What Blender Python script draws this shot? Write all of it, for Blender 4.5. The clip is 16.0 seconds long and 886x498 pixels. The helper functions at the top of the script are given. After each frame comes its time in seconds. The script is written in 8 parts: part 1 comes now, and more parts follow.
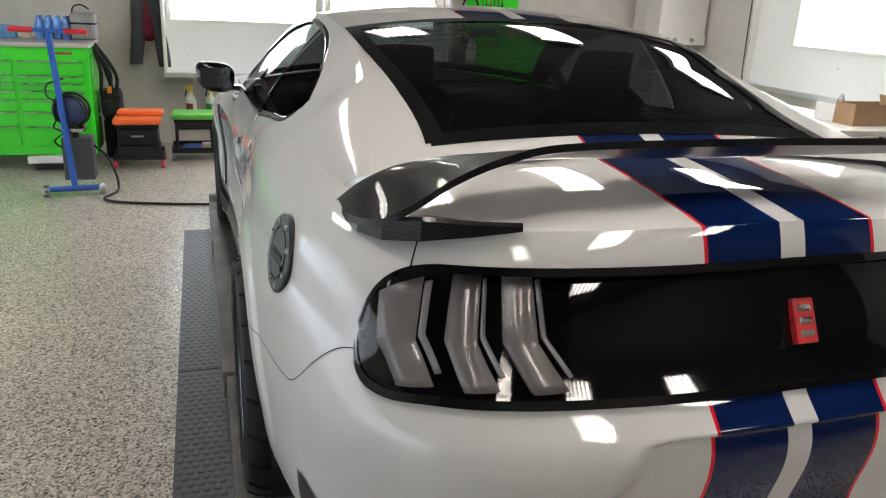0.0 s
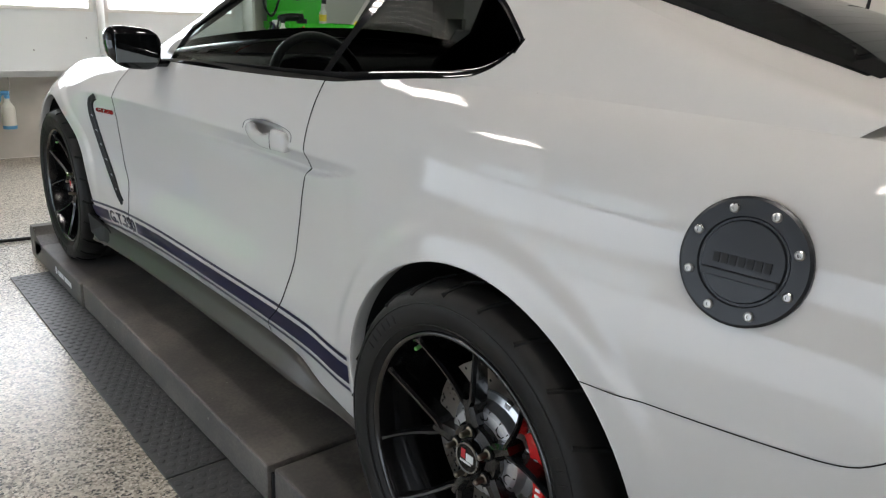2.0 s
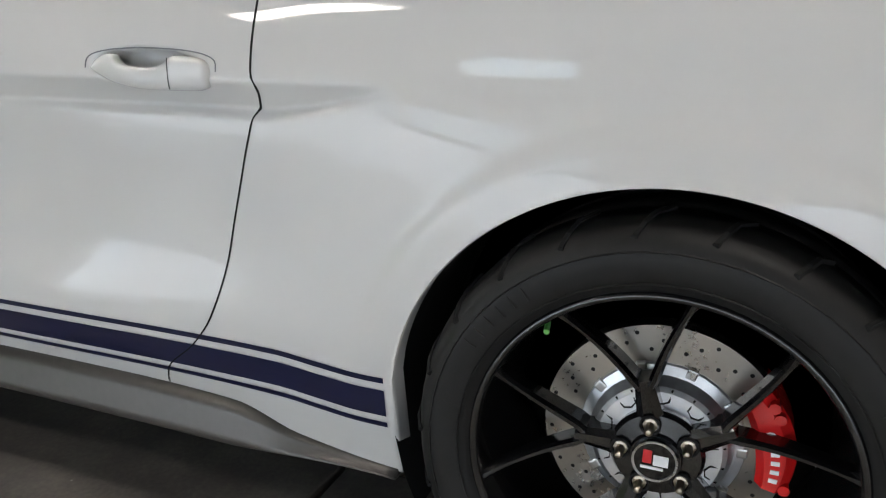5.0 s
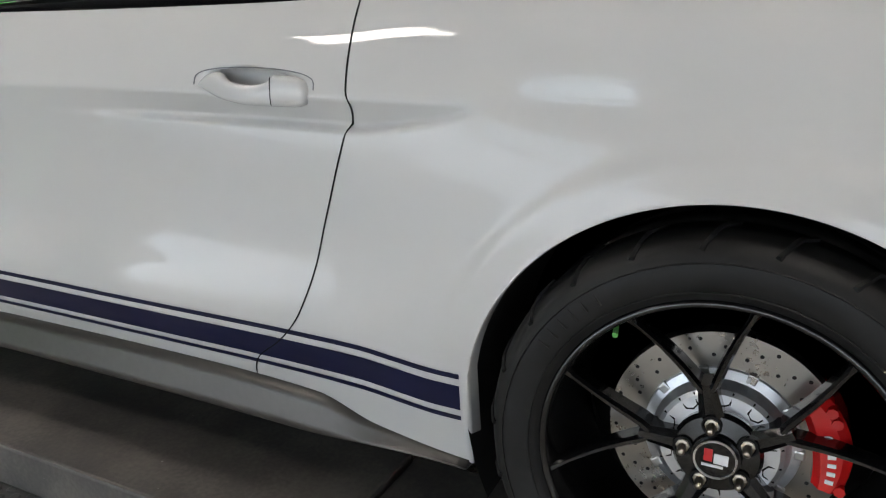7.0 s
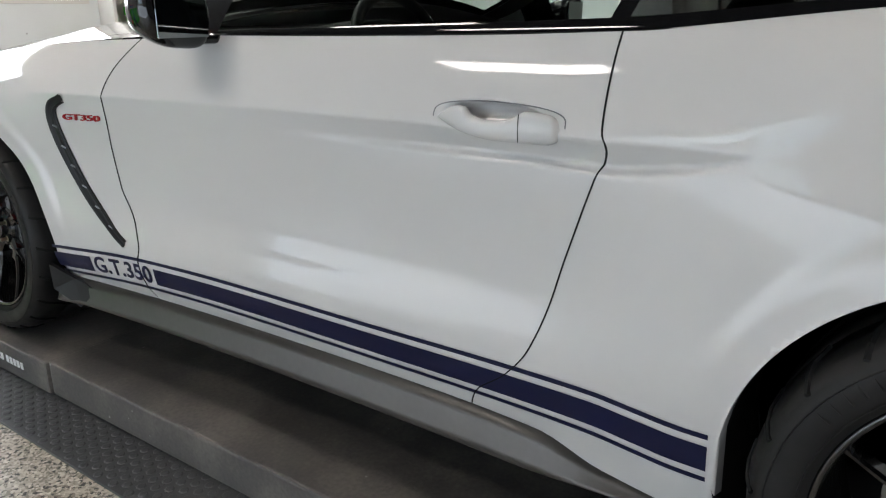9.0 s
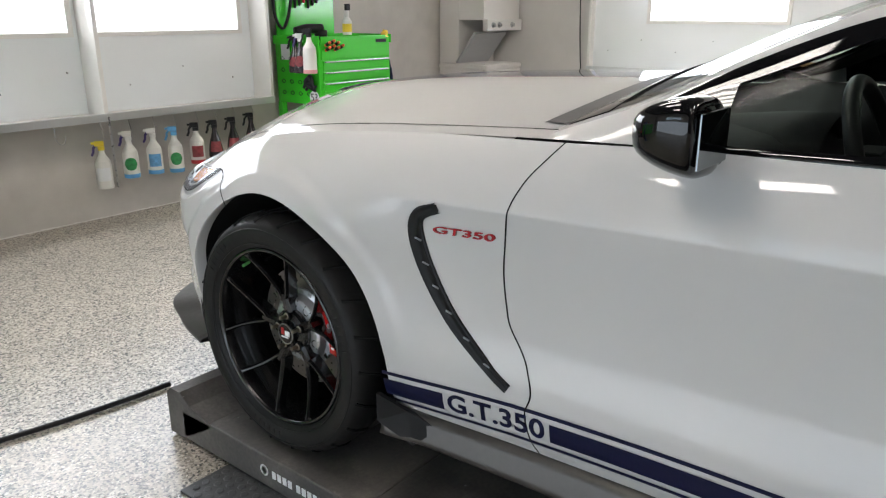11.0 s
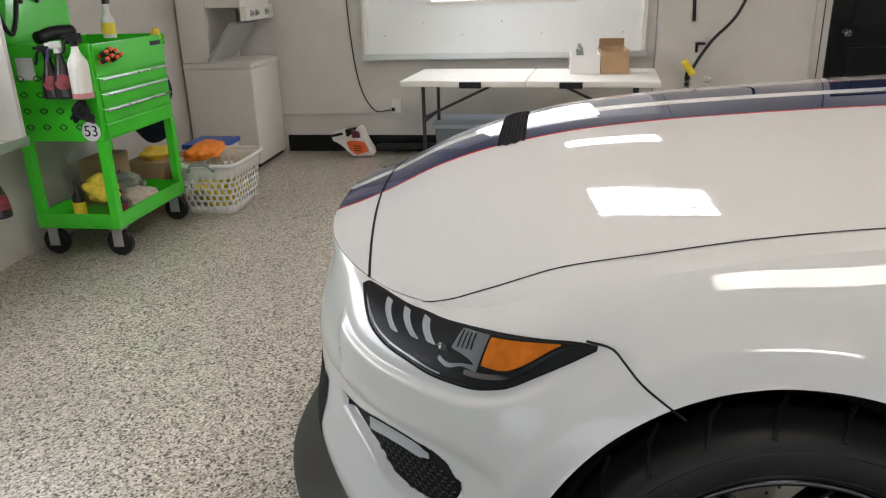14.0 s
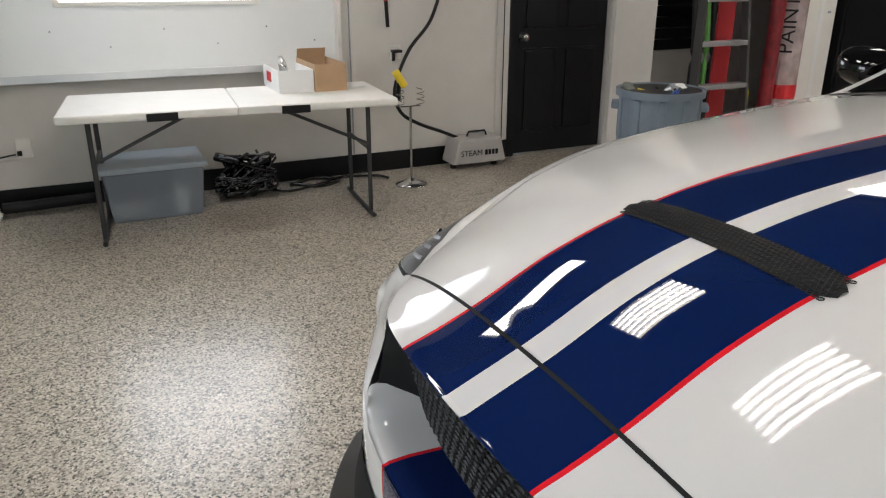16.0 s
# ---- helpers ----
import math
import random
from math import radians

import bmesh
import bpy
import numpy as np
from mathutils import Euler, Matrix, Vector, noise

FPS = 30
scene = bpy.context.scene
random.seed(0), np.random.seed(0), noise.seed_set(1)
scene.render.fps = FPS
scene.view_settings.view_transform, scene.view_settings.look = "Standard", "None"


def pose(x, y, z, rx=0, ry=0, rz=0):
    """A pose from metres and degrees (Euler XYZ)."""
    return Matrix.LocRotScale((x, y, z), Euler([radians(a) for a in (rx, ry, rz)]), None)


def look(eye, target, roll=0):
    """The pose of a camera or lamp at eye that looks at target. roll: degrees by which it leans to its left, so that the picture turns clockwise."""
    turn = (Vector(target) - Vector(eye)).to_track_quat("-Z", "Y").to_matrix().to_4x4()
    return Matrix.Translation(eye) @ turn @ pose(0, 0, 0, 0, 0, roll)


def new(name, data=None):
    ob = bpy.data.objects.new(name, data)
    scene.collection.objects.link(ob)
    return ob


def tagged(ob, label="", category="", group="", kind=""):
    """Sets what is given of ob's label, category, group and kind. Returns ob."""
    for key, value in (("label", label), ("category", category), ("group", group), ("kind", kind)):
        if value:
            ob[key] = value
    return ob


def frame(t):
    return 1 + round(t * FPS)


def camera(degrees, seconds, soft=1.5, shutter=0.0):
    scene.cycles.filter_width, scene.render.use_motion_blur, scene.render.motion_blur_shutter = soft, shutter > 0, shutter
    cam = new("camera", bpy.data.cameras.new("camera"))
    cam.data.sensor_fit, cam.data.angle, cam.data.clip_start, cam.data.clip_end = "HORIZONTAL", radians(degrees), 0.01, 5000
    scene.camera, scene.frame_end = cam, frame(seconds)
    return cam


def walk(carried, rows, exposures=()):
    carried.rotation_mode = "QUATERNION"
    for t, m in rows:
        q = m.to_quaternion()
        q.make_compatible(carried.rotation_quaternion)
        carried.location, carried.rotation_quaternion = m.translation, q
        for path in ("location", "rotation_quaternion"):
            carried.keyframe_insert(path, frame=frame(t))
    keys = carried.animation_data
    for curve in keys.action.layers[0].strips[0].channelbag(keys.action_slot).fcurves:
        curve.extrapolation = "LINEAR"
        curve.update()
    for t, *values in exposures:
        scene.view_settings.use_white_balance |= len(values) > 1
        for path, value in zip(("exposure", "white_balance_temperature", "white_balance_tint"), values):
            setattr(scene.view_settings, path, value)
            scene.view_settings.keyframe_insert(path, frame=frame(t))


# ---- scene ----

cam = camera(61.5, 16.0, 1.2)
PATH = [
    (0, (-1.021, -2.005, 1.521), (-0.424, -0.206, 0.885), 2.9),
    (0.5, (-1.255, -1.753, 1.449), (-0.609, 0.031, 0.817), 2.9),
    (1, (-1.45, -1.463, 1.36), (-0.705, 0.285, 0.736), 2.9),
    (1.5, (-1.644, -1.174, 1.307), (-0.666, 0.464, 0.706), 3.2),
    (2, (-1.775, -0.905, 1.271), (-0.529, 0.543, 0.678), 2.7),
    (2.5, (-1.824, -0.628, 1.204), (-0.365, 0.609, 0.62), 2.1),
    (3, (-1.852, -0.417, 1.13), (-0.225, 0.591, 0.548), 1.5),
    (3.5, (-1.841, -0.235, 1.037), (-0.104, 0.566, 0.454), 0.8),
    (4, (-1.825, -0.115, 1.038), (-0.046, 0.586, 0.451), 0.2),
    (6.5, (-1.927, -0.043, 1.061), (-0.174, 0.729, 0.483), 0.3),
    (7, (-1.949, -0.049, 1.071), (-0.218, 0.773, 0.499), 0.4),
    (7.5, (-1.967, -0.049, 1.082), (-0.264, 0.827, 0.504), 0.5),
    (8, (-1.993, -0.025, 1.073), (-0.32, 0.907, 0.497), 0.5),
    (8.5, (-2.009, 0.036, 1.096), (-0.387, 1.048, 0.51), 0.5),
    (9, (-1.99, 0.162, 1.152), (-0.434, 1.258, 0.537), 0.0),
    (9.5, (-1.996, 0.362, 1.15), (-0.494, 1.535, 0.543), 0.3),
    (10, (-1.994, 0.576, 1.216), (-0.523, 1.794, 0.624), 0.7),
    (10.2, (-2.017, 0.677, 1.241), (-0.553, 1.904, 0.648), 0.7),
    (12.3, (-2.219, 2.125, 1.433), (-0.597, 3.093, 0.778), -1.9),
    (12.5, (-2.213, 2.273, 1.442), (-0.555, 3.176, 0.783), -1.7),
    (13, (-2.163, 2.606, 1.424), (-0.42, 3.327, 0.76), -1.9),
    (13.5, (-2.07, 2.866, 1.412), (-0.254, 3.371, 0.741), -1.6),
    (14, (-1.915, 3.096, 1.423), (-0.055, 3.371, 0.743), -1.6),
    (14.5, (-1.718, 3.345, 1.422), (0.159, 3.388, 0.733), -1.4),
    (14.6, (-1.671, 3.393, 1.431), (0.205, 3.386, 0.738), -0.9),
    (15, (-1.413, 3.576, 1.448), (0.45, 3.377, 0.749), -1.1),
    (15.2, (-1.282, 3.67, 1.466), (0.565, 3.367, 0.761), -0.8),
    (15.5, (-1.109, 3.815, 1.476), (0.701, 3.346, 0.768), -0.8),
    (16, (-0.762, 3.993, 1.435), (0.934, 3.195, 0.737), 0.1),
]
EXPOSURES = [(0.0, 0.24, 6450, 11), (1.0, 0.08, 6450, 12), (3.0, 0.34, 6500, 12), (4.0, 0.40, 6500, 12), (6.5, 0.30, 6500, 12), (7.5, 0.26, 6500, 12), (10.0, 0.22, 6400, 12), (12.5, -0.12, 6500, 12), (14.5, -0.16, 6600, 13), (15.3, -0.27, 6600, 13), (16.0, -0.22, 6480, 12)]
walk(cam, [(t, look(eye, target, roll)) for t, eye, target, roll in PATH], EXPOSURES)


# ---------- world and lights ----------
world = bpy.data.worlds.new("world")
world.use_nodes = True
scene.world = world
wn = world.node_tree.nodes
sky = wn.new("ShaderNodeTexSky")
sky.sky_type = 'NISHITA'
sky.sun_disc = False
sky.sun_elevation, sky.sun_rotation = radians(35), radians(200)
world.node_tree.links.new(sky.outputs["Color"], wn["Background"].inputs["Color"])
wn["Background"].inputs["Strength"].default_value = 0.10


def area_lamp(name, m, sx, sy, watts, colour):
    d = bpy.data.lights.new(name, 'AREA')
    d.shape, d.size, d.size_y, d.energy, d.color = 'RECTANGLE', sx, sy, watts, colour
    o = new(name, d)
    o.matrix_world = m
    return o


# daylight through the two window boxes; the driver's-side panes and the added bay glow light the room themselves
DAY = (0.86, 0.93, 1.0)
area_lamp("daylight_window_north", look((-0.05, 5.70, 1.75), (-0.3, 2.0, 0.9)), 2.6, 0.9, 42, DAY)
area_lamp("daylight_window_east", look((4.30, 3.5, 1.70), (1.0, 3.4, 0.5)), 1.2, 0.8, 16, DAY)

# ---------- materials ----------
MATS = {}


def mat(name, col, rough=0.5, metal=0.0, var=0.0, scale=20.0, bump=0.0, bscale=80.0, coat=0.0, emit=0.0, trans=0.0, rvar=0.0):
    """A procedural surface: base colour varied at two scales, fine relief, gloss that varies."""
    if name in MATS:
        return MATS[name]
    m = bpy.data.materials.new(name)
    m.use_nodes = True
    nt = m.node_tree
    b = nt.nodes["Principled BSDF"]
    b.inputs["Base Color"].default_value = (*col, 1)
    b.inputs["Roughness"].default_value = rough
    b.inputs["Metallic"].default_value = metal
    b.inputs["Coat Weight"].default_value = coat
    b.inputs["Coat Roughness"].default_value = 0.03
    if max(col) < 0.05 and not metal and not coat:
        b.inputs["Specular IOR Level"].default_value = 0.22
    b.inputs["Transmission Weight"].default_value = trans
    if emit:
        b.inputs["Emission Color"].default_value = (*col, 1)
        b.inputs["Emission Strength"].default_value = emit
    tc = nt.nodes.new("ShaderNodeTexCoord")
    if var or rvar:
        n1 = nt.nodes.new("ShaderNodeTexNoise")
        n1.inputs["Scale"].default_value, n1.inputs["Detail"].default_value = scale, 6
        n2 = nt.nodes.new("ShaderNodeTexNoise")
        n2.inputs["Scale"].default_value, n2.inputs["Detail"].default_value = scale * 0.13, 3
        add = nt.nodes.new("ShaderNodeMath")
        add.operation = 'ADD'
        for n in (n1, n2):
            nt.links.new(tc.outputs["Object"], n.inputs["Vector"])
        nt.links.new(n1.outputs["Fac"], add.inputs[0])
        nt.links.new(n2.outputs["Fac"], add.inputs[1])
        if var:
            mr = nt.nodes.new("ShaderNodeMapRange")
            mr.inputs["From Min"].default_value, mr.inputs["From Max"].default_value = 0.65, 1.35
            mr.inputs["To Min"].default_value, mr.inputs["To Max"].default_value = 1 - var, 1 + var
            nt.links.new(add.outputs[0], mr.inputs["Value"])
            mx = nt.nodes.new("ShaderNodeVectorMath")
            mx.operation = 'SCALE'
            mx.inputs[0].default_value = col
            nt.links.new(mr.outputs[0], mx.inputs["Scale"])
            nt.links.new(mx.outputs["Vector"], b.inputs["Base Color"])
        if rvar:
            mr = nt.nodes.new("ShaderNodeMapRange")
            mr.inputs["From Min"].default_value, mr.inputs["From Max"].default_value = 0.65, 1.35
            mr.inputs["To Min"].default_value, mr.inputs["To Max"].default_value = max(rough - rvar, 0.02), min(rough + rvar, 1)
            nt.links.new(add.outputs[0], mr.inputs["Value"])
            nt.links.new(mr.outputs[0], b.inputs["Roughness"])
    if bump:
        n3 = nt.nodes.new("ShaderNodeTexNoise")
        n3.inputs["Scale"].default_value, n3.inputs["Detail"].default_value = bscale, 4
        nt.links.new(tc.outputs["Object"], n3.inputs["Vector"])
        bp = nt.nodes.new("ShaderNodeBump")
        bp.inputs["Strength"].default_value, bp.inputs["Distance"].default_value = bump, 0.004
        nt.links.new(n3.outputs["Fac"], bp.inputs["Height"])
        nt.links.new(bp.outputs["Normal"], b.inputs["Normal"])
    MATS[name] = m
    return m


def nodes_of(name):
    m = bpy.data.materials.new(name)
    m.use_nodes = True
    MATS[name] = m
    return m, m.node_tree, m.node_tree.nodes["Principled BSDF"]


def ramp_node(nt, stops):
    r = nt.nodes.new("ShaderNodeValToRGB")
    while len(r.color_ramp.elements) < len(stops):
        r.color_ramp.elements.new(0.5)
    for e, (p, c) in zip(r.color_ramp.elements, stops):
        e.position, e.color = p, (*c, 1)
    return r


def epoxy_floor():
    """Chip-flake epoxy: small angular flakes in cream, tan, grey and black under a clear coat."""
    m, nt, b = nodes_of("flake epoxy")
    tc = nt.nodes.new("ShaderNodeTexCoord")
    mp = nt.nodes.new("ShaderNodeMapping")
    nt.links.new(tc.outputs["Object"], mp.inputs["Vector"])
    nz = nt.nodes.new("ShaderNodeTexNoise")
    nz.inputs["Scale"].default_value, nz.inputs["Detail"].default_value = 160, 3
    nt.links.new(mp.outputs["Vector"], nz.inputs["Vector"])
    mixv = nt.nodes.new("ShaderNodeVectorMath")
    mixv.operation = 'MULTIPLY_ADD'
    mixv.inputs[1].default_value = (0.012, 0.012, 0.0)
    nt.links.new(nz.outputs["Color"], mixv.inputs[0])
    nt.links.new(mp.outputs["Vector"], mixv.inputs[2])
    vo = nt.nodes.new("ShaderNodeTexVoronoi")
    vo.inputs["Scale"].default_value = 148
    nt.links.new(mixv.outputs["Vector"], vo.inputs["Vector"])
    sep = nt.nodes.new("ShaderNodeSeparateColor")
    nt.links.new(vo.outputs["Color"], sep.inputs["Color"])
    r = ramp_node(nt, [(0.0, (0.050, 0.046, 0.038)), (0.14, (0.26, 0.228, 0.182)), (0.32, (0.46, 0.408, 0.335)), (0.58, (0.60, 0.54, 0.455)), (0.86, (0.74, 0.69, 0.60)), (0.94, (0.27, 0.230, 0.180))])
    r.color_ramp.interpolation = 'CONSTANT'
    nt.links.new(sep.outputs[0], r.inputs["Fac"])
    big = nt.nodes.new("ShaderNodeTexNoise")
    big.inputs["Scale"].default_value, big.inputs["Detail"].default_value = 1.1, 5
    nt.links.new(tc.outputs["Object"], big.inputs["Vector"])
    mr = nt.nodes.new("ShaderNodeMapRange")
    mr.inputs["From Min"].default_value, mr.inputs["From Max"].default_value = 0.3, 0.7
    mr.inputs["To Min"].default_value, mr.inputs["To Max"].default_value = 0.86, 1.08
    nt.links.new(big.outputs["Fac"], mr.inputs["Value"])
    sc = nt.nodes.new("ShaderNodeVectorMath")
    sc.operation = 'SCALE'
    nt.links.new(r.outputs["Color"], sc.inputs[0])
    nt.links.new(mr.outputs[0], sc.inputs["Scale"])
    nt.links.new(sc.outputs["Vector"], b.inputs["Base Color"])
    b.inputs["Roughness"].default_value = 0.34
    b.inputs["Coat Weight"].default_value = 0.35
    b.inputs["Coat Roughness"].default_value = 0.22
    bp = nt.nodes.new("ShaderNodeBump")
    bp.inputs["Strength"].default_value, bp.inputs["Distance"].default_value = 0.35, 0.0015
    nt.links.new(sep.outputs[1], bp.inputs["Height"])
    nt.links.new(bp.outputs["Normal"], b.inputs["Normal"])
    return m


def car_paint(name, base, striped):
    """Oxford white with, where striped, two blue bands edged in red along the car's centre line."""
    m, nt, b = nodes_of(name)
    b.inputs["Roughness"].default_value = 0.32
    b.inputs["Specular IOR Level"].default_value = 0.0
    b.inputs["Coat Weight"].default_value = 1.0
    b.inputs["Coat Roughness"].default_value = 0.02
    b.inputs["Base Color"].default_value = (*base, 1)
    if striped:
        tc = nt.nodes.new("ShaderNodeTexCoord")
        sep = nt.nodes.new("ShaderNodeSeparateXYZ")
        nt.links.new(tc.outputs["Object"], sep.inputs["Vector"])
        ab = nt.nodes.new("ShaderNodeMath")
        ab.operation = 'ABSOLUTE'
        nt.links.new(sep.outputs["X"], ab.inputs[0])
        r = ramp_node(nt, [(0.0, base), (0.024, (0.0025, 0.011, 0.060)), (0.182, (0.55, 0.012, 0.02)), (0.189, base)])
        r.color_ramp.interpolation = 'CONSTANT'
        nt.links.new(ab.outputs[0], r.inputs["Fac"])
        nt.links.new(r.outputs["Color"], b.inputs["Base Color"])
    return m


def carbon_weave():
    m, nt, b = nodes_of("carbon weave")
    tc = nt.nodes.new("ShaderNodeTexCoord")
    ck = nt.nodes.new("ShaderNodeTexChecker")
    ck.inputs["Scale"].default_value = 260
    ck.inputs["Color1"].default_value = (0.004, 0.004, 0.0045, 1)
    ck.inputs["Color2"].default_value = (0.013, 0.013, 0.014, 1)
    nt.links.new(tc.outputs["Object"], ck.inputs["Vector"])
    nt.links.new(ck.outputs["Color"], b.inputs["Base Color"])
    b.inputs["Roughness"].default_value = 0.40
    b.inputs["Specular IOR Level"].default_value = 0.12
    b.inputs["Coat Weight"].default_value = 0.32
    b.inputs["Coat Roughness"].default_value = 0.04
    return m


def glass(name, tint, rough=0.0, ior=1.5, most=1.0):
    """Thin automotive glass: a tinted see-through sheet with a clear mirror-like gloss."""
    m, nt, b = nodes_of(name)
    tr = nt.nodes.new("ShaderNodeBsdfTransparent")
    tr.inputs["Color"].default_value = (*tint, 1)
    gl = nt.nodes.new("ShaderNodeBsdfGlossy")
    gl.inputs["Roughness"].default_value = rough
    # the sheet is thin, so it mirrors alike on both faces: little head on, much at a glance
    lw = nt.nodes.new("ShaderNodeLayerWeight")
    lw.inputs["Blend"].default_value = 0.5
    pw = nt.nodes.new("ShaderNodeMath")
    pw.operation = "POWER"
    pw.inputs[1].default_value = 5.0
    nt.links.new(lw.outputs["Facing"], pw.inputs[0])
    f0 = ((ior - 1) / (ior + 1)) ** 2
    ma = nt.nodes.new("ShaderNodeMath")
    ma.operation = "MULTIPLY_ADD"
    ma.inputs[1].default_value = most - f0
    ma.inputs[2].default_value = f0
    nt.links.new(pw.outputs[0], ma.inputs[0])
    mx = nt.nodes.new("ShaderNodeMixShader")
    nt.links.new(ma.outputs[0], mx.inputs["Fac"])
    nt.links.new(tr.outputs[0], mx.inputs[1])
    nt.links.new(gl.outputs[0], mx.inputs[2])
    nt.links.new(mx.outputs[0], nt.nodes["Material Output"].inputs["Surface"])
    return m


def ramp_coating():
    """Worn black coating: brownish dust at two scales and sparse pale specks."""
    m, nt, b = nodes_of("black ramp coating")
    tc = nt.nodes.new("ShaderNodeTexCoord")
    big = nt.nodes.new("ShaderNodeTexNoise")
    big.inputs["Scale"].default_value, big.inputs["Detail"].default_value = 5.0, 8
    fine = nt.nodes.new("ShaderNodeTexNoise")
    fine.inputs["Scale"].default_value, fine.inputs["Detail"].default_value = 90, 4
    add = nt.nodes.new("ShaderNodeMath")
    add.operation = 'MULTIPLY_ADD'
    add.inputs[1].default_value = 0.35
    for n in (big, fine):
        nt.links.new(tc.outputs["Object"], n.inputs["Vector"])
    nt.links.new(fine.outputs["Fac"], add.inputs[0])
    nt.links.new(big.outputs["Fac"], add.inputs[2])
    r = ramp_node(nt, [(0.48, (0.060, 0.057, 0.055)), (0.66, (0.094, 0.086, 0.079)), (0.84, (0.150, 0.135, 0.120))])
    nt.links.new(add.outputs[0], r.inputs["Fac"])
    vo = nt.nodes.new("ShaderNodeTexVoronoi")
    vo.inputs["Scale"].default_value = 26
    nt.links.new(tc.outputs["Object"], vo.inputs["Vector"])
    sep = nt.nodes.new("ShaderNodeSeparateColor")
    nt.links.new(vo.outputs["Color"], sep.inputs["Color"])
    size = nt.nodes.new("ShaderNodeMapRange")
    size.inputs["From Min"].default_value, size.inputs["From Max"].default_value = 0.80, 1.0
    size.inputs["To Min"].default_value, size.inputs["To Max"].default_value = 0.0, 0.11
    nt.links.new(sep.outputs[0], size.inputs["Value"])
    spot = nt.nodes.new("ShaderNodeMath")
    spot.operation = 'LESS_THAN'
    nt.links.new(vo.outputs["Distance"], spot.inputs[0])
    nt.links.new(size.outputs[0], spot.inputs[1])
    mix = nt.nodes.new("ShaderNodeMix")
    mix.data_type = 'RGBA'
    mix.inputs[7].default_value = (0.30, 0.29, 0.28, 1)
    nt.links.new(spot.outputs[0], mix.inputs[0])
    nt.links.new(r.outputs["Color"], mix.inputs[6])
    nt.links.new(mix.outputs[2], b.inputs["Base Color"])
    rr = nt.nodes.new("ShaderNodeMapRange")
    rr.inputs["To Min"].default_value, rr.inputs["To Max"].default_value = 0.42, 0.72
    nt.links.new(big.outputs["Fac"], rr.inputs["Value"])
    nt.links.new(rr.outputs[0], b.inputs["Roughness"])
    bp = nt.nodes.new("ShaderNodeBump")
    bp.inputs["Strength"].default_value, bp.inputs["Distance"].default_value = 0.15, 0.003
    nt.links.new(fine.outputs["Fac"], bp.inputs["Height"])
    nt.links.new(bp.outputs["Normal"], b.inputs["Normal"])
    return m


def milky(name, tint, body, share):
    """Cloudy plastic: partly see-through, partly a pale scattering body."""
    m, nt, b = nodes_of(name)
    b.inputs["Base Color"].default_value = (*body, 1)
    b.inputs["Roughness"].default_value = 0.3
    tr = nt.nodes.new("ShaderNodeBsdfTransparent")
    tr.inputs["Color"].default_value = (*tint, 1)
    mx = nt.nodes.new("ShaderNodeMixShader")
    mx.inputs["Fac"].default_value = share
    nt.links.new(tr.outputs[0], mx.inputs[1])
    nt.links.new(b.outputs[0], mx.inputs[2])
    nt.links.new(mx.outputs[0], nt.nodes["Material Output"].inputs["Surface"])
    return m


def coin_mat():
    """Black rubber matting with round raised studs."""
    m, nt, b = nodes_of("studded rubber")
    b.inputs["Base Color"].default_value = (0.048, 0.049, 0.051, 1)
    b.inputs["Roughness"].default_value = 0.42
    return m


WHITE = (0.55, 0.543, 0.532)
M_PAINT = car_paint("white car paint", WHITE, False)
M_STRIPE = car_paint("white car paint with blue bands", WHITE, True)
M_FLOOR = epoxy_floor()
M_CARBON = carbon_weave()
M_GLASS = glass("clear glass", (0.66, 0.72, 0.70), ior=1.20, most=0.6)
M_SCREEN = glass("windscreen glass", (0.74, 0.80, 0.77), ior=1.16, most=0.5)
M_TINT = glass("tinted glass", (0.10, 0.105, 0.105), ior=1.07, most=0.05)
M_REAR = glass("rear tinted glass", (0.12, 0.135, 0.128))
M_LENS = glass("clear lens", (0.92, 0.93, 0.94), ior=1.2, most=0.12)
M_SMOKE = glass("smoked lamp cover", (0.74, 0.72, 0.71), ior=1.25)
M_GAP = mat("shut line shadow", (0.012, 0.012, 0.012), 0.9)
M_BLACK = mat("gloss black plastic", (0.003, 0.003, 0.0035), 0.04, coat=0.2)
M_SATIN = mat("satin black plastic", (0.012, 0.012, 0.0125), 0.42, var=0.15, scale=60, bump=0.05)
M_WHEEL = mat("satin black wheel paint", (0.005, 0.005, 0.0055), 0.22, coat=0.5, rvar=0.05)
M_TYRE = mat("tyre rubber", (0.014, 0.0136, 0.0132), 0.52, var=0.35, scale=35, bump=0.08, rvar=0.12)
M_TYRE.node_tree.nodes["Principled BSDF"].inputs["Specular IOR Level"].default_value = 0.22
M_CHROME = mat("bright metal", (0.62, 0.62, 0.62), 0.12, 1.0)
M_STEEL = mat("brushed steel", (0.42, 0.42, 0.41), 0.30, 1.0, var=0.12, scale=40, rvar=0.1)
M_LUG = mat("bronzed stud", (0.30, 0.26, 0.21), 0.30, 1.0)
M_DISC = mat("brake disc iron", (0.27, 0.25, 0.225), 0.32, 1.0, var=0.04, scale=120, rvar=0.08)
M_ALU = mat("cast aluminium", (0.60, 0.61, 0.63), 0.36, 0.9, var=0.1, scale=60)
M_RED = mat("red caliper paint", (0.55, 0.012, 0.012), 0.22, coat=0.5)
M_REDPAINT = mat("red enamel", (0.55, 0.02, 0.025), 0.35)
M_BADGERED = mat("dark red badge enamel", (0.36, 0.012, 0.018), 0.25, coat=0.4)
M_WHITEINK = mat("white ink", (0.80, 0.80, 0.80), 0.5)
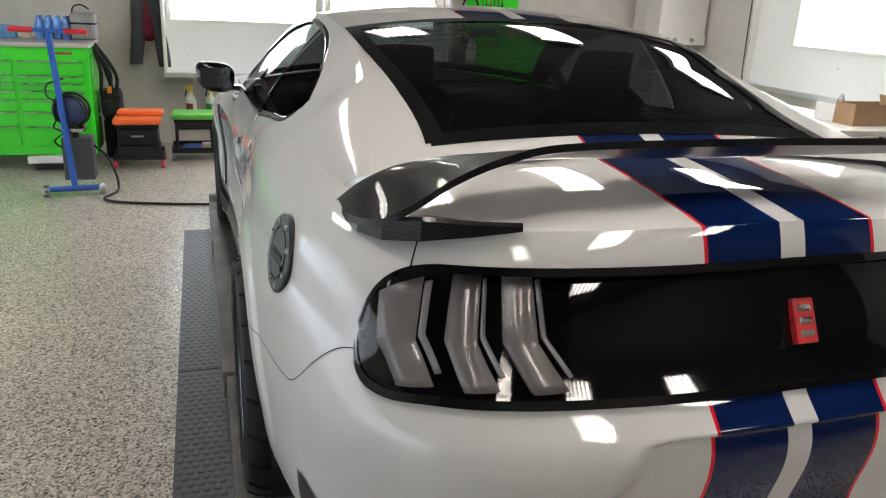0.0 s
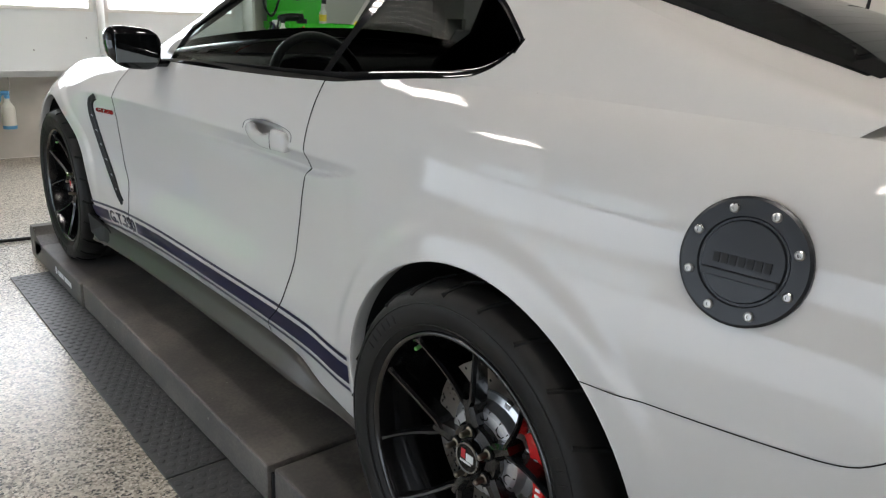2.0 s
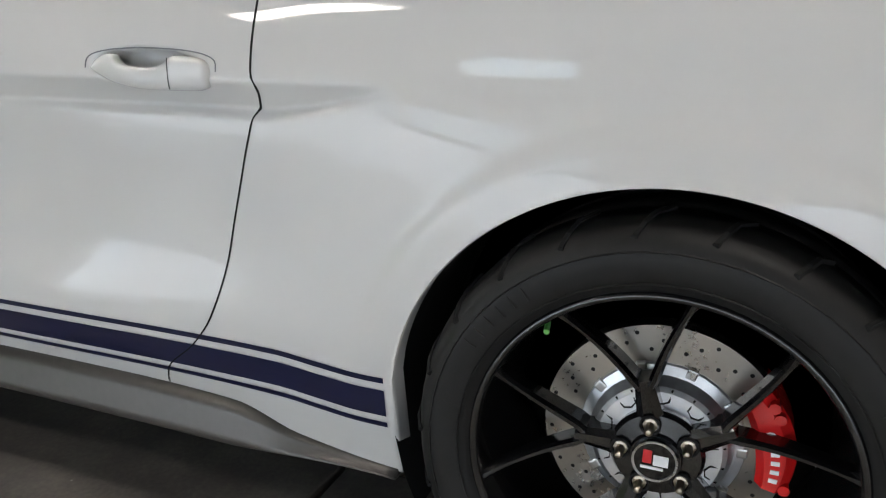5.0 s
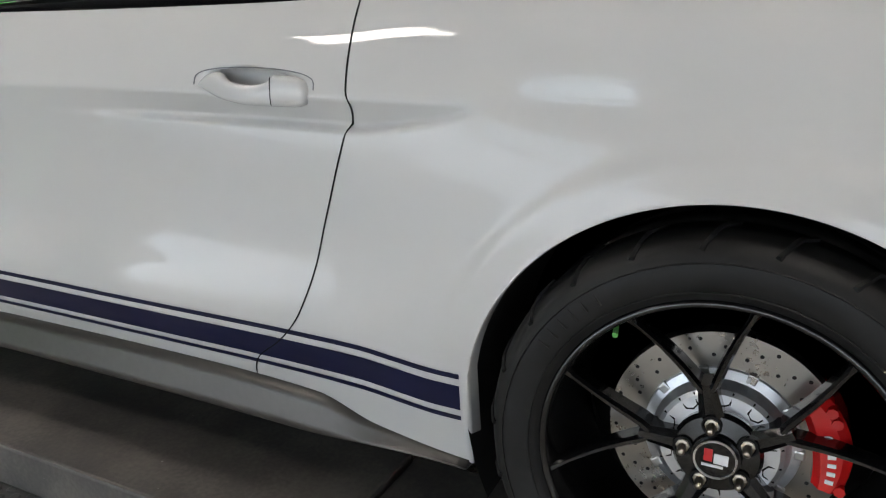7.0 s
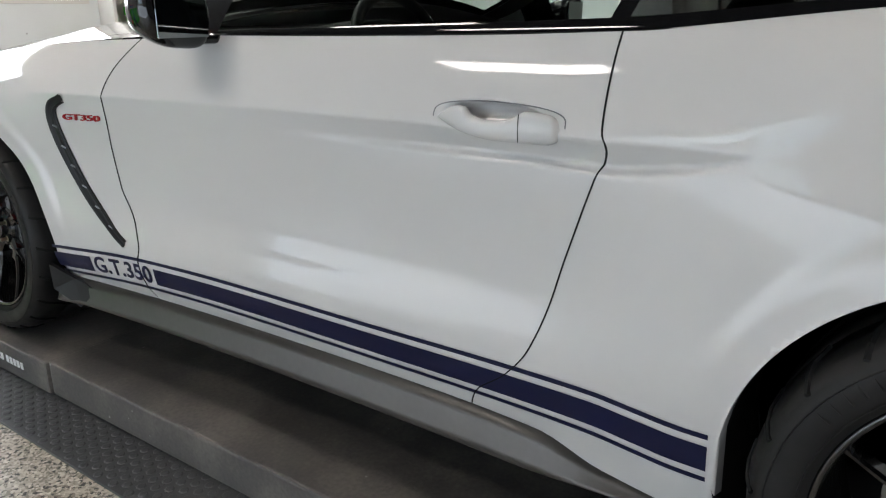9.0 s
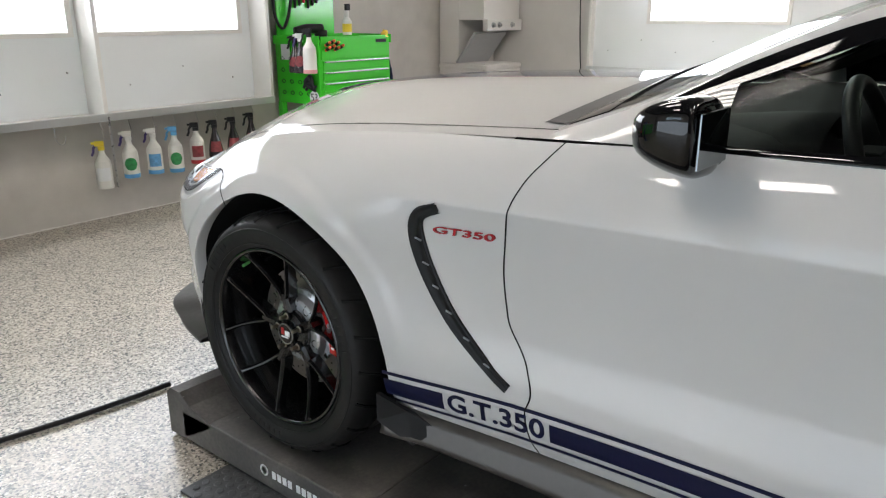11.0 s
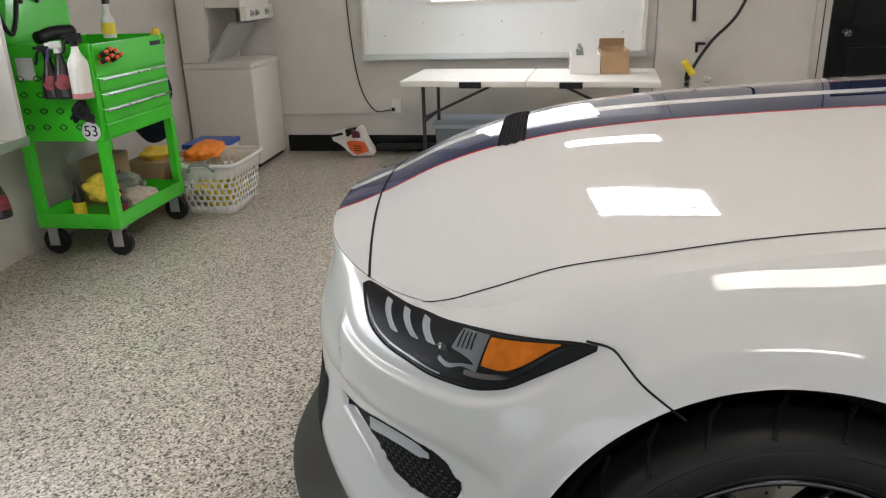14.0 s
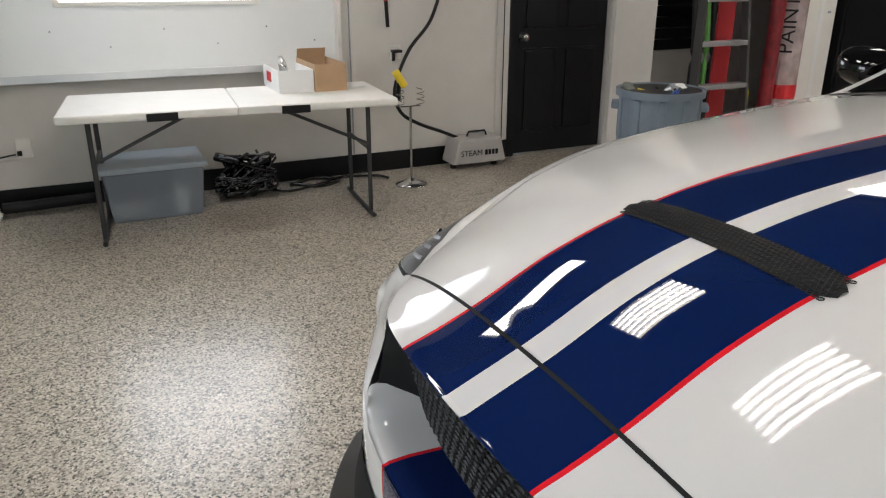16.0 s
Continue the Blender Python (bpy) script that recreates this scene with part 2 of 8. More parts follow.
M_NAVY = mat("navy decal", (0.006, 0.008, 0.034), 0.30)
M_SKIRT = mat("graphite side skirt", (0.085, 0.078, 0.072), 0.36, 0.6, var=0.08, scale=60, rvar=0.05)
M_AMBER = mat("amber lens", (0.50, 0.135, 0.012), 0.25, var=0.25, scale=60, coat=0.15)
M_LAMPGREY = mat("smoked light bar", (0.27, 0.265, 0.27), 0.22, coat=0.6)
M_LENSDARK = mat("dark projector glass", (0.03, 0.032, 0.035), 0.05, coat=1.0)
M_HOUSING = mat("smoked silver housing", (0.30, 0.31, 0.32), 0.34, 0.85)
M_LAMPDIM = mat("pale light guide", (0.36, 0.38, 0.41), 0.2, coat=0.5)
M_LAMPWHITE = mat("white light bar", (0.62, 0.66, 0.72), 0.12, coat=0.8)
M_INT = mat("dark cabin trim", (0.022, 0.022, 0.023), 0.7, var=0.2, scale=50)
M_RAMP = ramp_coating()
M_MAT = coin_mat()
M_GREEN = mat("bright green enamel", (0.045, 0.60, 0.025), 0.22, coat=0.5, rvar=0.05)
M_WALL = mat("painted block wall", (0.53, 0.50, 0.46), 0.75, var=0.14, scale=5, bump=0.12, bscale=120)
M_WALLB = mat("painted plaster wall", (0.60, 0.575, 0.54), 0.7, var=0.05, scale=5, bump=0.05)
M_CEIL = mat("dark painted ceiling", (0.06, 0.058, 0.056), 0.85, var=0.04, scale=4)
M_BOARD = mat("white board", (0.80, 0.82, 0.82), 0.16, var=0.02, scale=3, coat=0.3)
M_WHITE = mat("white appliance enamel", (0.72, 0.69, 0.65), 0.28, var=0.03, scale=4)
M_PLASTW = mat("white plastic", (0.72, 0.70, 0.66), 0.45, var=0.04, scale=10)
M_BLKPAINT = mat("black gloss door paint", (0.004, 0.004, 0.0045), 0.35, var=0.2, scale=10)
M_BLKPAINT.node_tree.nodes["Principled BSDF"].inputs["Specular IOR Level"].default_value = 0.3
M_CARD = mat("brown cardboard", (0.40, 0.26, 0.15), 0.85, var=0.1, scale=12)
M_LABEL = mat("white label", (0.75, 0.75, 0.74), 0.6)
M_GREY = mat("grey plastic", (0.28, 0.29, 0.31), 0.5, var=0.08)
M_ORANGE = mat("orange plastic", (0.80, 0.13, 0.025), 0.4, var=0.1)
M_YELLOW = mat("yellow plastic", (0.80, 0.60, 0.03), 0.4)
M_BLUE = mat("blue enamel", (0.02, 0.09, 0.38), 0.35, var=0.1)
M_CLOTH = mat("black cloth", (0.02, 0.02, 0.022), 0.9, var=0.3, scale=40, bump=0.3)
M_GLOW = mat("overcast daylight behind frosted pane", (0.94, 0.97, 1.0), 0.9, emit=2.2)
M_DARKWALL = mat("pale painted wall", (0.56, 0.55, 0.53), 0.7, var=0.06, scale=4)
M_BAY = mat("overcast daylight outside", (0.68, 0.86, 1.0), 0.9, emit=3.0)
M_SOUTH = mat("south wall kept dark for reflections", (0.10, 0.098, 0.095), 0.7, var=0.08, scale=4)
# cool glow added out of view to fill the driver's side
M_BAYFILL = mat("west fill glow", (0.80, 0.90, 1.0), 0.9, emit=2.1)
M_STRIP = mat("aluminium strip", (0.62, 0.63, 0.63), 0.35, 0.85, var=0.03, scale=8)
M_TUBE = mat("fluorescent tube", (1.0, 0.945, 0.87), 0.9, emit=27.0)
M_REFLECTOR = mat("aluminium reflector", (0.50, 0.50, 0.49), 0.30, 0.6)

# ---------- mesh helpers ----------


def link_mesh(name, verts, faces, material, parent=None, label="", smooth=False):
    me = bpy.data.meshes.new(name)
    me.from_pydata([tuple(v) for v in verts], [], faces)
    me.materials.append(material)
    if smooth:
        me.shade_smooth()
    ob = new(name, me)
    if parent:
        ob.parent = parent
    return tagged(ob, label) if label else ob


def part(name, bm, material, parent=None, label="", smooth=False, tidy=True):
    if tidy:
        bmesh.ops.recalc_face_normals(bm, faces=bm.faces)
    me = bpy.data.meshes.new(name)
    bm.to_mesh(me)
    bm.free()
    me.materials.append(material)
    if smooth:
        me.shade_smooth()
    ob = new(name, me)
    if parent:
        ob.parent = parent
    return tagged(ob, label) if label else ob


def thing(name, label, category, group="", m=None, kind=""):
    e = new(name)
    if m is not None:
        e.matrix_world = m
    return tagged(e, label, category, group, kind)


def box(bm, x0, y0, z0, x1, y1, z1, bev=0.0, m=None):
    r = bmesh.ops.create_cube(bm, size=1.0)
    vs = r["verts"]
    for v in vs:
        v.co = Vector((x0 + (v.co.x + 0.5) * (x1 - x0), y0 + (v.co.y + 0.5) * (y1 - y0), z0 + (v.co.z + 0.5) * (z1 - z0)))
    if bev:
        es = list({e for v in vs for e in v.link_edges})
        out = bmesh.ops.bevel(bm, geom=es, offset=bev, segments=2, affect='EDGES', profile=0.6)
        vs = list({v for f in out["faces"] for v in f.verts} | {v for v in vs if v.is_valid})
    if m is not None:
        bmesh.ops.transform(bm, matrix=m, verts=vs)
    return bm


def boxes(*specs, bev=0.0):
    bm = bmesh.new()
    for s in specs:
        box(bm, *s, bev=bev)
    return bm


def cyl(bm, p, q, r, seg=16, r2=None):
    """A rod from p to q."""
    p, q = Vector(p), Vector(q)
    m = Matrix.Translation((p + q) / 2) @ (q - p).to_track_quat("Z", "Y").to_matrix().to_4x4()
    bmesh.ops.create_cone(bm, cap_ends=True, segments=seg, radius1=r, radius2=r if r2 is None else r2, depth=(q - p).length, matrix=m)
    return bm


def lathe(bm, prof, seg=32, m=None):
    """prof: (radius, height) pairs turned about z."""
    rings = []
    for r, h in prof:
        ring = []
        for i in range(seg):
            a = 2 * math.pi * i / seg
            v = Vector((r * math.cos(a), r * math.sin(a), h))
            ring.append(bm.verts.new(m @ v if m is not None else v))
        rings.append(ring)
    for a, b in zip(rings, rings[1:]):
        for i in range(seg):
            j = (i + 1) % seg
            bm.faces.new((a[i], a[j], b[j], b[i]))
    for ring, r in ((rings[0], prof[0][0]), (rings[-1], prof[-1][0])):
        if r > 1e-4 and prof[0] != prof[-1]:
            bm.faces.new(ring)
    return bm


def tube(bm, pts, r, seg=8, closed=False):
    """A round cable through the points."""
    pts = [Vector(p) for p in pts]
    n = len(pts)
    rings = []
    for i, p in enumerate(pts):
        a = pts[(i - 1) % n] if closed or i else p
        b = pts[(i + 1) % n] if closed or i < n - 1 else p
        q = (b - a).to_track_quat("Z", "Y").to_matrix()
        rings.append([bm.verts.new(p + q @ Vector((r * math.cos(2 * math.pi * j / seg), r * math.sin(2 * math.pi * j / seg), 0))) for j in range(seg)])
    for i in range(n if closed else n - 1):
        a, b = rings[i], rings[(i + 1) % n]
        for j in range(seg):
            bm.faces.new((a[j], a[(j + 1) % seg], b[(j + 1) % seg], b[j]))
    if not closed:
        bm.faces.new(rings[0])
        bm.faces.new(rings[-1])
    return bm


def spline(pts, n=12):
    """Catmull-Rom through the points, n steps a span."""
    P = [Vector(p) for p in pts]
    P = [2 * P[0] - P[1]] + P + [2 * P[-1] - P[-2]]
    out = []
    for i in range(1, len(P) - 2):
        for k in range(n):
            t = k / n
            a, b, c, d = P[i - 1:i + 3]
            out.append(0.5 * ((2 * b) + (c - a) * t + (2 * a - 5 * b + 4 * c - d) * t * t + (3 * b - a - 3 * c + d) * t ** 3))
    out.append(P[-2].copy())
    return out


def curve_of(*keys):
    """A smooth monotone curve through (position, value) keys."""
    xs = np.array([k[0] for k in keys], float)
    ys = np.array([k[1] for k in keys], float)
    h, d = np.diff(xs), np.diff(ys) / np.diff(xs)
    s = np.zeros(len(xs))
    for i in range(1, len(xs) - 1):
        if d[i - 1] * d[i] > 0:
            w1, w2 = 2 * h[i] + h[i - 1], h[i] + 2 * h[i - 1]
            s[i] = (w1 + w2) / (w1 / d[i - 1] + w2 / d[i])
    s[0], s[-1] = d[0], d[-1]
    xs_, ys_, h_, s_ = list(xs), list(ys), list(h), list(s)

    def f(x):
        if x <= xs_[0]:
            return ys_[0]
        if x >= xs_[-1]:
            return ys_[-1]
        i = int(np.searchsorted(xs, x)) - 1
        t = (x - xs_[i]) / h_[i]
        return ((1 + 2 * t) * (1 - t) ** 2 * ys_[i] + t * (1 - t) ** 2 * h_[i] * s_[i] + t * t * (3 - 2 * t) * ys_[i + 1] + t * t * (t - 1) * h_[i] * s_[i + 1])
    return f


def grid_mesh(name, rows, material, parent=None, label="", keep=None, thick=0.0):
    """rows: lists of points of equal length, made into one smooth sheet; keep(i, j) says which cells stay."""
    nv = len(rows[0])
    verts = [p for r in rows for p in r]
    faces = [(i * nv + j, i * nv + j + 1, (i + 1) * nv + j + 1, (i + 1) * nv + j) for i in range(len(rows) - 1) for j in range(nv - 1) if keep is None or keep(i, j)]
    ob = link_mesh(name, verts, faces, material, parent, label, smooth=True)
    if thick:
        md = ob.modifiers.new("thickness", 'SOLIDIFY')
        md.thickness, md.offset = thick, -1
    return ob


def lerp(a, b, t):
    return a + (b - a) * t


def smooth01(a, b, x):
    t = min(max((x - a) / (b - a), 0), 1)
    return t * t * (3 - 2 * t)

# ---------- the car: its surfaces ----------
HUB, YF, YR = 0.465, 2.72, 0.0
ARCH, ARCH_Z = 0.397, 0.388          # rear wheel opening
FARCH, FARCH_Z = 0.411, 0.408        # front wheel opening
OPENINGS = ((YR, ARCH, ARCH_Z), (YF, FARCH, FARCH_Z))
CORE = Vector((0, 1.3, 0.75))

# plan outline at the widest height, from the tail's middle round the driver's side to the nose's middle
PLAN = [(0, -1.10), (0.35, -1.085), (0.62, -1.02), (0.79, -0.87), (0.868, -0.68), (0.915, -0.42), (0.948, -0.10), (0.948, 0.15), (0.925, 0.45), (0.905, 0.80),
        (0.905, 1.40), (0.918, 1.90), (0.945, 2.35), (0.962, 2.72), (0.955, 2.95), (0.905, 3.17), (0.80, 3.345), (0.62, 3.503), (0.35, 3.628), (0, 3.655)]
_pl = [Vector((x, y, 0)) for x, y in PLAN]
_pl = spline([Vector((-p.x, p.y, 0)) for p in (_pl[2], _pl[1])] + _pl + [Vector((-p.x, p.y, 0)) for p in (_pl[-2], _pl[-3])], 24)
_i0, _i1 = 2 * 24, len(_pl) - 1 - 2 * 24
_pl = _pl[_i0:_i1 + 1]
_arc = [0.0]
for _a, _b in zip(_pl, _pl[1:]):
    _arc.append(_arc[-1] + (_b - _a).length)
_mid = min(range(len(_pl)), key=lambda i: abs(_pl[i].y - 1.1))
_K = np.array([a - _arc[_mid] + _pl[_mid].y for a in _arc])
_PX, _PY = np.array([p.x for p in _pl]), np.array([p.y for p in _pl])
K0, K1 = float(_K[0]), float(_K[-1])


def plan(k):
    x, y = float(np.interp(k, _K, _PX)), float(np.interp(k, _K, _PY))
    e = 0.012
    a, b = max(k - e, K0), min(k + e, K1)
    dx, dy = float(np.interp(b, _K, _PX) - np.interp(a, _K, _PX)), float(np.interp(b, _K, _PY) - np.interp(a, _K, _PY))
    l = math.hypot(dx, dy) or 1
    nx, ny = dy / l, -dx / l
    if k <= K0 + 1e-6:
        nx, ny = 0, -1
    if k >= K1 - 1e-6:
        nx, ny = 0, 1
    return x, y, nx, ny


# rails of the flank: height and inset along the outline
RAIL_Z = [
    curve_of((-1.8, 0.35), (-0.6, 0.35), (0.4, 0.332), (0.60, 0.345), (0.74, 0.380), (1.0, 0.386), (2.3, 0.375), (3.1, 0.33), (4.3, 0.36)),
    curve_of((-1.8, 0.46), (0, 0.45), (3.1, 0.43), (4.3, 0.45)),
    curve_of((-1.8, 0.62), (-0.8, 0.60), (0.2, 0.555), (2.2, 0.54), (3.1, 0.56), (4.0, 0.57), (4.3, 0.58)),
    curve_of((-1.8, 0.80), (-0.9, 0.79), (-0.2, 0.76), (0.4, 0.72), (0.8, 0.68), (1.9, 0.665), (2.4, 0.72), (3.2, 0.71), (3.9, 0.70), (4.3, 0.69)),
    curve_of((-1.8, 0.87), (-1.05, 0.89), (-0.6, 0.95), (0.4, 0.955), (2.2, 0.935), (3.1, 0.845), (4.3, 0.83)),
    curve_of((-1.8, 1.165), (-1.2, 1.155), (-0.85, 1.14), (-0.5, 1.15), (-0.1, 1.155), (0.25, 1.150), (0.64, 1.12), (1.2, 1.103), (1.7, 1.092), (2.3, 1.06), (2.72, 1.02), (3.1, 0.945), (3.30, 0.885), (3.45, 0.860), (3.62, 0.853), (3.8, 0.862), (4.0, 0.885), (4.3, 0.899)),
]
RAIL_D = [
    curve_of((-1.8, 0.10), (-0.9, 0.07), (0, 0.05), (0.4, 0.045), (2.3, 0.05), (3.1, 0.05), (3.34, 0.045), (3.52, 0.005), (3.8, 0.01), (4.3, 0.03)),
    curve_of((-1.8, 0.05), (-0.9, 0.03), (0, 0.010), (0.5, 0.018), (2.3, 0.020), (3.1, 0.02), (3.34, 0.018), (3.52, -0.026), (3.8, -0.022), (4.3, 0.0)),
    curve_of((-1.8, 0.02), (-0.9, 0.01), (0, 0.000), (0.5, 0.010), (1.3, 0.006), (2.3, 0.006), (3.1, 0.005), (3.6, 0.000), (4.3, -0.004)),
    curve_of((-1.8, 0.00), (-0.9, 0.00), (0, 0.004), (0.45, 0.015), (0.8, 0.028), (1.3, 0.034), (1.9, 0.030), (2.3, 0.014), (2.6, 0.004), (3.1, 0.005), (3.6, 0.005), (4.3, -0.006)),
    curve_of((-1.8, 0.07), (-1.05, 0.045), (-0.6, 0.030), (0, 0.040), (0.22, 0.036), (0.45, 0.021), (0.72, 0.004), (1.3, 0.000), (2.1, 0.000), (2.7, 0.022), (3.1, 0.050), (3.6, 0.055), (4.3, 0.014)),
    curve_of((-1.8, 0.15), (-1.2, 0.15), (-0.85, 0.14), (-0.5, 0.145), (0, 0.140), (0.3, 0.115), (0.6, 0.072), (1.3, 0.060), (1.9, 0.085), (2.4, 0.13), (2.72, 0.15), (3.1, 0.15), (3.45, 0.12), (3.8, 0.065), (4.0, 0.04), (4.3, 0.03)),
]
CENTRE = curve_of((-0.95, 1.165), (-0.75, 1.19), (-0.5, 1.205), (1.9, 1.155), (2.5, 1.130), (2.95, 1.097), (3.18, 1.060), (3.35, 1.015), (3.5, 0.948), (3.615, 0.899))


def arch_floor(k):
    z = RAIL_Z[0](k)
    for yh, ar, az in OPENINGS:
        d = abs(k - yh)
        if d < ar:
            z = max(z, HUB + az * math.sqrt(1 - (d / ar) ** 2))
    return z


def flare(k, z):
    """The raised lip round the wheel openings."""
    out = 0.0
    for yh, ar, az in OPENINGS:
        r = math.hypot(k - yh, (z - HUB) * ar / az)
        out += 0.008 * (1 - smooth01(ar + 0.045, ar + 0.085, r))
    return out * smooth01(0.46, 0.66, z)


def handle_cup(k, z):
    """The bowl pressed into the door behind the handle."""
    r = abs((k - 0.832) / 0.100) ** 2.4 + abs((z - 0.974) / 0.027) ** 2.4
    return 0.034 * (1 - r) ** 0.7 if r < 1 else 0.0


def scoop(k, z):
    """The undercut below the door's crease: in steeply, out over a tight lip, closing to a round tip behind the shut line."""
    if not 0.405 < k < 1.5:
        return 0.0
    w = 0.056 * math.sqrt(min((k - 0.405) / 0.20, 1.0))
    u = (RAIL_Z[4](k) + 0.001 - z) / w
    if not 0 < u < 2.3:
        return 0.0
    deep = u / 0.76 if u < 0.76 else lerp(1, 0.34 * smooth01(0.42, 0.78, k), (u - 0.76) / 0.24) if u < 1 else 0.34 * ((2.3 - u) / 1.3) ** 1.7 * smooth01(0.42, 0.78, k)
    return 0.38 * w * deep * (1 - smooth01(0.84, 1.45, k))


STEP_Z = curve_of((3.08, 0.840), (3.14, 0.806), (3.205, 0.783), (3.27, 0.776), (3.42, 0.778), (3.53, 0.784), (3.66, 0.800))


def lamp_step(k, z):
    """The ledge of the bumper skin that runs below the headlamp."""
    if not 3.08 < k < 3.68 or not 0.62 < z < 0.86:
        return 0.0
    zl = STEP_Z(k)
    side = smooth01(3.08, 3.20, k) * (1 - smooth01(3.60, 3.67, k))
    return 0.011 * (1 - smooth01(zl - 0.004, zl + 0.007, z)) * smooth01(0.63, 0.74, z) * side


# corner grille of the front bumper
CG_HI = curve_of((3.268, 0.606), (3.29, 0.632), (3.33, 0.642), (3.39, 0.641), (3.47, 0.632), (3.553, 0.614), (3.68, 0.590))
CG_LO = curve_of((3.268, 0.580), (3.285, 0.538), (3.305, 0.516), (3.38, 0.513), (3.446, 0.522), (3.52, 0.552), (3.60, 0.563), (3.68, 0.568))
CHIN = curve_of((3.10, 0.63), (3.14, 0.650), (3.20, 0.677), (3.30, 0.695), (3.45, 0.688), (3.70, 0.668))


def corner_pocket(k, z):
    """The bumper corner draws in below a soft fold, and the grille sits in a pocket there."""
    if not 3.10 < k < 3.85 or not 0.44 < z < 0.74:
        return 0.0
    d = 0.016 * smooth01(CHIN(k) + 0.012, CHIN(k) - 0.040, z) * smooth01(0.46, 0.52, z) * smooth01(3.12, 3.26, k) * (1 - smooth01(3.66, 3.82, k))
    if 3.25 < k < 3.70:
        d += 0.024 * smooth01(CG_LO(k) - 0.010, CG_LO(k) + 0.001, z) * (1 - smooth01(CG_HI(k) - 0.001, CG_HI(k) + 0.008, z)) * smooth01(3.252, 3.274, k) * (1 - smooth01(3.66, 3.70, k))
    return d


def plate_recess(k, z):
    """The shallow recess for the plate in the middle of the rear bumper."""
    if k > -1.30 or z > 0.86:
        return 0.0
    return 0.028 * smooth01(-1.33 - 0.75 * max(z - 0.70, 0), -1.40 - 0.75 * max(z - 0.70, 0), k) * (1 - smooth01(0.806, 0.822, z)) * smooth01(0.52, 0.60, z)


def inset(k, z):
    return rail_inset(k, z) - flare(k, z) + handle_cup(k, z) + scoop(k, z) - lamp_step(k, z) + corner_pocket(k, z) + plate_recess(k, z)


def rail_inset(k, z):
    """How far the flank lies inside the outline at height z, smooth from rail to rail."""
    zs = [f(k) for f in RAIL_Z]
    ds = [f(k) for f in RAIL_D]
    if z <= zs[0]:
        return ds[0]
    if z >= zs[-1]:
        return ds[-1]
    i = max(j for j in range(5) if zs[j] <= z)
    t = (z - zs[i]) / (zs[i + 1] - zs[i])

    def slope(j):
        if j == 0:
            return (ds[1] - ds[0]) / (zs[1] - zs[0])
        if j == 5:
            return (ds[5] - ds[4]) / (zs[5] - zs[4]) * 1.7
        a, b = (ds[j] - ds[j - 1]) / (zs[j] - zs[j - 1]), (ds[j + 1] - ds[j]) / (zs[j + 1] - zs[j])
        return 0.5 * (a + b)
    h = zs[i + 1] - zs[i]
    crease = smooth01(0.36, 0.46, k) * (1 - smooth01(2.15, 2.4, k))
    s0, s1 = slope(i), slope(i + 1)
    if i == 4:
        s0 = lerp(s0, (ds[5] - ds[4]) / h * 0.5, crease)
        # behind the door the side stays upright and rolls over tightly at the shoulder
        haunch = (1 - smooth01(0.25, 0.60, k)) * smooth01(-1.05, -0.75, k)
        s0 = lerp(s0, 0.20, haunch)
        s1 = lerp(s1, (ds[5] - ds[4]) / h * 2.9, haunch)
    if i == 3:
        s1 = lerp(s1, (ds[4] - ds[3]) / h * 2.2, crease)
    return ((1 + 2 * t) * (1 - t) ** 2 * ds[i] + t * (1 - t) ** 2 * h * s0 + t * t * (3 - 2 * t) * ds[i + 1] + t * t * (t - 1) * h * s1)


def flank(k, z, off=0.0, side=-1):
    """A point of the car's side at outline place k and height z."""
    x, y, nx, ny = plan(k)
    d = inset(k, z) - off
    return Vector((side * (x - nx * d), y - ny * d, z))


def edge(k):
    return flank(k, RAIL_Z[5](k), 0, 1)


def top(k, w, off=0.0, side=-1):
    """A point of the bonnet or boot lid: w runs from the shoulder (0) to the middle (1)."""
    e = edge(k)
    zc = CENTRE(e.y)
    z = e.z + (zc - e.z) * (1 - (1 - w) ** 2.1)
    if e.y > 1.6:
        bulge = smooth01(0.22, 0.86, w) * 0.012
        z += bulge * (1 - smooth01(3.2, 3.5, e.y))
    return Vector((side * e.x * (1 - w), e.y, z + off))


# greenhouse
RAILX = curve_of((-0.55, 0.70), (-0.2, 0.635), (0.1, 0.600), (0.5, 0.593), (1.0, 0.61), (1.4, 0.672), (1.6, 0.712), (1.75, 0.765), (1.95, 0.80))
RAILZ = curve_of((-0.55, 1.175), (-0.3, 1.235), (0.0, 1.325), (0.35, 1.415), (0.8, 1.452), (1.05, 1.432), (1.4, 1.340), (1.6, 1.250), (1.75, 1.168), (1.95, 1.09))
ROOF = curve_of((-0.55, 1.205), (-0.3, 1.285), (0.0, 1.375), (0.35, 1.462), (0.6, 1.495), (0.8, 1.502), (1.0, 1.485), (1.2, 1.445), (1.4, 1.395), (1.6, 1.325), (1.78, 1.245), (1.95, 1.16))


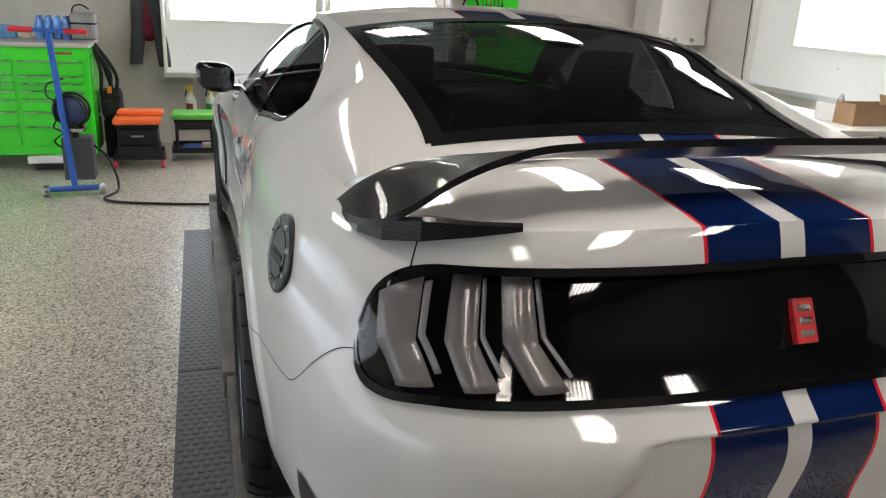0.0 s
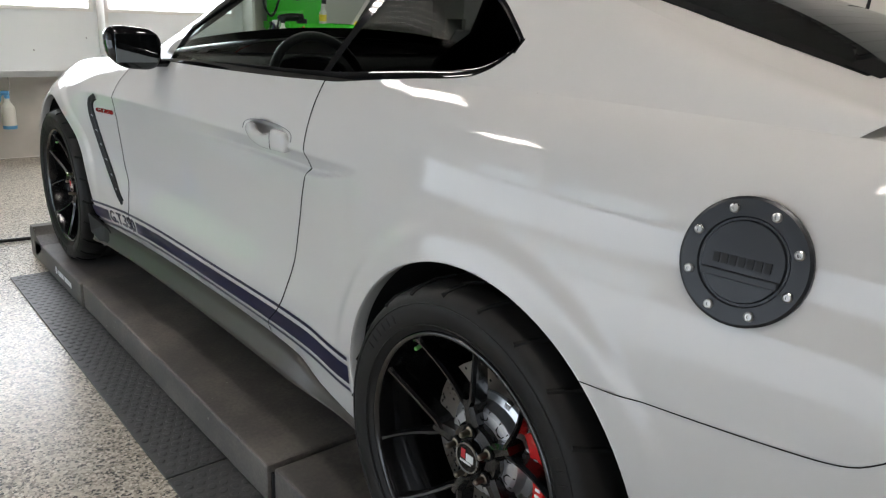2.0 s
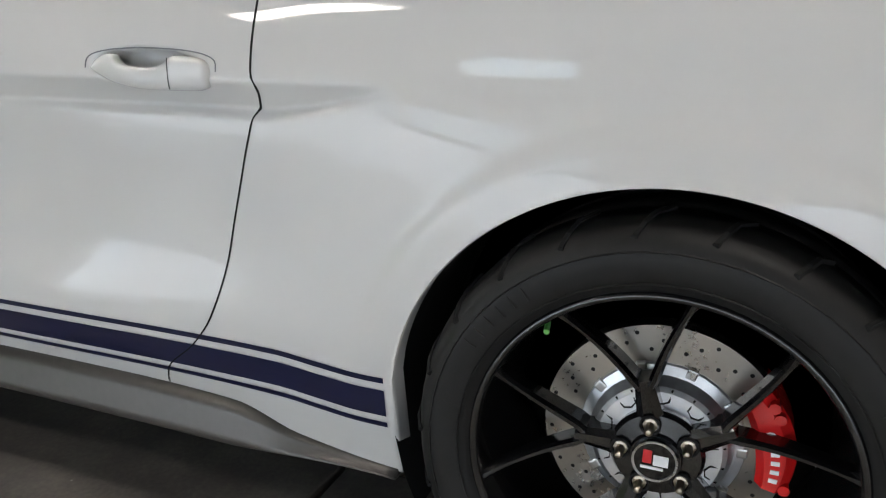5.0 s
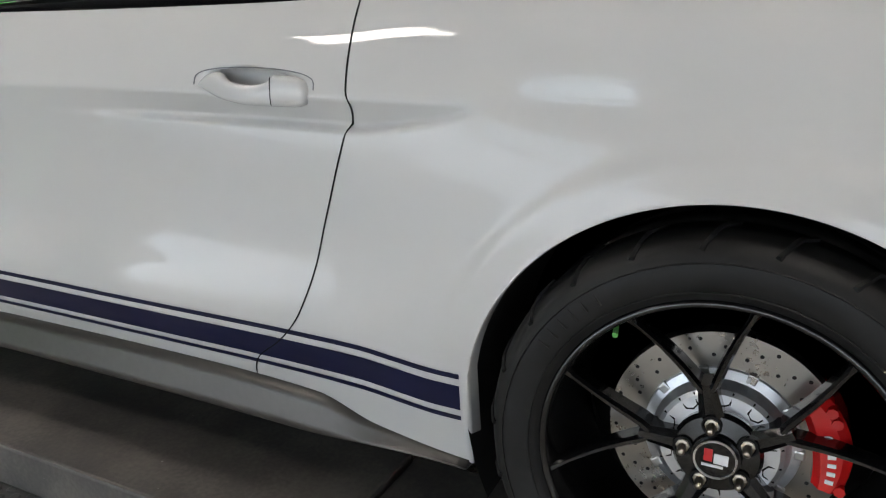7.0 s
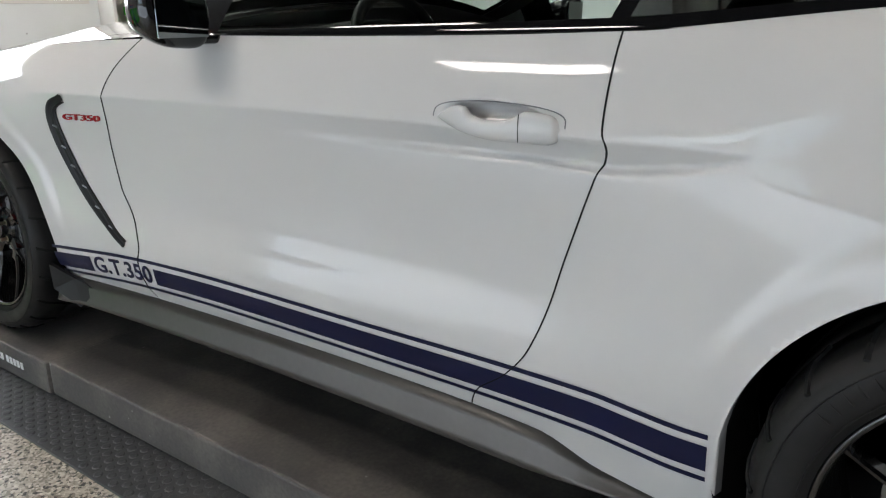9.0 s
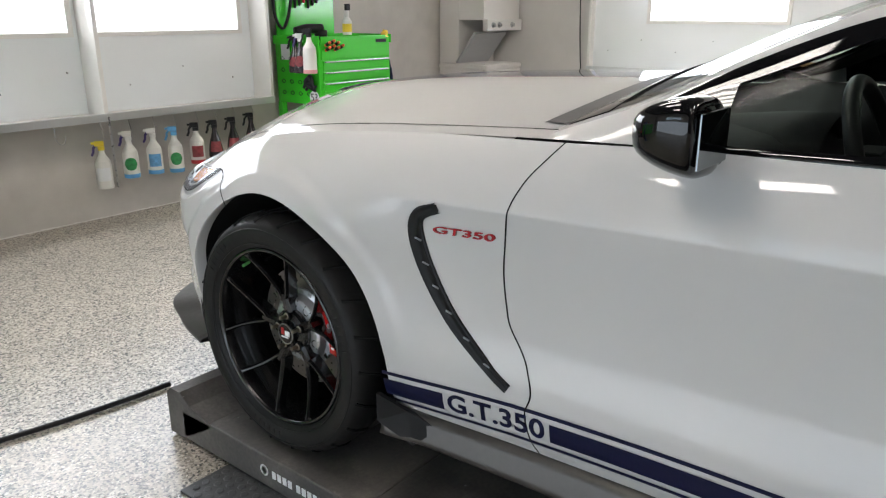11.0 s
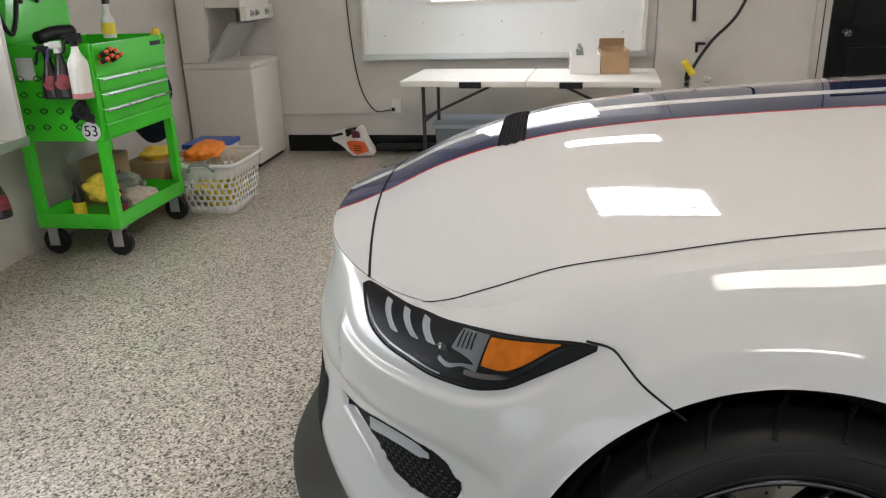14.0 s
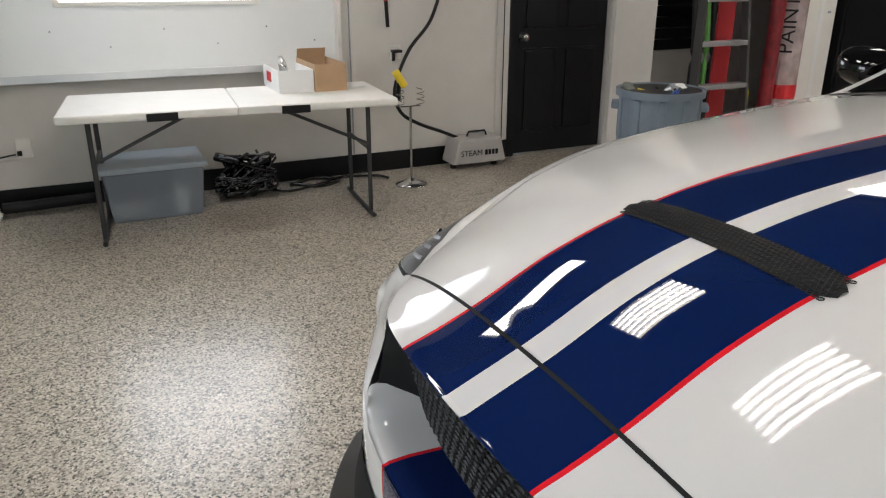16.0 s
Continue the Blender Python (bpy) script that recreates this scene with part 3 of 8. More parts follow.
def cabin_side(y, u, off=0.0, side=-1):
    b = edge(y)
    r = Vector((RAILX(y), y, RAILZ(y)))
    r.x = min(r.x, b.x - 0.004)
    r.z = max(r.z, b.z + 0.004)
    p = b.lerp(r, u)
    h = r.z - b.z
    p.x += 0.10 * h * 4 * u * (1 - u) * 0.55
    # behind the windows the pillar stays steep and rolls over tightly into the roof
    wt = 1 - smooth01(-0.18, 0.10, y)
    if wt > 0:
        dx = b.x - r.x
        c = Vector((b.x - min(0.80 * h, 0.66 * dx), y, b.z + 0.88 * h))
        s0, s1, s2 = (1 - u) ** 2, 4.4 * u * (1 - u), u * u
        p = p.lerp((b * s0 + c * s1 + r * s2) / (s0 + s1 + s2), wt)
    n = Vector((h, 0, b.x - r.x)).normalized()
    p += n * off
    return Vector((side * p.x, p.y, p.z))


def cabin_top(y, w, off=0.0, side=-1):
    b = edge(y)
    r = Vector((min(RAILX(y), b.x - 0.004), y, max(RAILZ(y), b.z + 0.004)))
    z = r.z + (max(ROOF(y), r.z) - r.z) * (1 - (1 - w) ** 2.2)
    return Vector((side * r.x * (1 - w), y, z + off))


def facing_out(rows, keep=None):
    """Turns a sheet so that its faces look away from the car's middle."""
    tot = 0.0
    for i in range(0, len(rows) - 1, max(1, len(rows) // 8)):
        for j in range(0, len(rows[0]) - 1, max(1, len(rows[0]) // 6)):
            a, b, c = Vector(rows[i][j]), Vector(rows[i][j + 1]), Vector(rows[i + 1][j])
            n = (b - a).cross(c - a)
            if n.length > 1e-12:
                tot += n.normalized().dot((a - CORE).normalized())
    return rows if tot >= 0 else rows[::-1]


def sheet(name, rows, material, parent, label="", keep=None, thick=0.0):
    out = facing_out(rows)
    kk = keep
    if keep is not None and out is not rows:
        n = len(rows) - 2

        def kk(i, j):
            return keep(n - i, j)
    return grid_mesh(name, out, material, parent, label, kk, thick)


def ribbon(pts_fn, n, width_fn, material, name, parent, label=""):
    """A thin band on the body: pts_fn(t, s) with s = -1, +1 across."""
    rows = [[pts_fn(i / n, s) for s in (-1, 0, 1)] for i in range(n + 1)]
    return sheet(name, rows, material, parent, label)


car = thing("car", "white sports coupe with blue centre stripes on low black ramps", "car")


def steps(*parts):
    """Stations from (start, end, count) stretches, joined."""
    out = []
    for a, b, n in parts:
        out += [a + (b - a) * i / n for i in range(n)]
    return out + [parts[-1][1]]


# shut lines of the door, as places along the outline by height
DOOR_R = curve_of((0.36, 0.90), (0.44, 0.86), (0.50, 0.79), (0.56, 0.745), (0.75, 0.685), (0.90, 0.635), (0.945, 0.620), (0.97, 0.627), (1.05, 0.63), (1.13, 0.632))
DOOR_F = curve_of((0.36, 1.90), (0.50, 1.925), (0.545, 1.912), (0.60, 1.928), (0.70, 1.985), (0.80, 1.995), (0.88, 1.987), (0.945, 1.977), (1.0, 1.955), (1.055, 1.915), (1.13, 1.855))
GAP = 0.0016


def side_panel(name, ks, side, lo=None, hi=None, blend=(0, 0), rows=150, keep=None, label="", material=None):
    grid = []
    for kk in ks:
        zb, zt = arch_floor(kk), RAIL_Z[5](kk)
        col = []
        p = flank(kk, zb, 0, side)
        n = Vector(plan(kk)[2:]).normalized()
        for b in range(rows + 1):
            t = b / rows
            z = max(lerp(RAIL_Z[0](kk), zt, t), zb)
            k = kk
            if lo:
                k += (lo(z) + GAP - lo(0.75)) * (1 - smooth01(lo(0.75), lo(0.75) + blend[0], kk))
            if hi:
                k += (hi(z) - GAP - hi(0.75)) * smooth01(hi(0.75) - blend[1], hi(0.75), kk)
            col.append(flank(k, z, 0, side))
        first = col[0]
        inn = Vector((-side * n.x, -n.y, 0)) * 0.035
        grid.append([first + inn + Vector((0, 0, 0.004)), first + inn * 0.25 + Vector((0, 0, -0.002))] + col)
    return sheet(name, grid, material or M_PAINT, car, label, keep=keep(ks, rows) if keep else None)


# the tail panel sits in an opening of the rear bumper
TAIL_LO = curve_of((-1.8, 0.876), (-1.2, 0.884), (-1.05, 0.880), (-0.95, 0.873), (-0.905, 0.879), (-0.875, 0.896), (-0.856, 0.922), (-0.85, 0.945))
TAIL_HI = curve_of((-1.8, 1.097), (-1.2, 1.093), (-1.0, 1.085), (-0.94, 1.075), (-0.90, 1.057), (-0.872, 1.028), (-0.856, 0.988), (-0.85, 0.955))


# the front grille sits back under the bonnet's lip
GR_HI = curve_of((3.92, 0.80), (3.99, 0.862), (4.3, 0.886))
GR_LO = curve_of((3.92, 0.745), (3.96, 0.698), (4.0, 0.688), (4.3, 0.684))


def nose_opening(ks, rows):
    def keep(i, j):
        k = (ks[i] + ks[i + 1]) / 2
        if k < 3.93 or j < 2:
            return True
        z = lerp(arch_floor(k), RAIL_Z[5](k), (j - 1.5) / rows)
        return not GR_LO(k) + 0.003 < z
    return keep


def tail_opening(ks, rows):
    def keep(i, j):
        k = (ks[i] + ks[i + 1]) / 2
        if k > -0.9 or j < 2:
            return True
        z = lerp(arch_floor(k), RAIL_Z[5](k), (j - 1.5) / rows)
        return not (TAIL_LO(k) + 0.004 < z < TAIL_HI(k) - 0.004)
    return keep


for sd in (-1, 1):
    kr = steps((K0, -1.1, 26), (-1.1, -0.82, 28), (-0.82, -ARCH - 0.0005, 34), (-ARCH - 0.0005, -ARCH + 0.004, 1), (-ARCH + 0.004, -ARCH + 0.06, 8), (-ARCH + 0.06, ARCH - 0.06, 48), (ARCH - 0.06, ARCH - 0.004, 8), (ARCH - 0.004, ARCH + 0.0005, 1), (ARCH + 0.0005, DOOR_R(0.75), 26))
    side_panel("rear_quarter", kr, sd, hi=DOOR_R, blend=(0, 0.22), label="white rear quarter and bumper, tan-grey in reflection", material=M_STRIPE, keep=tail_opening)
    kd = steps((DOOR_R(0.75), 0.96, 40), (0.96, DOOR_F(0.75), 60))
    side_panel("door", kd, sd, lo=DOOR_R, hi=DOOR_F, blend=(0.5, 0.5), label="white driver's door with a sharp crease" if sd < 0 else "white passenger door")
    a, b = YF - FARCH, YF + FARCH
    kf = steps((DOOR_F(0.75), a - 0.0005, 26), (a - 0.0005, a + 0.004, 1), (a + 0.004, a + 0.06, 8), (a + 0.06, b - 0.06, 48), (b - 0.06, b - 0.004, 8), (b - 0.004, b + 0.0005, 1), (b + 0.0005, 3.24, 14), (3.24, 3.30, 14), (3.30, 3.72, 44), (3.72, K1, 22))
    side_panel("front_fender", kf, sd, lo=DOOR_F, blend=(0.25, 0), label="white front fender and bumper", material=M_STRIPE, keep=nose_opening)

# bonnet, fender tops and boot lid
HOODGAP = curve_of((1.85, 0.075), (2.3, 0.068), (2.79, 0.068), (3.06, 0.069), (3.16, 0.0655), (3.28, 0.053), (3.40, 0.019), (3.46, 0.0))


def hood_w(k):
    return HOODGAP(k)


def hood_front(x):
    """Where the bonnet's leading edge runs, by distance from the middle."""
    return 3.505 - 0.050 * (abs(x) / 0.53) ** 2


def sheet_pair(name, fn, ks, ws, material, label="", keep=None, off=0.0):
    for sd in (-1, 1):
        rows = [[fn(k, w, off, sd) for w in ws] for k in ks]
        sheet(name, rows, material, car, label, keep)


kh = steps((1.80, 3.3, 60), (3.3, K1, 60))
for sd in (-1, 1):
    rows = [[top(k, w * hood_w(k) , 0, sd) for w in steps((0, 1, 5))] for k in kh]
    sheet("fender_top", rows, M_STRIPE, car, "white fender crown beside the bonnet")
    rows = [[top(k, lerp(hood_w(min(k, 3.46)), 1, w) + (0.003 if w == 0 else 0), 0, sd) for w in steps((0, 1, 34))] for k in kh]
    sheet("hood", rows, M_STRIPE, car, "white bonnet with two blue stripes edged red")
    kb = steps((K0, -1.0, 30), (-1.0, -0.40, 24))
    rows = [[top(k, w, 0, sd) for w in steps((0, 1, 36))] for k in kb]
    sheet("boot_lid", rows, M_STRIPE, car, "white boot lid with two blue stripes edged red")

# cabin shell with openings for the glass
YS = steps((-0.55, 1.95, 150))
WIN_LO = curve_of((0.10, 0.36), (0.125, 0.20), (0.17, 0.10), (0.26, 0.055), (0.5, 0.03), (1.0, 0.02), (1.9, 0.02))
WIN_HI = curve_of((0.10, 0.40), (0.14, 0.50), (0.22, 0.66), (0.35, 0.81), (0.5, 0.89), (0.8, 0.92), (1.1, 0.90), (1.5, 0.82), (1.9, 0.75))


def back_w(y):
    return lerp(0.20, 0.03, smooth01(-0.45, 0.36, y))


def in_side_window(y, u):
    return 0.105 < y < 1.74 and WIN_LO(y) < u < WIN_HI(y)


def back_glass(y, w):
    return -0.425 < y < 0.37 and w > back_w(y)


def screen_glass(y, w):
    return y > 1.06 - 0.07 * (1 - w) ** 2 and w > 0.075


US = steps((0, 1, 30))
WS = steps((0, 1, 30))
for sd in (-1, 1):
    rows = [[cabin_side(y, u, 0, sd) for u in US] for y in YS]
    sheet("roof_side", rows, M_PAINT, car, "white roof pillar and rail", keep=lambda i, j: not in_side_window((YS[i] + YS[i + 1]) / 2, (US[j] + US[j + 1]) / 2))
    rows = [[cabin_top(y, w, 0, sd) for w in WS] for y in YS]
    sheet("roof", rows, M_STRIPE, car, "white roof with two blue stripes", keep=lambda i, j: not (back_glass((YS[i] + YS[i + 1]) / 2, (WS[j] + WS[j + 1]) / 2) or screen_glass((YS[i] + YS[i + 1]) / 2, (WS[j] + WS[j + 1]) / 2)))

    # side glass: quarter window, pillar, door window, and the black trim round them
    yq = steps((0.11, 0.635, 30))
    rows = [[cabin_side(y, lerp(WIN_LO(y), WIN_HI(y), t), -0.004, sd) for t in steps((0, 1, 8))] for y in yq]
    sheet("quarter_window", rows, M_TINT, car, "dark tinted quarter window")
    yd = steps((0.655, 1.72, 40))
    rows = [[cabin_side(y, lerp(WIN_LO(y), WIN_HI(y), t), -0.006, sd) for t in steps((0, 1, 8))] for y in yd]
    sheet("door_window", rows, M_GLASS, car, "clear door window glass")
    rows = [[cabin_side(0.645 + s * 0.016 - 0.10 * t, lerp(WIN_LO(0.645), WIN_HI(0.645), t), 0.001, sd) for s in (-1, 0, 1)] for t in steps((0, 1, 10))]
    sheet("window_pillar", rows, M_BLACK, car, "gloss black strip between the side windows")

    def trim(fn, ys, wd, name, off=0.004):
        rows = [[cabin_side(y, fn(y) + s * wd(y), off if s == 0 else 0.0005, sd) for s in (-1, 0, 1)] for y in ys]
        sheet(name, rows, M_BLACK, car, "")
    trim(WIN_LO, steps((0.105, 0.2, 14), (0.2, 1.74, 50)), lambda y: 0.032, "window_trim")
    trim(WIN_HI, steps((0.105, 0.25, 14), (0.25, 1.74, 50)), lambda y: 0.022 + 0.10 * smooth01(1.15, 1.65, y), "window_trim")
    rows = [[cabin_side(y, lerp(WIN_LO(y), WIN_HI(y), t), 0.002, sd) for t in steps((0, 1, 4))] for y in steps((1.60, 1.74, 6))]
    sheet("mirror_sail", rows, M_BLACK, car, "black triangle at the mirror foot")
    rows = [[cabin_side(y, lerp(WIN_HI(y) - 0.02, 1.0, t), -0.016, sd) for t in steps((0, 1, 3))] + [cabin_top(y, w, -0.016, sd) for w in (0.05, 0.10)] for y in steps((0.9, 1.90, 24))]
    sheet("pillar_lining", rows, M_INT, car, "black inner pillar lining")
    # front and rear glass with their black borders
    rows = [[cabin_top(y, lerp(back_w(y), 1, t), -0.002, sd) for t in steps((0, 1, 20))] for y in steps((-0.43, 0.375, 40))]
    sheet("rear_window", rows, M_REAR, car, "dark tinted rear window with heating lines")
    rows = [[cabin_top(y, lerp(0.07, 1, t), -0.002, sd) for t in steps((0, 1, 20))] for y in steps((1.0, 1.94, 40))]
    sheet("windscreen", rows, M_SCREEN, car, "clear raked windscreen")
    for name, f in (("rear_window_border", lambda t, s: cabin_top(lerp(-0.44, 0.385, t), back_w(lerp(-0.44, 0.385, t)) + 0.035 * (s + 0.5), 0.001, sd)),
                    ("rear_window_border", lambda t, s: cabin_top(-0.425 + 0.03 * s, lerp(0.20, 1, t), 0.0015, sd)),
                    ("rear_window_border", lambda t, s: cabin_top(0.365 + 0.022 * s, lerp(0.04, 1, t), 0.0015, sd)),
                    ("windscreen_border", lambda t, s: cabin_top(lerp(0.99, 1.94, t), 0.075 + 0.03 * s, 0.001, sd)),
                    ("windscreen_border", lambda t, s: cabin_top(1.055 + 0.02 * s - 0.07 * (1 - lerp(0.07, 1, t)) ** 2, lerp(0.07, 1, t), 0.0015, sd)),
                    ("windscreen_border", lambda t, s: cabin_top(1.90 + 0.045 * s, lerp(0.05, 1, t), 0.0025, sd))):
        ribbon(f, 40, None, M_BLACK, name, car)

# fine heating lines in the rear window
bm = bmesh.new()
for i in range(17):
    y = -0.37 + 0.042 * i
    tube(bm, [cabin_top(y, lerp(0.24, 1, t), -0.004, -1) for t in steps((0, 1, 12))] + [cabin_top(y, lerp(1, 0.24, t), -0.004, 1) for t in steps((0.05, 1, 12))], 0.0009, 4)
part("heating_lines", bm, M_INT, car)


def seam(fn, n, name="shut_line", wd=0.0013, parent=None):
    """A dark shut line along fn(t) -> (k, z) on the flank, both sides."""
    for sd in (-1, 1):
        rows = []
        for i in range(n + 1):
            k, z = fn(i / n)
            k2, z2 = fn(min(i / n + 0.01, 1.0))
            k1, z1 = fn(max(i / n - 0.01, 0.0))
            dk, dz = k2 - k1, z2 - z1
            l = math.hypot(dk, dz) or 1
            rows.append([flank(k - s * wd * dz / l, z + s * wd * dk / l, 0.0016, sd) for s in (-1, 0, 1)])
        sheet(name, rows, M_GAP, parent or car)


def poly(*pts):
    pts = [Vector((*p, 0)) for p in pts]
    ls = [0.0]
    for a, b in zip(pts, pts[1:]):
        ls.append(ls[-1] + (b - a).length)

    def f(t):
        d = t * ls[-1]
        return float(np.interp(d, ls, [p.x for p in pts])), float(np.interp(d, ls, [p.y for p in pts]))
    return f


def round_poly(pts, n=8):
    return poly(*[(p.x, p.y) for p in spline([Vector((*p, 0)) for p in pts], n)])


seam(lambda t: (DOOR_R(lerp(0.40, 1.118, t)), lerp(0.40, 1.118, t)), 60)
seam(lambda t: (DOOR_F(lerp(0.40, 1.085, t)), lerp(0.40, 1.085, t)), 60)
seam(round_poly([(-0.268, 0.752), (-0.40, 0.757), (-0.55, 0.765), (-0.63, 0.772), (-0.665, 0.786), (-0.70, 0.815), (-0.745, 0.860), (-0.785, 0.895), (-0.82, 0.914), (-0.86, 0.923)]), 50, wd=0.0010)
seam(poly((-0.935, 1.072), (-0.925, 1.142)), 10, wd=0.002)
seam(round_poly([(2.892, 0.815), (2.953, 0.850), (2.985, 0.873), (3.008, 0.889), (3.05, 0.8925)]), 24, wd=0.0018)
for sd in (-1, 1):
    rows = [[top(k, hood_w(min(k, 3.46)) + s * 0.0018, 0.0012, sd) for s in (-1, 0, 1)] for k in steps((1.85, 3.455, 60))]
    sheet("shut_line", rows, M_GAP, car)

_KY = [(edge(k).y, k) for k in steps((1.7, K1, 300))]


def bonnet(x, y, off=0.0):
    """The bonnet's surface over the plan point (x, y)."""
    ys = [a for a, _ in _KY]
    k = float(np.interp(y, ys, [b for _, b in _KY]))
    e = edge(k)
    w = 1 - min(abs(x) / max(e.x, 1e-4), 1)
    p = top(k, w, off, 1)
    return Vector((x, y, p.z))


rows = [[bonnet(x, hood_front(x) + s * 0.003, 0.0012) for s in (-1, 0, 1)] for x in steps((-0.54, 0.54, 60))]
sheet("shut_line", rows, M_GAP, car)

rows = [[bonnet(x, lerp(1.81, 1.985 + 0.025 * (x / 0.72) ** 2, u), 0.004) for u in steps((0, 1, 6))] for x in steps((-0.735, 0.735, 40))]
sheet("cowl_panel", rows, M_SATIN, car, "black cowl panel at the foot of the windscreen")

# ---------- lamps, grilles, vents and trim on the body ----------


def k_at(x, lo, hi):
    """The outline place between lo and hi whose half width is x."""
    ks = steps((lo, hi, 200))
    return min(ks, key=lambda k: abs(plan(k)[0] - abs(x)))


def patch(name, ks, zlo, zhi, off, material, sd, parent, label="", rows=8):
    g = [[flank(k, lerp(zlo(k), zhi(k), j / rows), off, sd) for j in range(rows + 1)] for k in ks]
    return sheet(name, g, material, parent, label)


def bar_on(name, k0, k1, z0, z1, kink, off, thick, material, sd, parent, label=""):
    """A raised light bar: upright above, bent inward below, on the flank surface."""
    bm = bmesh.new()
    secs = []
    for t in steps((0, 1, 8)):
        sh = kink * (1 - t)
        z = lerp(z0, z1, t)
        secs.append([bm.verts.new(flank(k + sh, z, o, sd)) for k, o in ((k0, off), (lerp(k0, k1, 0.12), off + thick), (lerp(k0, k1, 0.8), off + thick * 0.8), (k1, off))])
    for a, b in zip(secs, secs[1:]):
        for i in range(3):
            bm.faces.new((a[i], a[i + 1], b[i + 1], b[i]))
    bm.faces.new(secs[0])
    bm.faces.new(secs[-1])
    return part(name, bm, material, parent, label, smooth=False)


def tail_off(k, z):
    """The tail panel leans forward: flush below, recessed under the lid's lip."""
    t = (z - TAIL_LO(k)) / max(TAIL_HI(k) - TAIL_LO(k), 1e-3)
    return 0.004 - 0.052 * min(max(t, 0), 1) * (1 - smooth01(-1.06, -0.86, k))


def tail_bar(name, k0, k1, t0, t1, kink, thick, material, sd, parent, label="", split=0.5):
    """A raised light bar on the tail panel: leaning above, swept inward below."""
    bm = bmesh.new()
    secs = []
    for u in steps((0, 0.36, 5), (0.36, 0.44, 2), (0.44, 1, 4)):
        sh = kink * (0.30 * (1 - u) + 0.62 * max(0.40 - u, 0) / 0.40)
        sec = []
        for f, o in ((0, 0.0), (0.10, 1.0), (0.5, 0.85), (0.85, 0.45), (1, 0.0)):
            k = lerp(k0, k1, f) + sh
            z = lerp(TAIL_LO(k), TAIL_HI(k), lerp(t0, t1, u))
            sec.append(bm.verts.new(flank(k, z, tail_off(k, z) + 0.001 + thick * o, sd)))
        secs.append(sec)
    for a, b in zip(secs, secs[1:]):
        for i in range(4):
            bm.faces.new((a[i], a[i + 1], b[i + 1], b[i]))
    bm.faces.new(secs[0])
    bm.faces.new(secs[-1])
    return part(name, bm, material, parent, label, smooth=True)


for sd in (-1, 1):
    kt = steps((K0, -1.1, 24), (-1.1, -0.852, 26))
    g = []
    for k in kt:
        zs = [lerp(TAIL_LO(k), TAIL_HI(k), j / 8) for j in range(9)]
        g.append([flank(k, z, tail_off(k, z), sd) for z in zs] + [flank(k, zs[-1] + 0.004, 0.006, sd)])
    tail = sheet("tail_panel", g, M_BLACK, car, "gloss black panel across the tail")
    patch("panel_rim", kt, lambda k: TAIL_HI(k) - 0.005, lambda k: TAIL_HI(k) + 0.009, 0.009, M_BLACK, sd, tail, rows=2)
    patch("panel_rim", kt, lambda k: TAIL_LO(k) - 0.009, lambda k: TAIL_LO(k) + 0.006, 0.009, M_BLACK, sd, tail, rows=2)
    for k in (-0.884, -1.014, -1.144):
        tail_bar("light_bar", k, k - 0.074, 0.08, 0.92, -0.078, 0.012, M_LAMPGREY, sd, tail, "smoked grey tail light bar")
        tail_bar("light_bar", k - 0.080, k - 0.092, 0.18, 0.88, -0.068, 0.007, M_LAMPDIM, sd, tail, "pale inner tail light strip")
    g = []
    for k in steps((-0.868, -0.95, 8), (-0.95, -1.30, 18)):
        e = 0.010 * smooth01(-0.862, -0.88, k) + 0.004
        g.append([flank(k, z, tail_off(k, z) + 0.014, sd) for z in [lerp(TAIL_LO(k) + e, TAIL_HI(k) - e, j / 8) for j in range(9)]])
    sheet("lamp_cover", g, M_SMOKE, tail, "smoked clear tail lamp cover")
    bm = box(bmesh.new(), -0.006, -0.003, -0.010, 0.006, 0.003, 0.010, 0.002)
    side_lamp = part("reflector", bm, M_LAMPWHITE, tail)
    side_lamp.location = flank(-0.864, 0.955, 0.006, sd)
# badge on the tail panel
_bz = 0.975
_bk = k_at(0.045, K0, -1.2)
BADGE = pose(*flank(_bk, _bz, tail_off(_bk, _bz) + 0.004, 1), -27, 0, 0)
bm = box(bmesh.new(), -0.024, -0.010, -0.043, 0.024, 0.008, 0.043, 0.004, BADGE)
badge = part("badge", bm, M_REDPAINT, car, "small red tail badge with plain silver shape")
for z0 in (-0.030, -0.006, 0.018):
    part("badge_emblem", box(bmesh.new(), -0.015, -0.012, z0, 0.015, -0.009, z0 + 0.012, 0.002, BADGE), M_STEEL, badge)

# rear bumper crease under the lamps and lower valance
for sd in (-1, 1):
    patch("rear_diffuser", steps((K0, -0.75, 30)), lambda k: 0.30, lambda k: 0.44, 0.012, M_SATIN, sd, car, "black lower rear valance", rows=3)
    patch("bumper_vent", steps((-0.80, -0.66, 8)), lambda k: 0.47 - 0.1 * (k + 0.66), lambda k: 0.56 + 0.25 * (k + 0.72), 0.004, M_SATIN, sd, car, "", rows=3)

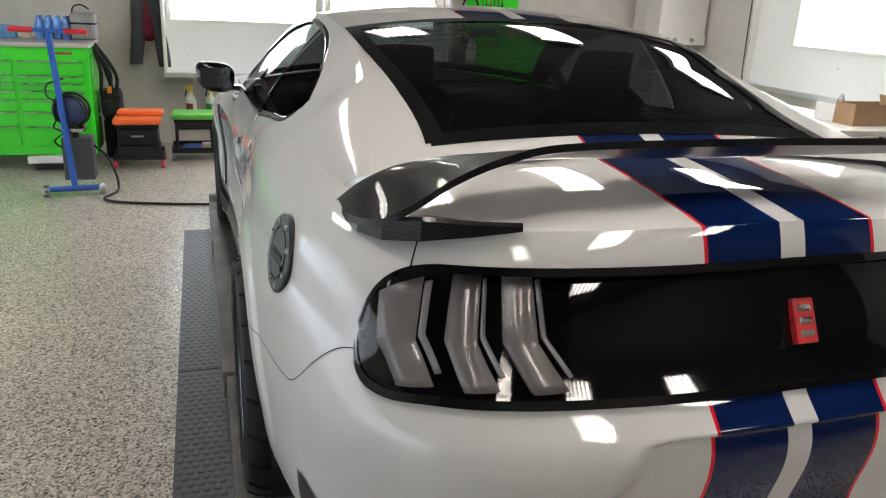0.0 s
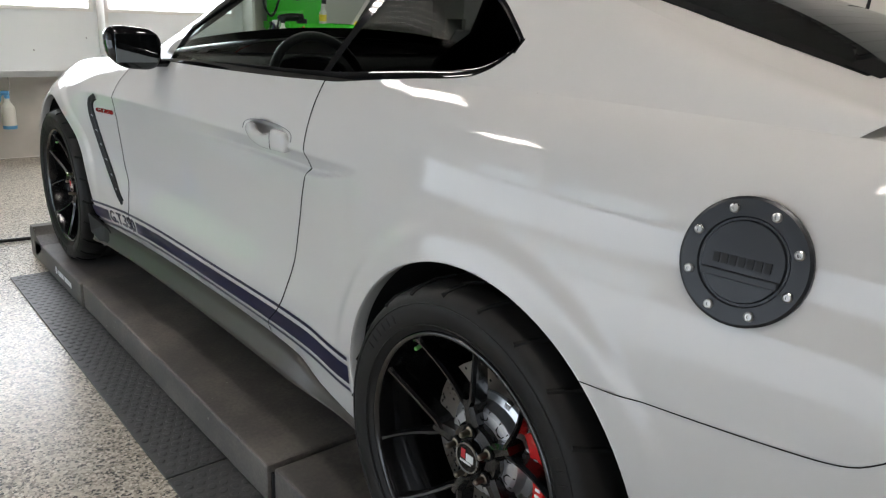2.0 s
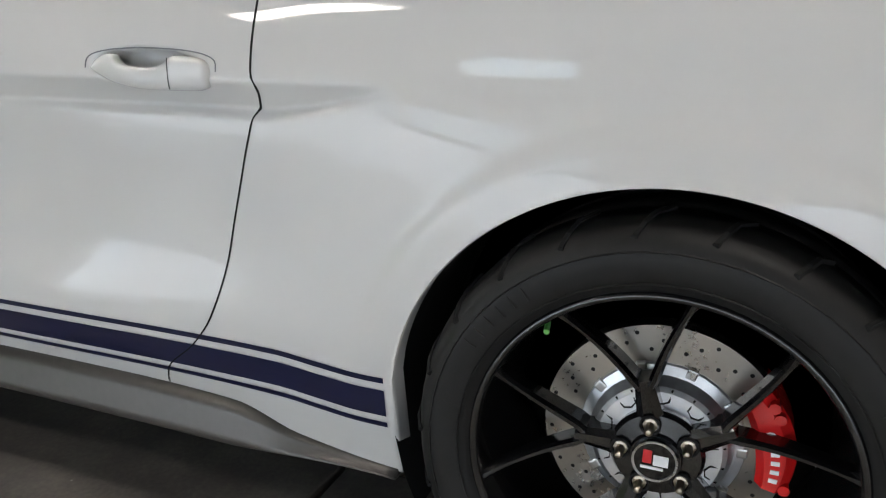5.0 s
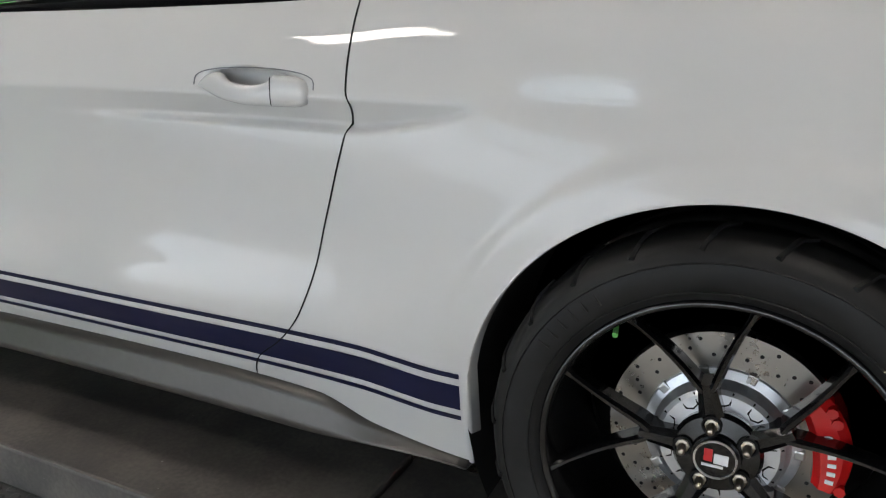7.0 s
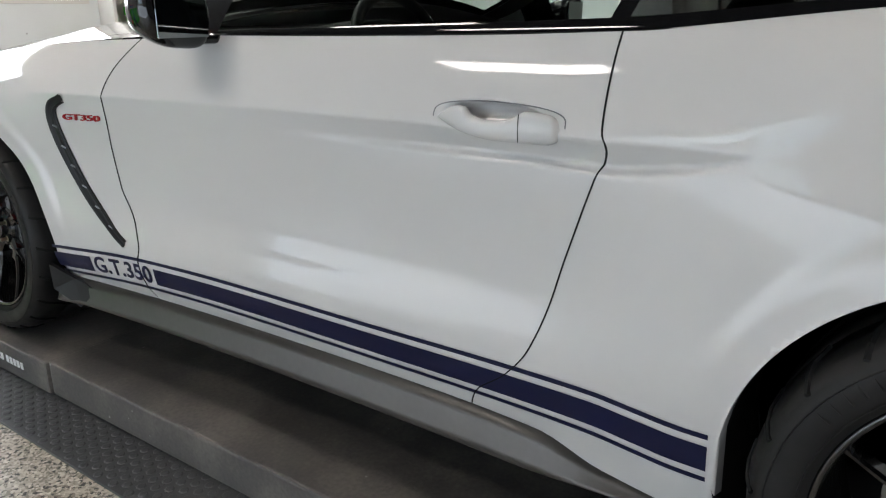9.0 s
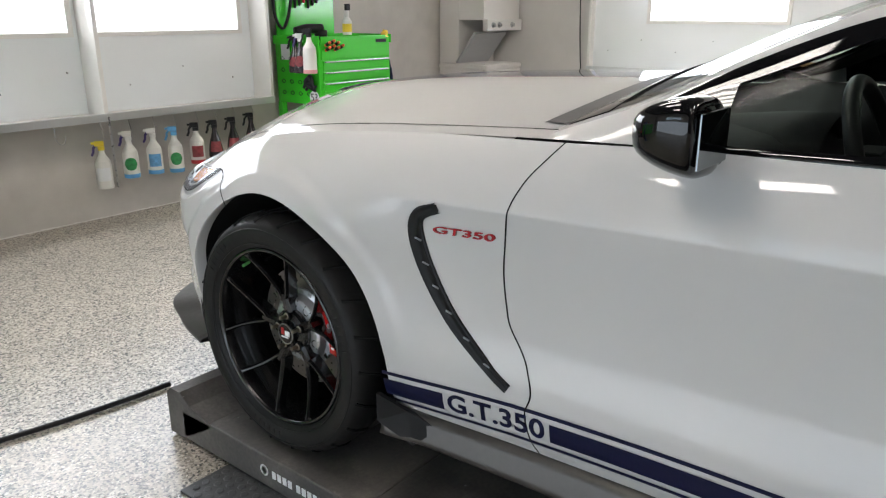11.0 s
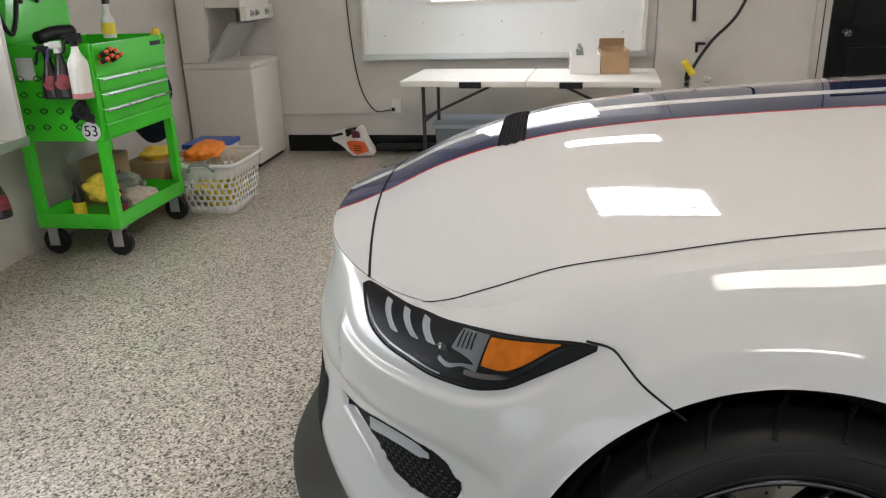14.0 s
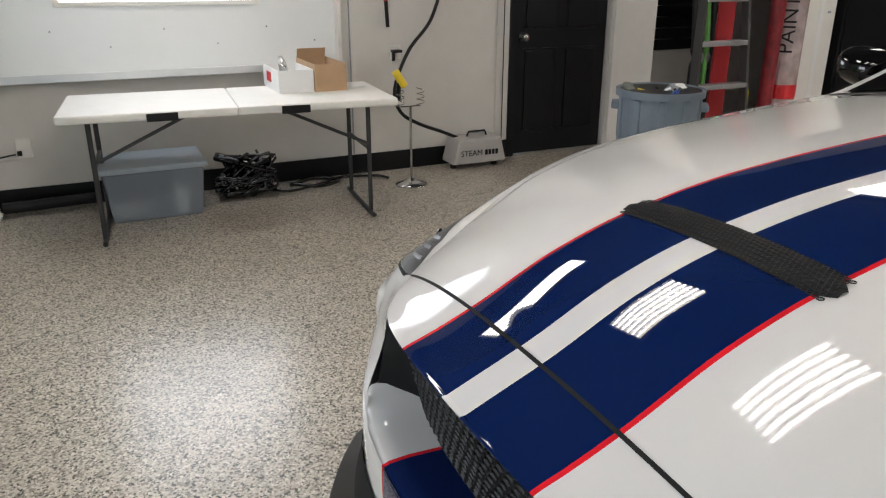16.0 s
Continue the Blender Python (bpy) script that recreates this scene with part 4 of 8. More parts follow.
# headlamps
HL_HI = curve_of((3.03, 0.8895), (3.05, 0.890), (3.125, 0.8845), (3.225, 0.876), (3.294, 0.8695), (3.394, 0.860), (3.50, 0.854), (3.60, 0.8525), (3.66, 0.8525))
HL_LO = curve_of((3.03, 0.886), (3.075, 0.862), (3.119, 0.840), (3.181, 0.811), (3.244, 0.800), (3.30, 0.800), (3.375, 0.807), (3.438, 0.813), (3.487, 0.819), (3.581, 0.836), (3.66, 0.8505))
for sd in (-1, 1):
    lamp = patch("headlamp", steps((3.03, 3.14, 14), (3.14, 3.66, 34)), HL_LO, HL_HI, 0.0012, M_SATIN, sd, car, "black-bezel headlamp with amber marker", rows=10)

    def zone(name, a, b, lo, hi, off, material, label=""):
        return patch(name, steps((a, b, 16)), lambda k: lerp(HL_LO(k), HL_HI(k), lo(k)), lambda k: lerp(HL_LO(k), HL_HI(k), hi(k)), off, material, sd, lamp, label, rows=4)
    zone("indicator", 3.092, 3.228, curve_of((3.092, 0.80), (3.144, 0.42), (3.18, 0.34), (3.228, 0.43)), curve_of((3.092, 0.86), (3.12, 0.895), (3.228, 0.91)), 0.003, M_AMBER, "amber side marker")
    zone("chrome_edge", 3.070, 3.255, curve_of((3.07, 0.72), (3.10, 0.50), (3.144, 0.24), (3.18, 0.17), (3.255, 0.22)), curve_of((3.07, 0.84), (3.10, 0.64), (3.144, 0.36), (3.18, 0.28), (3.255, 0.32)), 0.004, M_CHROME, "bright lower reflector edge")
    zone("chrome_edge", 3.07, 3.24, curve_of((3.07, 0.86), (3.10, 0.93), (3.24, 0.945)), curve_of((3.07, 0.92), (3.10, 0.965), (3.24, 0.975)), 0.004, M_CHROME, "bright upper reflector edge")
    zone("chrome_edge", 3.30, 3.60, curve_of((3.30, 0.07), (3.60, 0.10)), curve_of((3.30, 0.105), (3.60, 0.17)), 0.004, M_LAMPDIM, "pale lower reflector edge")
    # the silver housing curves round the marker like a crescent
    zone("side_bezel", 3.232, 3.300, curve_of((3.232, 0.34), (3.25, 0.48), (3.30, 0.62)), curve_of((3.232, 0.94), (3.30, 0.96)), 0.0032, M_HOUSING, "silver ribbed lamp housing")
    zone("housing_lip", 3.232, 3.315, curve_of((3.232, 0.31), (3.26, 0.36), (3.29, 0.27), (3.315, 0.36)), curve_of((3.232, 0.43), (3.26, 0.42), (3.29, 0.36), (3.315, 0.44)), 0.0052, M_HOUSING, "curled silver housing lip")
    pr = lathe(bmesh.new(), [(0.0, 0.007), (0.010, 0.0065), (0.018, 0.003), (0.020, 0.0), (0.025, 0.002), (0.026, -0.004)], 24)
    proj = part("projector", pr, M_LENSDARK, lamp, "round dark projector lens", smooth=True)
    p0, n0 = flank(3.318, 0.829, -0.004, sd), plan(3.318)
    proj.matrix_world = Matrix.Translation(p0) @ Vector((sd * n0[2], n0[3], 0.15)).to_track_quat("Z", "Y").to_matrix().to_4x4() @ Matrix.Diagonal((0.62, 0.72, 0.5, 1))
    for k in (3.262, 3.272, 3.282, 3.292):
        bar_on("reflector_rib", k, k + 0.004, lerp(HL_LO(k), HL_HI(k), 0.66), lerp(HL_LO(k), HL_HI(k), 0.93), -0.006, 0.0033, 0.0012, M_CHROME, sd, lamp)
    for k, z0, z1, lean in ((3.532, 0.8315, 0.8505, -0.096), (3.462, 0.8355, 0.8525, -0.082), (3.394, 0.838, 0.856, -0.058)):
        bar_on("running_light", k, k + 0.027, z0, z1, lean, 0.0022, 0.0026, M_LAMPDIM, sd, lamp, "leaning pale running light bar")
    patch("lens", steps((3.035, 3.20, 16), (3.20, 3.658, 34)), HL_LO, HL_HI, 0.0055, M_LENS, sd, lamp, "clear headlamp cover", rows=8)
    # moulded bumper step round the lamp
    patch("lamp_seal", steps((3.03, 3.14, 14), (3.14, 3.66, 34)), lambda k: HL_LO(k) - 0.0022, lambda k: HL_LO(k) + 0.0018, 0.0050, M_GAP, sd, lamp, rows=2)

# front grilles


def grille_off(k, z):
    """The grille leans back under the lip."""
    t = min(max((z - GR_LO(k)) / max(GR_HI(k) - GR_LO(k), 1e-3), 0), 1)
    return (-0.115 + 0.080 * t) * smooth01(3.91, 3.955, k) - 0.001


def honeycomb(name, ks, zlo, zhi, off, sd, parent, dk, dz, r, lean=None):
    """Open hexagonal mesh laid on the flank."""
    bm = bmesh.new()
    k0, k1 = ks
    row = 0
    z = 0.35
    while z < 0.95:
        k = k0 + (dk * 0.5 if row % 2 else 0)
        while k < k1:
            if zlo(k) + dz * 0.3 < z < zhi(k) - dz * 0.3:
                c = [(k + dk * 0.5 * math.sin(a) * 1.12, z + dz * 0.62 * math.cos(a)) for a in (0, math.pi / 3, 2 * math.pi / 3, math.pi)]
                for a, b in zip(c, c[1:]):
                    tube(bm, [flank(min(q[0], K1), q[1], off + (lean(*q) if lean else 0), sd) for q in (a, b)], r, 4)
            k += dk
        z += dz
        row += 1
    return part(name, bm, M_SATIN, parent, "black honeycomb mesh")


for sd in (-1, 1):
    g = []
    for k in steps((3.92, 4.0, 12), (4.0, K1, 14)):
        zs = [lerp(GR_LO(k), GR_HI(k), j / 6) for j in range(7)]
        g.append([flank(k, zs[0] - 0.006, -0.002, sd)] + [flank(k, z, grille_off(k, z), sd) for z in zs] + [edge(k) * 1.0 if sd > 0 else Vector((-edge(k).x, edge(k).y, edge(k).z))])
    gr = sheet("grille", g, M_GAP, car, "black honeycomb front grille under the bonnet lip")
    honeycomb("grille_mesh", (3.955, K1), GR_LO, GR_HI, 0.008, sd, gr, 0.024, 0.0155, 0.0024, grille_off)
    sheet("bumper_shelf", [[flank(k, GR_LO(k) + dz, lerp(0, grille_off(k, GR_LO(k)), u), sd) for u, dz in ((0.0, -0.006), (0.0, 0.0), (0.10, 0.005), (0.4, 0.007), (1.0, 0.004))] for k in steps((3.925, K1, 30))], M_STRIPE, car, "white bumper ledge below the grille")
    fg = patch("bumper_grille", steps((3.272, 3.32, 8), (3.32, 3.68, 24)), CG_LO, CG_HI, 0.003, M_GAP, sd, car, "black corner grille with fog lamp", rows=8)
    honeycomb("bumper_grille_mesh", (3.285, 3.60), lambda k: CG_LO(k) + 0.002, lambda k: CG_HI(k) - 0.040, 0.006, sd, fg, 0.0185, 0.0115, 0.0017)
    lampf = patch("fog_lamp", steps((3.345, 3.56, 16)), lambda k: CG_HI(k) - 0.040 + 0.010 * smooth01(3.38, 3.345, k), lambda k: CG_HI(k) - 0.012 - 0.006 * smooth01(3.38, 3.345, k), 0.010, M_LAMPDIM, sd, fg, "narrow pale fog lamp", rows=3)
    patch("fog_lamp_lens", steps((3.340, 3.565, 16)), lambda k: CG_HI(k) - 0.042, lambda k: CG_HI(k) - 0.010, 0.015, M_LENS, sd, lampf, "clear lamp cover", rows=4)
    patch("grille_rim", steps((3.270, 3.68, 30)), lambda k: CG_HI(k) - 0.006, lambda k: CG_HI(k) + 0.003, 0.006, M_SATIN, sd, fg, rows=2)
    patch("lower_grille", steps((3.78, K1, 16)), lambda k: 0.42, lambda k: 0.585, 0.003, M_GAP, sd, car, "black lower intake", rows=4)
    # splitter along the bottom of the front bumper, with its upright end fin
    g = []
    for k in steps((3.12, 3.4, 10), (3.4, K1, 24)):
        s = smooth01(3.10, 3.5, k)
        ext = 0.06 + 0.045 * s
        g.append([flank(k, 0.40 - 0.02 * s, 0.004, sd), flank(k, 0.352, 0.010, sd)] + [flank(k, 0.33, ext, sd) + Vector((0, 0, z)) for z in (0.012, 0.0)] + [flank(k, 0.33, -0.10, sd) + Vector((0, 0, -0.004))])
    spl = sheet("front_splitter", g, M_SKIRT, car, "dark grey chin splitter", thick=0.004)
    part("splitter_rib", tube(bmesh.new(), [flank(k, 0.345, 0.020 + 0.022 * smooth01(3.12, 3.5, k), sd) for k in steps((3.16, 3.9, 40))], 0.0035, 6), M_SKIRT, spl, smooth=True)

# bonnet vent: a black mesh strip across the stripes
VENT_Y, VENT_W, VENT_D = 3.183, 0.208, 0.032
rows = [[bonnet(x, VENT_Y + VENT_D * s * math.sqrt(max(1 - (x / (VENT_W + 0.003)) ** 6, 0.03)), 0.0008 + 0.0032 * (1 - s * s)) for s in (-1, -0.6, 0, 0.6, 1)] for x in steps((-VENT_W, VENT_W, 48))]
vent = sheet("bonnet_vent", rows, M_GAP, car, "black honeycomb vent across the bonnet")
bm = bmesh.new()
for j in range(7):
    for i in range(48):
        x = -0.198 + 0.396 * (i + (0.5 if j % 2 else 0)) / 48
        s = (j - 3) / 3.5
        c = bonnet(x, VENT_Y + VENT_D * s, 0.0015 + 0.0035 * (1 - s * s))
        tube(bm, [c + Vector((0.0042 * math.cos(a), 0.0054 * math.sin(a), 0)) for a in (0, 1.05, 2.09, 3.14, 4.19, 5.24)], 0.0009, 4, closed=True)
part("vent_mesh", bm, M_SATIN, vent)


def badge_word(text, k0, k1, zlo, high, sd):
    """Raised red badge letters that follow the fender from k0 to k1."""
    cu = bpy.data.curves.new("fender_badge", 'FONT')
    cu.body, cu.size, cu.extrude, cu.offset = text, 1.0, 0.001, 0.012
    tmp = new("lettering_source", cu)
    me = bpy.data.meshes.new_from_object(tmp.evaluated_get(bpy.context.evaluated_depsgraph_get()))
    bpy.data.objects.remove(tmp)
    xs, ys = [v.co.x for v in me.vertices], [v.co.y for v in me.vertices]
    for v in me.vertices:
        u, w = (v.co.x - min(xs)) / (max(xs) - min(xs)), (v.co.y - min(ys)) / (max(ys) - min(ys))
        k = lerp(k0, k1, u if sd < 0 else 1 - u) - 0.004 * w
        v.co = flank(k, zlo(k) + high * w, 0.0055 if v.co.z > 0 else 0.0005, sd)
    me.materials.clear()
    me.materials.append(M_BADGERED)
    ob = new("fender_badge", me)
    ob.parent = car
    return tagged(ob, "small raised red fender badge")


# side stripes, skirts, side vent, badge, handle, fuel cap, mirror
ST_TOP = curve_of((0.38, 0.519), (0.47, 0.515), (0.53, 0.518), (0.62, 0.523), (0.78, 0.522), (1.2, 0.519), (1.6, 0.520), (1.9, 0.515), (2.34, 0.486))
ST_H = 0.092
for sd in (-1, 1):
    ks = steps((ARCH + 0.012, 2.325, 70))
    for a, b, k0, k1, nm in ((0.0, 0.105, ARCH + 0.012, 2.325, "pin_stripe"), (0.895, 1.0, ARCH + 0.012, 2.325, "pin_stripe"), (0.245, 0.765, ARCH + 0.012, 1.865, "side_stripe"), (0.245, 0.765, 2.145, 2.325, "side_stripe")):
        patch(nm, steps((k0, k1, max(6, int((k1 - k0) * 110)))), lambda k: ST_TOP(k) - ST_H * b, lambda k: ST_TOP(k) - ST_H * a, 0.0012, M_NAVY, sd, car, "navy rocker stripe" if nm == "side_stripe" else "thin navy pinstripe", rows=8 if nm == "side_stripe" else 2)
    # graphite skirt under the doors
    g = []
    for k in steps((0.405, 0.75, 16), (0.75, 2.2, 40), (2.2, 2.335, 8)):
        t = 1 - smooth01(0.42, 0.78, k)
        up = RAIL_Z[0](k) + 0.006
        lo = lerp(0.308, 0.322, t)
        fl = lerp(0.020, 0.004, t) + 0.014 * smooth01(2.2, 2.33, k)

        def at(z, o):
            return flank(k, max(z, up), o, sd) + Vector((0, 0, min(z - up, 0)))
        g.append([at(up + 0.004, -0.012), at(up - 0.002, fl * 0.4), at(lerp(up, lo, 0.25), fl), at(lerp(up, lo, 0.8), fl + 0.004), at(lo + 0.004, fl + 0.010), at(lo, fl + 0.006), at(lo + 0.004, -0.10)])
    sheet("side_skirt", g, M_SKIRT, car, "graphite grey side skirt", thick=0.004)
    fin = bmesh.new()
    a = [(2.17, 0.362, 0.020), (2.26, 0.385, 0.022), (2.335, 0.425, 0.028), (2.34, 0.345, 0.050), (2.24, 0.300, 0.034)]
    v0 = [fin.verts.new(flank(k, max(z, 0.36), o, sd) + Vector((0, 0, min(z - 0.36, 0)))) for k, z, o in a]
    v1 = [fin.verts.new(v.co + Vector((-sd * 0.014, 0.004, 0))) for v in v0]
    fin.faces.new(v0)
    fin.faces.new(v1)
    for i in range(5):
        fin.faces.new((v0[i], v0[(i + 1) % 5], v1[(i + 1) % 5], v1[i]))
    part("skirt_fin", fin, M_SATIN, car, "black skirt end fin")
    # fender vent
    cl = spline([(2.150, 0.926, 0), (2.205, 0.900, 0), (2.212, 0.845, 0), (2.183, 0.758, 0), (2.120, 0.662, 0), (2.02, 0.578, 0), (1.968, 0.545, 0)], 9)
    rows = []
    for i, p in enumerate(cl):
        q = (cl[min(i + 1, len(cl) - 1)] - cl[max(i - 1, 0)]).normalized()
        t = i / (len(cl) - 1)
        w = 0.0195 * (0.45 + 0.55 * math.sin(math.pi * min(max(t * 1.15, 0.08), 0.97)))
        rows.append([flank(p.x - s * w * q.y, p.y + s * w * q.x, o, sd) for s, o in ((-1.15, 0.001), (-0.9, 0.009), (-0.6, 0.0025), (0.6, 0.002), (0.9, 0.008), (1.1, 0.001))])
    sv = sheet("fender_vent", rows, M_SATIN, car, "black boomerang fender vent")
    for i in (18, 24, 29, 34, 39, 44):
        p = cl[i]
        bm = bmesh.new()
        tube(bm, [flank(p.x - 0.013, p.y - 0.003, 0.004, sd), flank(p.x + 0.002, p.y + 0.003, 0.006, sd)], 0.0022, 6)
        part("vent_slat", bm, M_GREY, sv)
    badge_word("GT350", 2.168, 2.012, lambda k: 0.868 - 0.03 * (k - 2.1), 0.0165, sd)
    # door handle: a bar that dips over the bowl, a broad lug in front, the lock cap behind
    h_top = curve_of((0.0, 0.966), (0.03, 0.980), (0.10, 0.989), (0.26, 0.9915), (0.31, 0.984), (0.40, 0.9745), (0.52, 0.9715), (0.64, 0.975), (0.705, 0.980), (0.735, 0.990), (0.80, 0.992), (0.90, 0.986), (1.0, 0.970))
    h_bot = curve_of((0.0, 0.958), (0.03, 0.944), (0.10, 0.9385), (0.45, 0.9375), (0.70, 0.943), (0.90, 0.956), (1.0, 0.966))
    h_out = curve_of((0.0, 0.001), (0.05, 0.012), (0.25, 0.019), (0.5, 0.022), (0.75, 0.018), (0.92, 0.008), (1.0, 0.000))
    bm = bmesh.new()
    prev = None
    for t in steps((0, 0.06, 5), (0.06, 0.72, 26), (0.72, 0.76, 4), (0.76, 1, 10)):
        zt, zb = h_top(t), h_bot(t)
        k = lerp(0.698, 0.944, t)
        zm, hh, ow = (zt + zb) / 2, (zt - zb) / 2, h_out(t)
        base_k = flank(k, 0.935, 0, sd)
        ring = []
        for j in range(16):
            a = 2 * math.pi * j / 16
            sz, co = math.sin(a), math.cos(a)
            q = flank(k, zm, 0, sd)
            q = Vector((base_k.x + sd * (ow + 0.009 * math.copysign(abs(co) ** 0.45, co) - 0.003 * abs(sz) ** 3), q.y, zm + hh * math.copysign(abs(sz) ** 0.7, sz)))
            ring.append(bm.verts.new(q))
        if prev:
            for j in range(16):
                bm.faces.new((prev[j], prev[(j + 1) % 16], ring[(j + 1) % 16], ring[j]))
        else:
            bm.faces.new(ring)
        prev = ring
    bm.faces.new(prev)
    hd = part("door_handle", bm, M_PAINT, car, "white pull handle", smooth=True)
    kq = lerp(0.698, 0.944, 0.285)
    part("lock_split", tube(bmesh.new(), [Vector((flank(kq, 0.935, 0, sd).x + sd * (h_out(0.285) + 0.0092 - 0.003 * abs(u) ** 4), flank(kq, 0.96, 0, sd).y, 0.964 + 0.0255 * u)) for u in steps((-0.92, 0.92, 12))], 0.0008, 5), M_GAP, hd)
    rim_pts = [flank(lerp(0.690, 0.952, (1 - math.cos(a)) / 2), 0.968 + 0.033 * math.sin(a) ** 0.5 if 0 < a < math.pi else 0.968, 0.0006, sd) for a in steps((0, math.pi, 30))]
    part("handle_rim", tube(bmesh.new(), rim_pts, 0.0011, 5), mat("grey seal", (0.16, 0.165, 0.175), 0.6), hd)
    # fuel cap, on the driver's side only
    if sd < 0:
        c = flank(-0.468, 0.985, 0.0, sd)
        nx, ny = plan(-0.468)[2:]
        up = (flank(-0.468, 1.03, 0, sd) - flank(-0.468, 0.94, 0, sd)).normalized()
        fw = (flank(-0.42, 0.985, 0, sd) - flank(-0.51, 0.985, 0, sd)).normalized()
        nrm = fw.cross(up).normalized()
        if nrm.dot(Vector((sd * nx, ny, 0))) < 0:
            nrm = -nrm
        fm = Matrix((fw, up, nrm)).transposed().to_4x4()
        fm.translation = c
        cap = part("fuel_cap", lathe(bmesh.new(), [(0.086, -0.012), (0.086, 0.006), (0.082, 0.009), (0.060, 0.009), (0.058, 0.006), (0.055, 0.006), (0.053, 0.010), (0.0, 0.011)], 48, fm), mat("satin dark billet", (0.022, 0.024, 0.028), 0.34, 0.3, rvar=0.05), car, "round satin black fuel cap with silver bolts")
        for i in range(8):
            a = 2 * math.pi * (i + 0.55) / 8
            m2 = fm @ Matrix.Translation((0.071 * math.cos(a), 0.071 * math.sin(a), 0.009))
            part("bolt", lathe(bmesh.new(), [(0.0065, 0), (0.0065, 0.003), (0.0045, 0.0045), (0.0025, 0.0045), (0.0022, 0.002), (0.0, 0.002)], 12, m2), M_STEEL, cap, "silver hex bolt")
        bm = bmesh.new()
        for i in range(7):
            box(bm, -0.038 + i * 0.0112, -0.007, 0.010, -0.030 + i * 0.0112, 0.006, 0.0125, 0, fm)
        part("raised_lettering", bm, M_SATIN, cap, "raised black maker's bars")
        part("grip_bar", box(bmesh.new(), -0.050, -0.026, 0.008, 0.050, -0.015, 0.0145, 0.002, fm), MATS["satin dark billet"], cap, "raised bar across the cap")
    # mirror
    mm = pose(sd * 0.955, 1.60, 1.135)
    bm = bmesh.new()
    bmesh.ops.create_uvsphere(bm, u_segments=24, v_segments=14, radius=1.0)
    for v in bm.verts:
        x, y, z = v.co
        def sq(a, p):
            return math.copysign(abs(a) ** p, a)
        v.co = Vector((sq(x, 0.68) * (0.084 + 0.010 * z) , (sq(y, 0.9) * 0.095 if y > 0 else sq(y, 0.5) * 0.03), sq(z, 0.62) * 0.066 * (1 - 0.25 * max(y, 0)) + 0.012 * sd * x))
    bmesh.ops.transform(bm, matrix=mm, verts=bm.verts)
    mir = part("wing_mirror", bm, M_BLACK, car, "gloss black wing mirror", smooth=True)
    bm = bmesh.new()
    box(bm, sd * 0.955 - 0.064, 1.5675, 1.092, sd * 0.955 + 0.064, 1.5715, 1.180, 0.0015)
    part("mirror_glass", bm, mat("dimmed mirror glass", (0.20, 0.22, 0.23), 0.03, 1.0), mir, "rear-facing mirror glass")
    bm = bmesh.new()
    box(bm, sd * 0.90 - 0.06, 1.585, 1.075, sd * 0.90 + 0.06, 1.655, 1.098, 0.012)
    part("mirror_arm", bm, M_BLACK, mir, "black mirror arm")

# the "G.T. 350" lettering of the rocker stripe, lifted from the built-in font
for sd in (-1,):
    cu = bpy.data.curves.new("rocker_lettering", 'FONT')
    cu.body, cu.size, cu.align_x, cu.align_y, cu.extrude = "G.T.350", 0.068, 'CENTER', 'CENTER', 0.0006
    cu.offset = 0.0016
    cu.space_character = 1.02
    tmp = new("lettering_source", cu)
    dg = bpy.context.evaluated_depsgraph_get()
    me = bpy.data.meshes.new_from_object(tmp.evaluated_get(dg))
    bpy.data.objects.remove(tmp)
    w = max(v.co.x for v in me.vertices) - min(v.co.x for v in me.vertices)
    for v in me.vertices:
        k = 2.005 - v.co.x * (0.255 / w)
        z = ST_TOP(k) - ST_H * 0.5 + v.co.y * 1.0
        v.co = flank(k, z, 0.0015 + (0.0006 if v.co.z > 0 else 0), sd)
    me.materials.clear()
    me.materials.append(M_NAVY)
    txt = new("rocker_lettering", me)
    txt.parent = car
    tagged(txt, "navy block lettering on the rocker stripe")

# rear spoiler in carbon
WING = [(0.0, -0.715, 1.242, -0.860, 1.298), (0.40, -0.708, 1.244, -0.858, 1.292), (0.53, -0.700, 1.244, -0.860, 1.272), (0.62, -0.705, 1.240, -0.855, 1.236), (0.69, -0.690, 1.224, -0.835, 1.186), (0.742, -0.640, 1.184, -0.79, 1.148), (0.774, -0.565, 1.130, -0.68, 1.128)]
secs = spline([Vector((a, b, c)) for a, b, c, _, _ in WING], 8)
secs2 = spline([Vector((a, d, e)) for a, _, _, d, e in WING], 8)
bm = bmesh.new()
span = []
for sd in (-1, 1):
    pr = list(zip(secs, secs2))
    for le, te in (pr[::-1] if sd < 0 else pr[1:]):
        span.append((sd, le, te))


def wing_skin(prof, flip):
    """One crisp-edged skin of the blade: prof gives (place along the chord, height)."""
    grid = []
    for sd, le, te in span:
        grid.append([bm.verts.new((sd * q.x, q.y, q.z)) for q in [le.lerp(te, t) + Vector((0, 0, h)) for t, h in prof]])
    for a, b in zip(grid, grid[1:]):
        for q in range(len(prof) - 1):
            f = (a[q], a[q + 1], b[q + 1], b[q])
            bm.faces.new(f if flip else f[::-1])


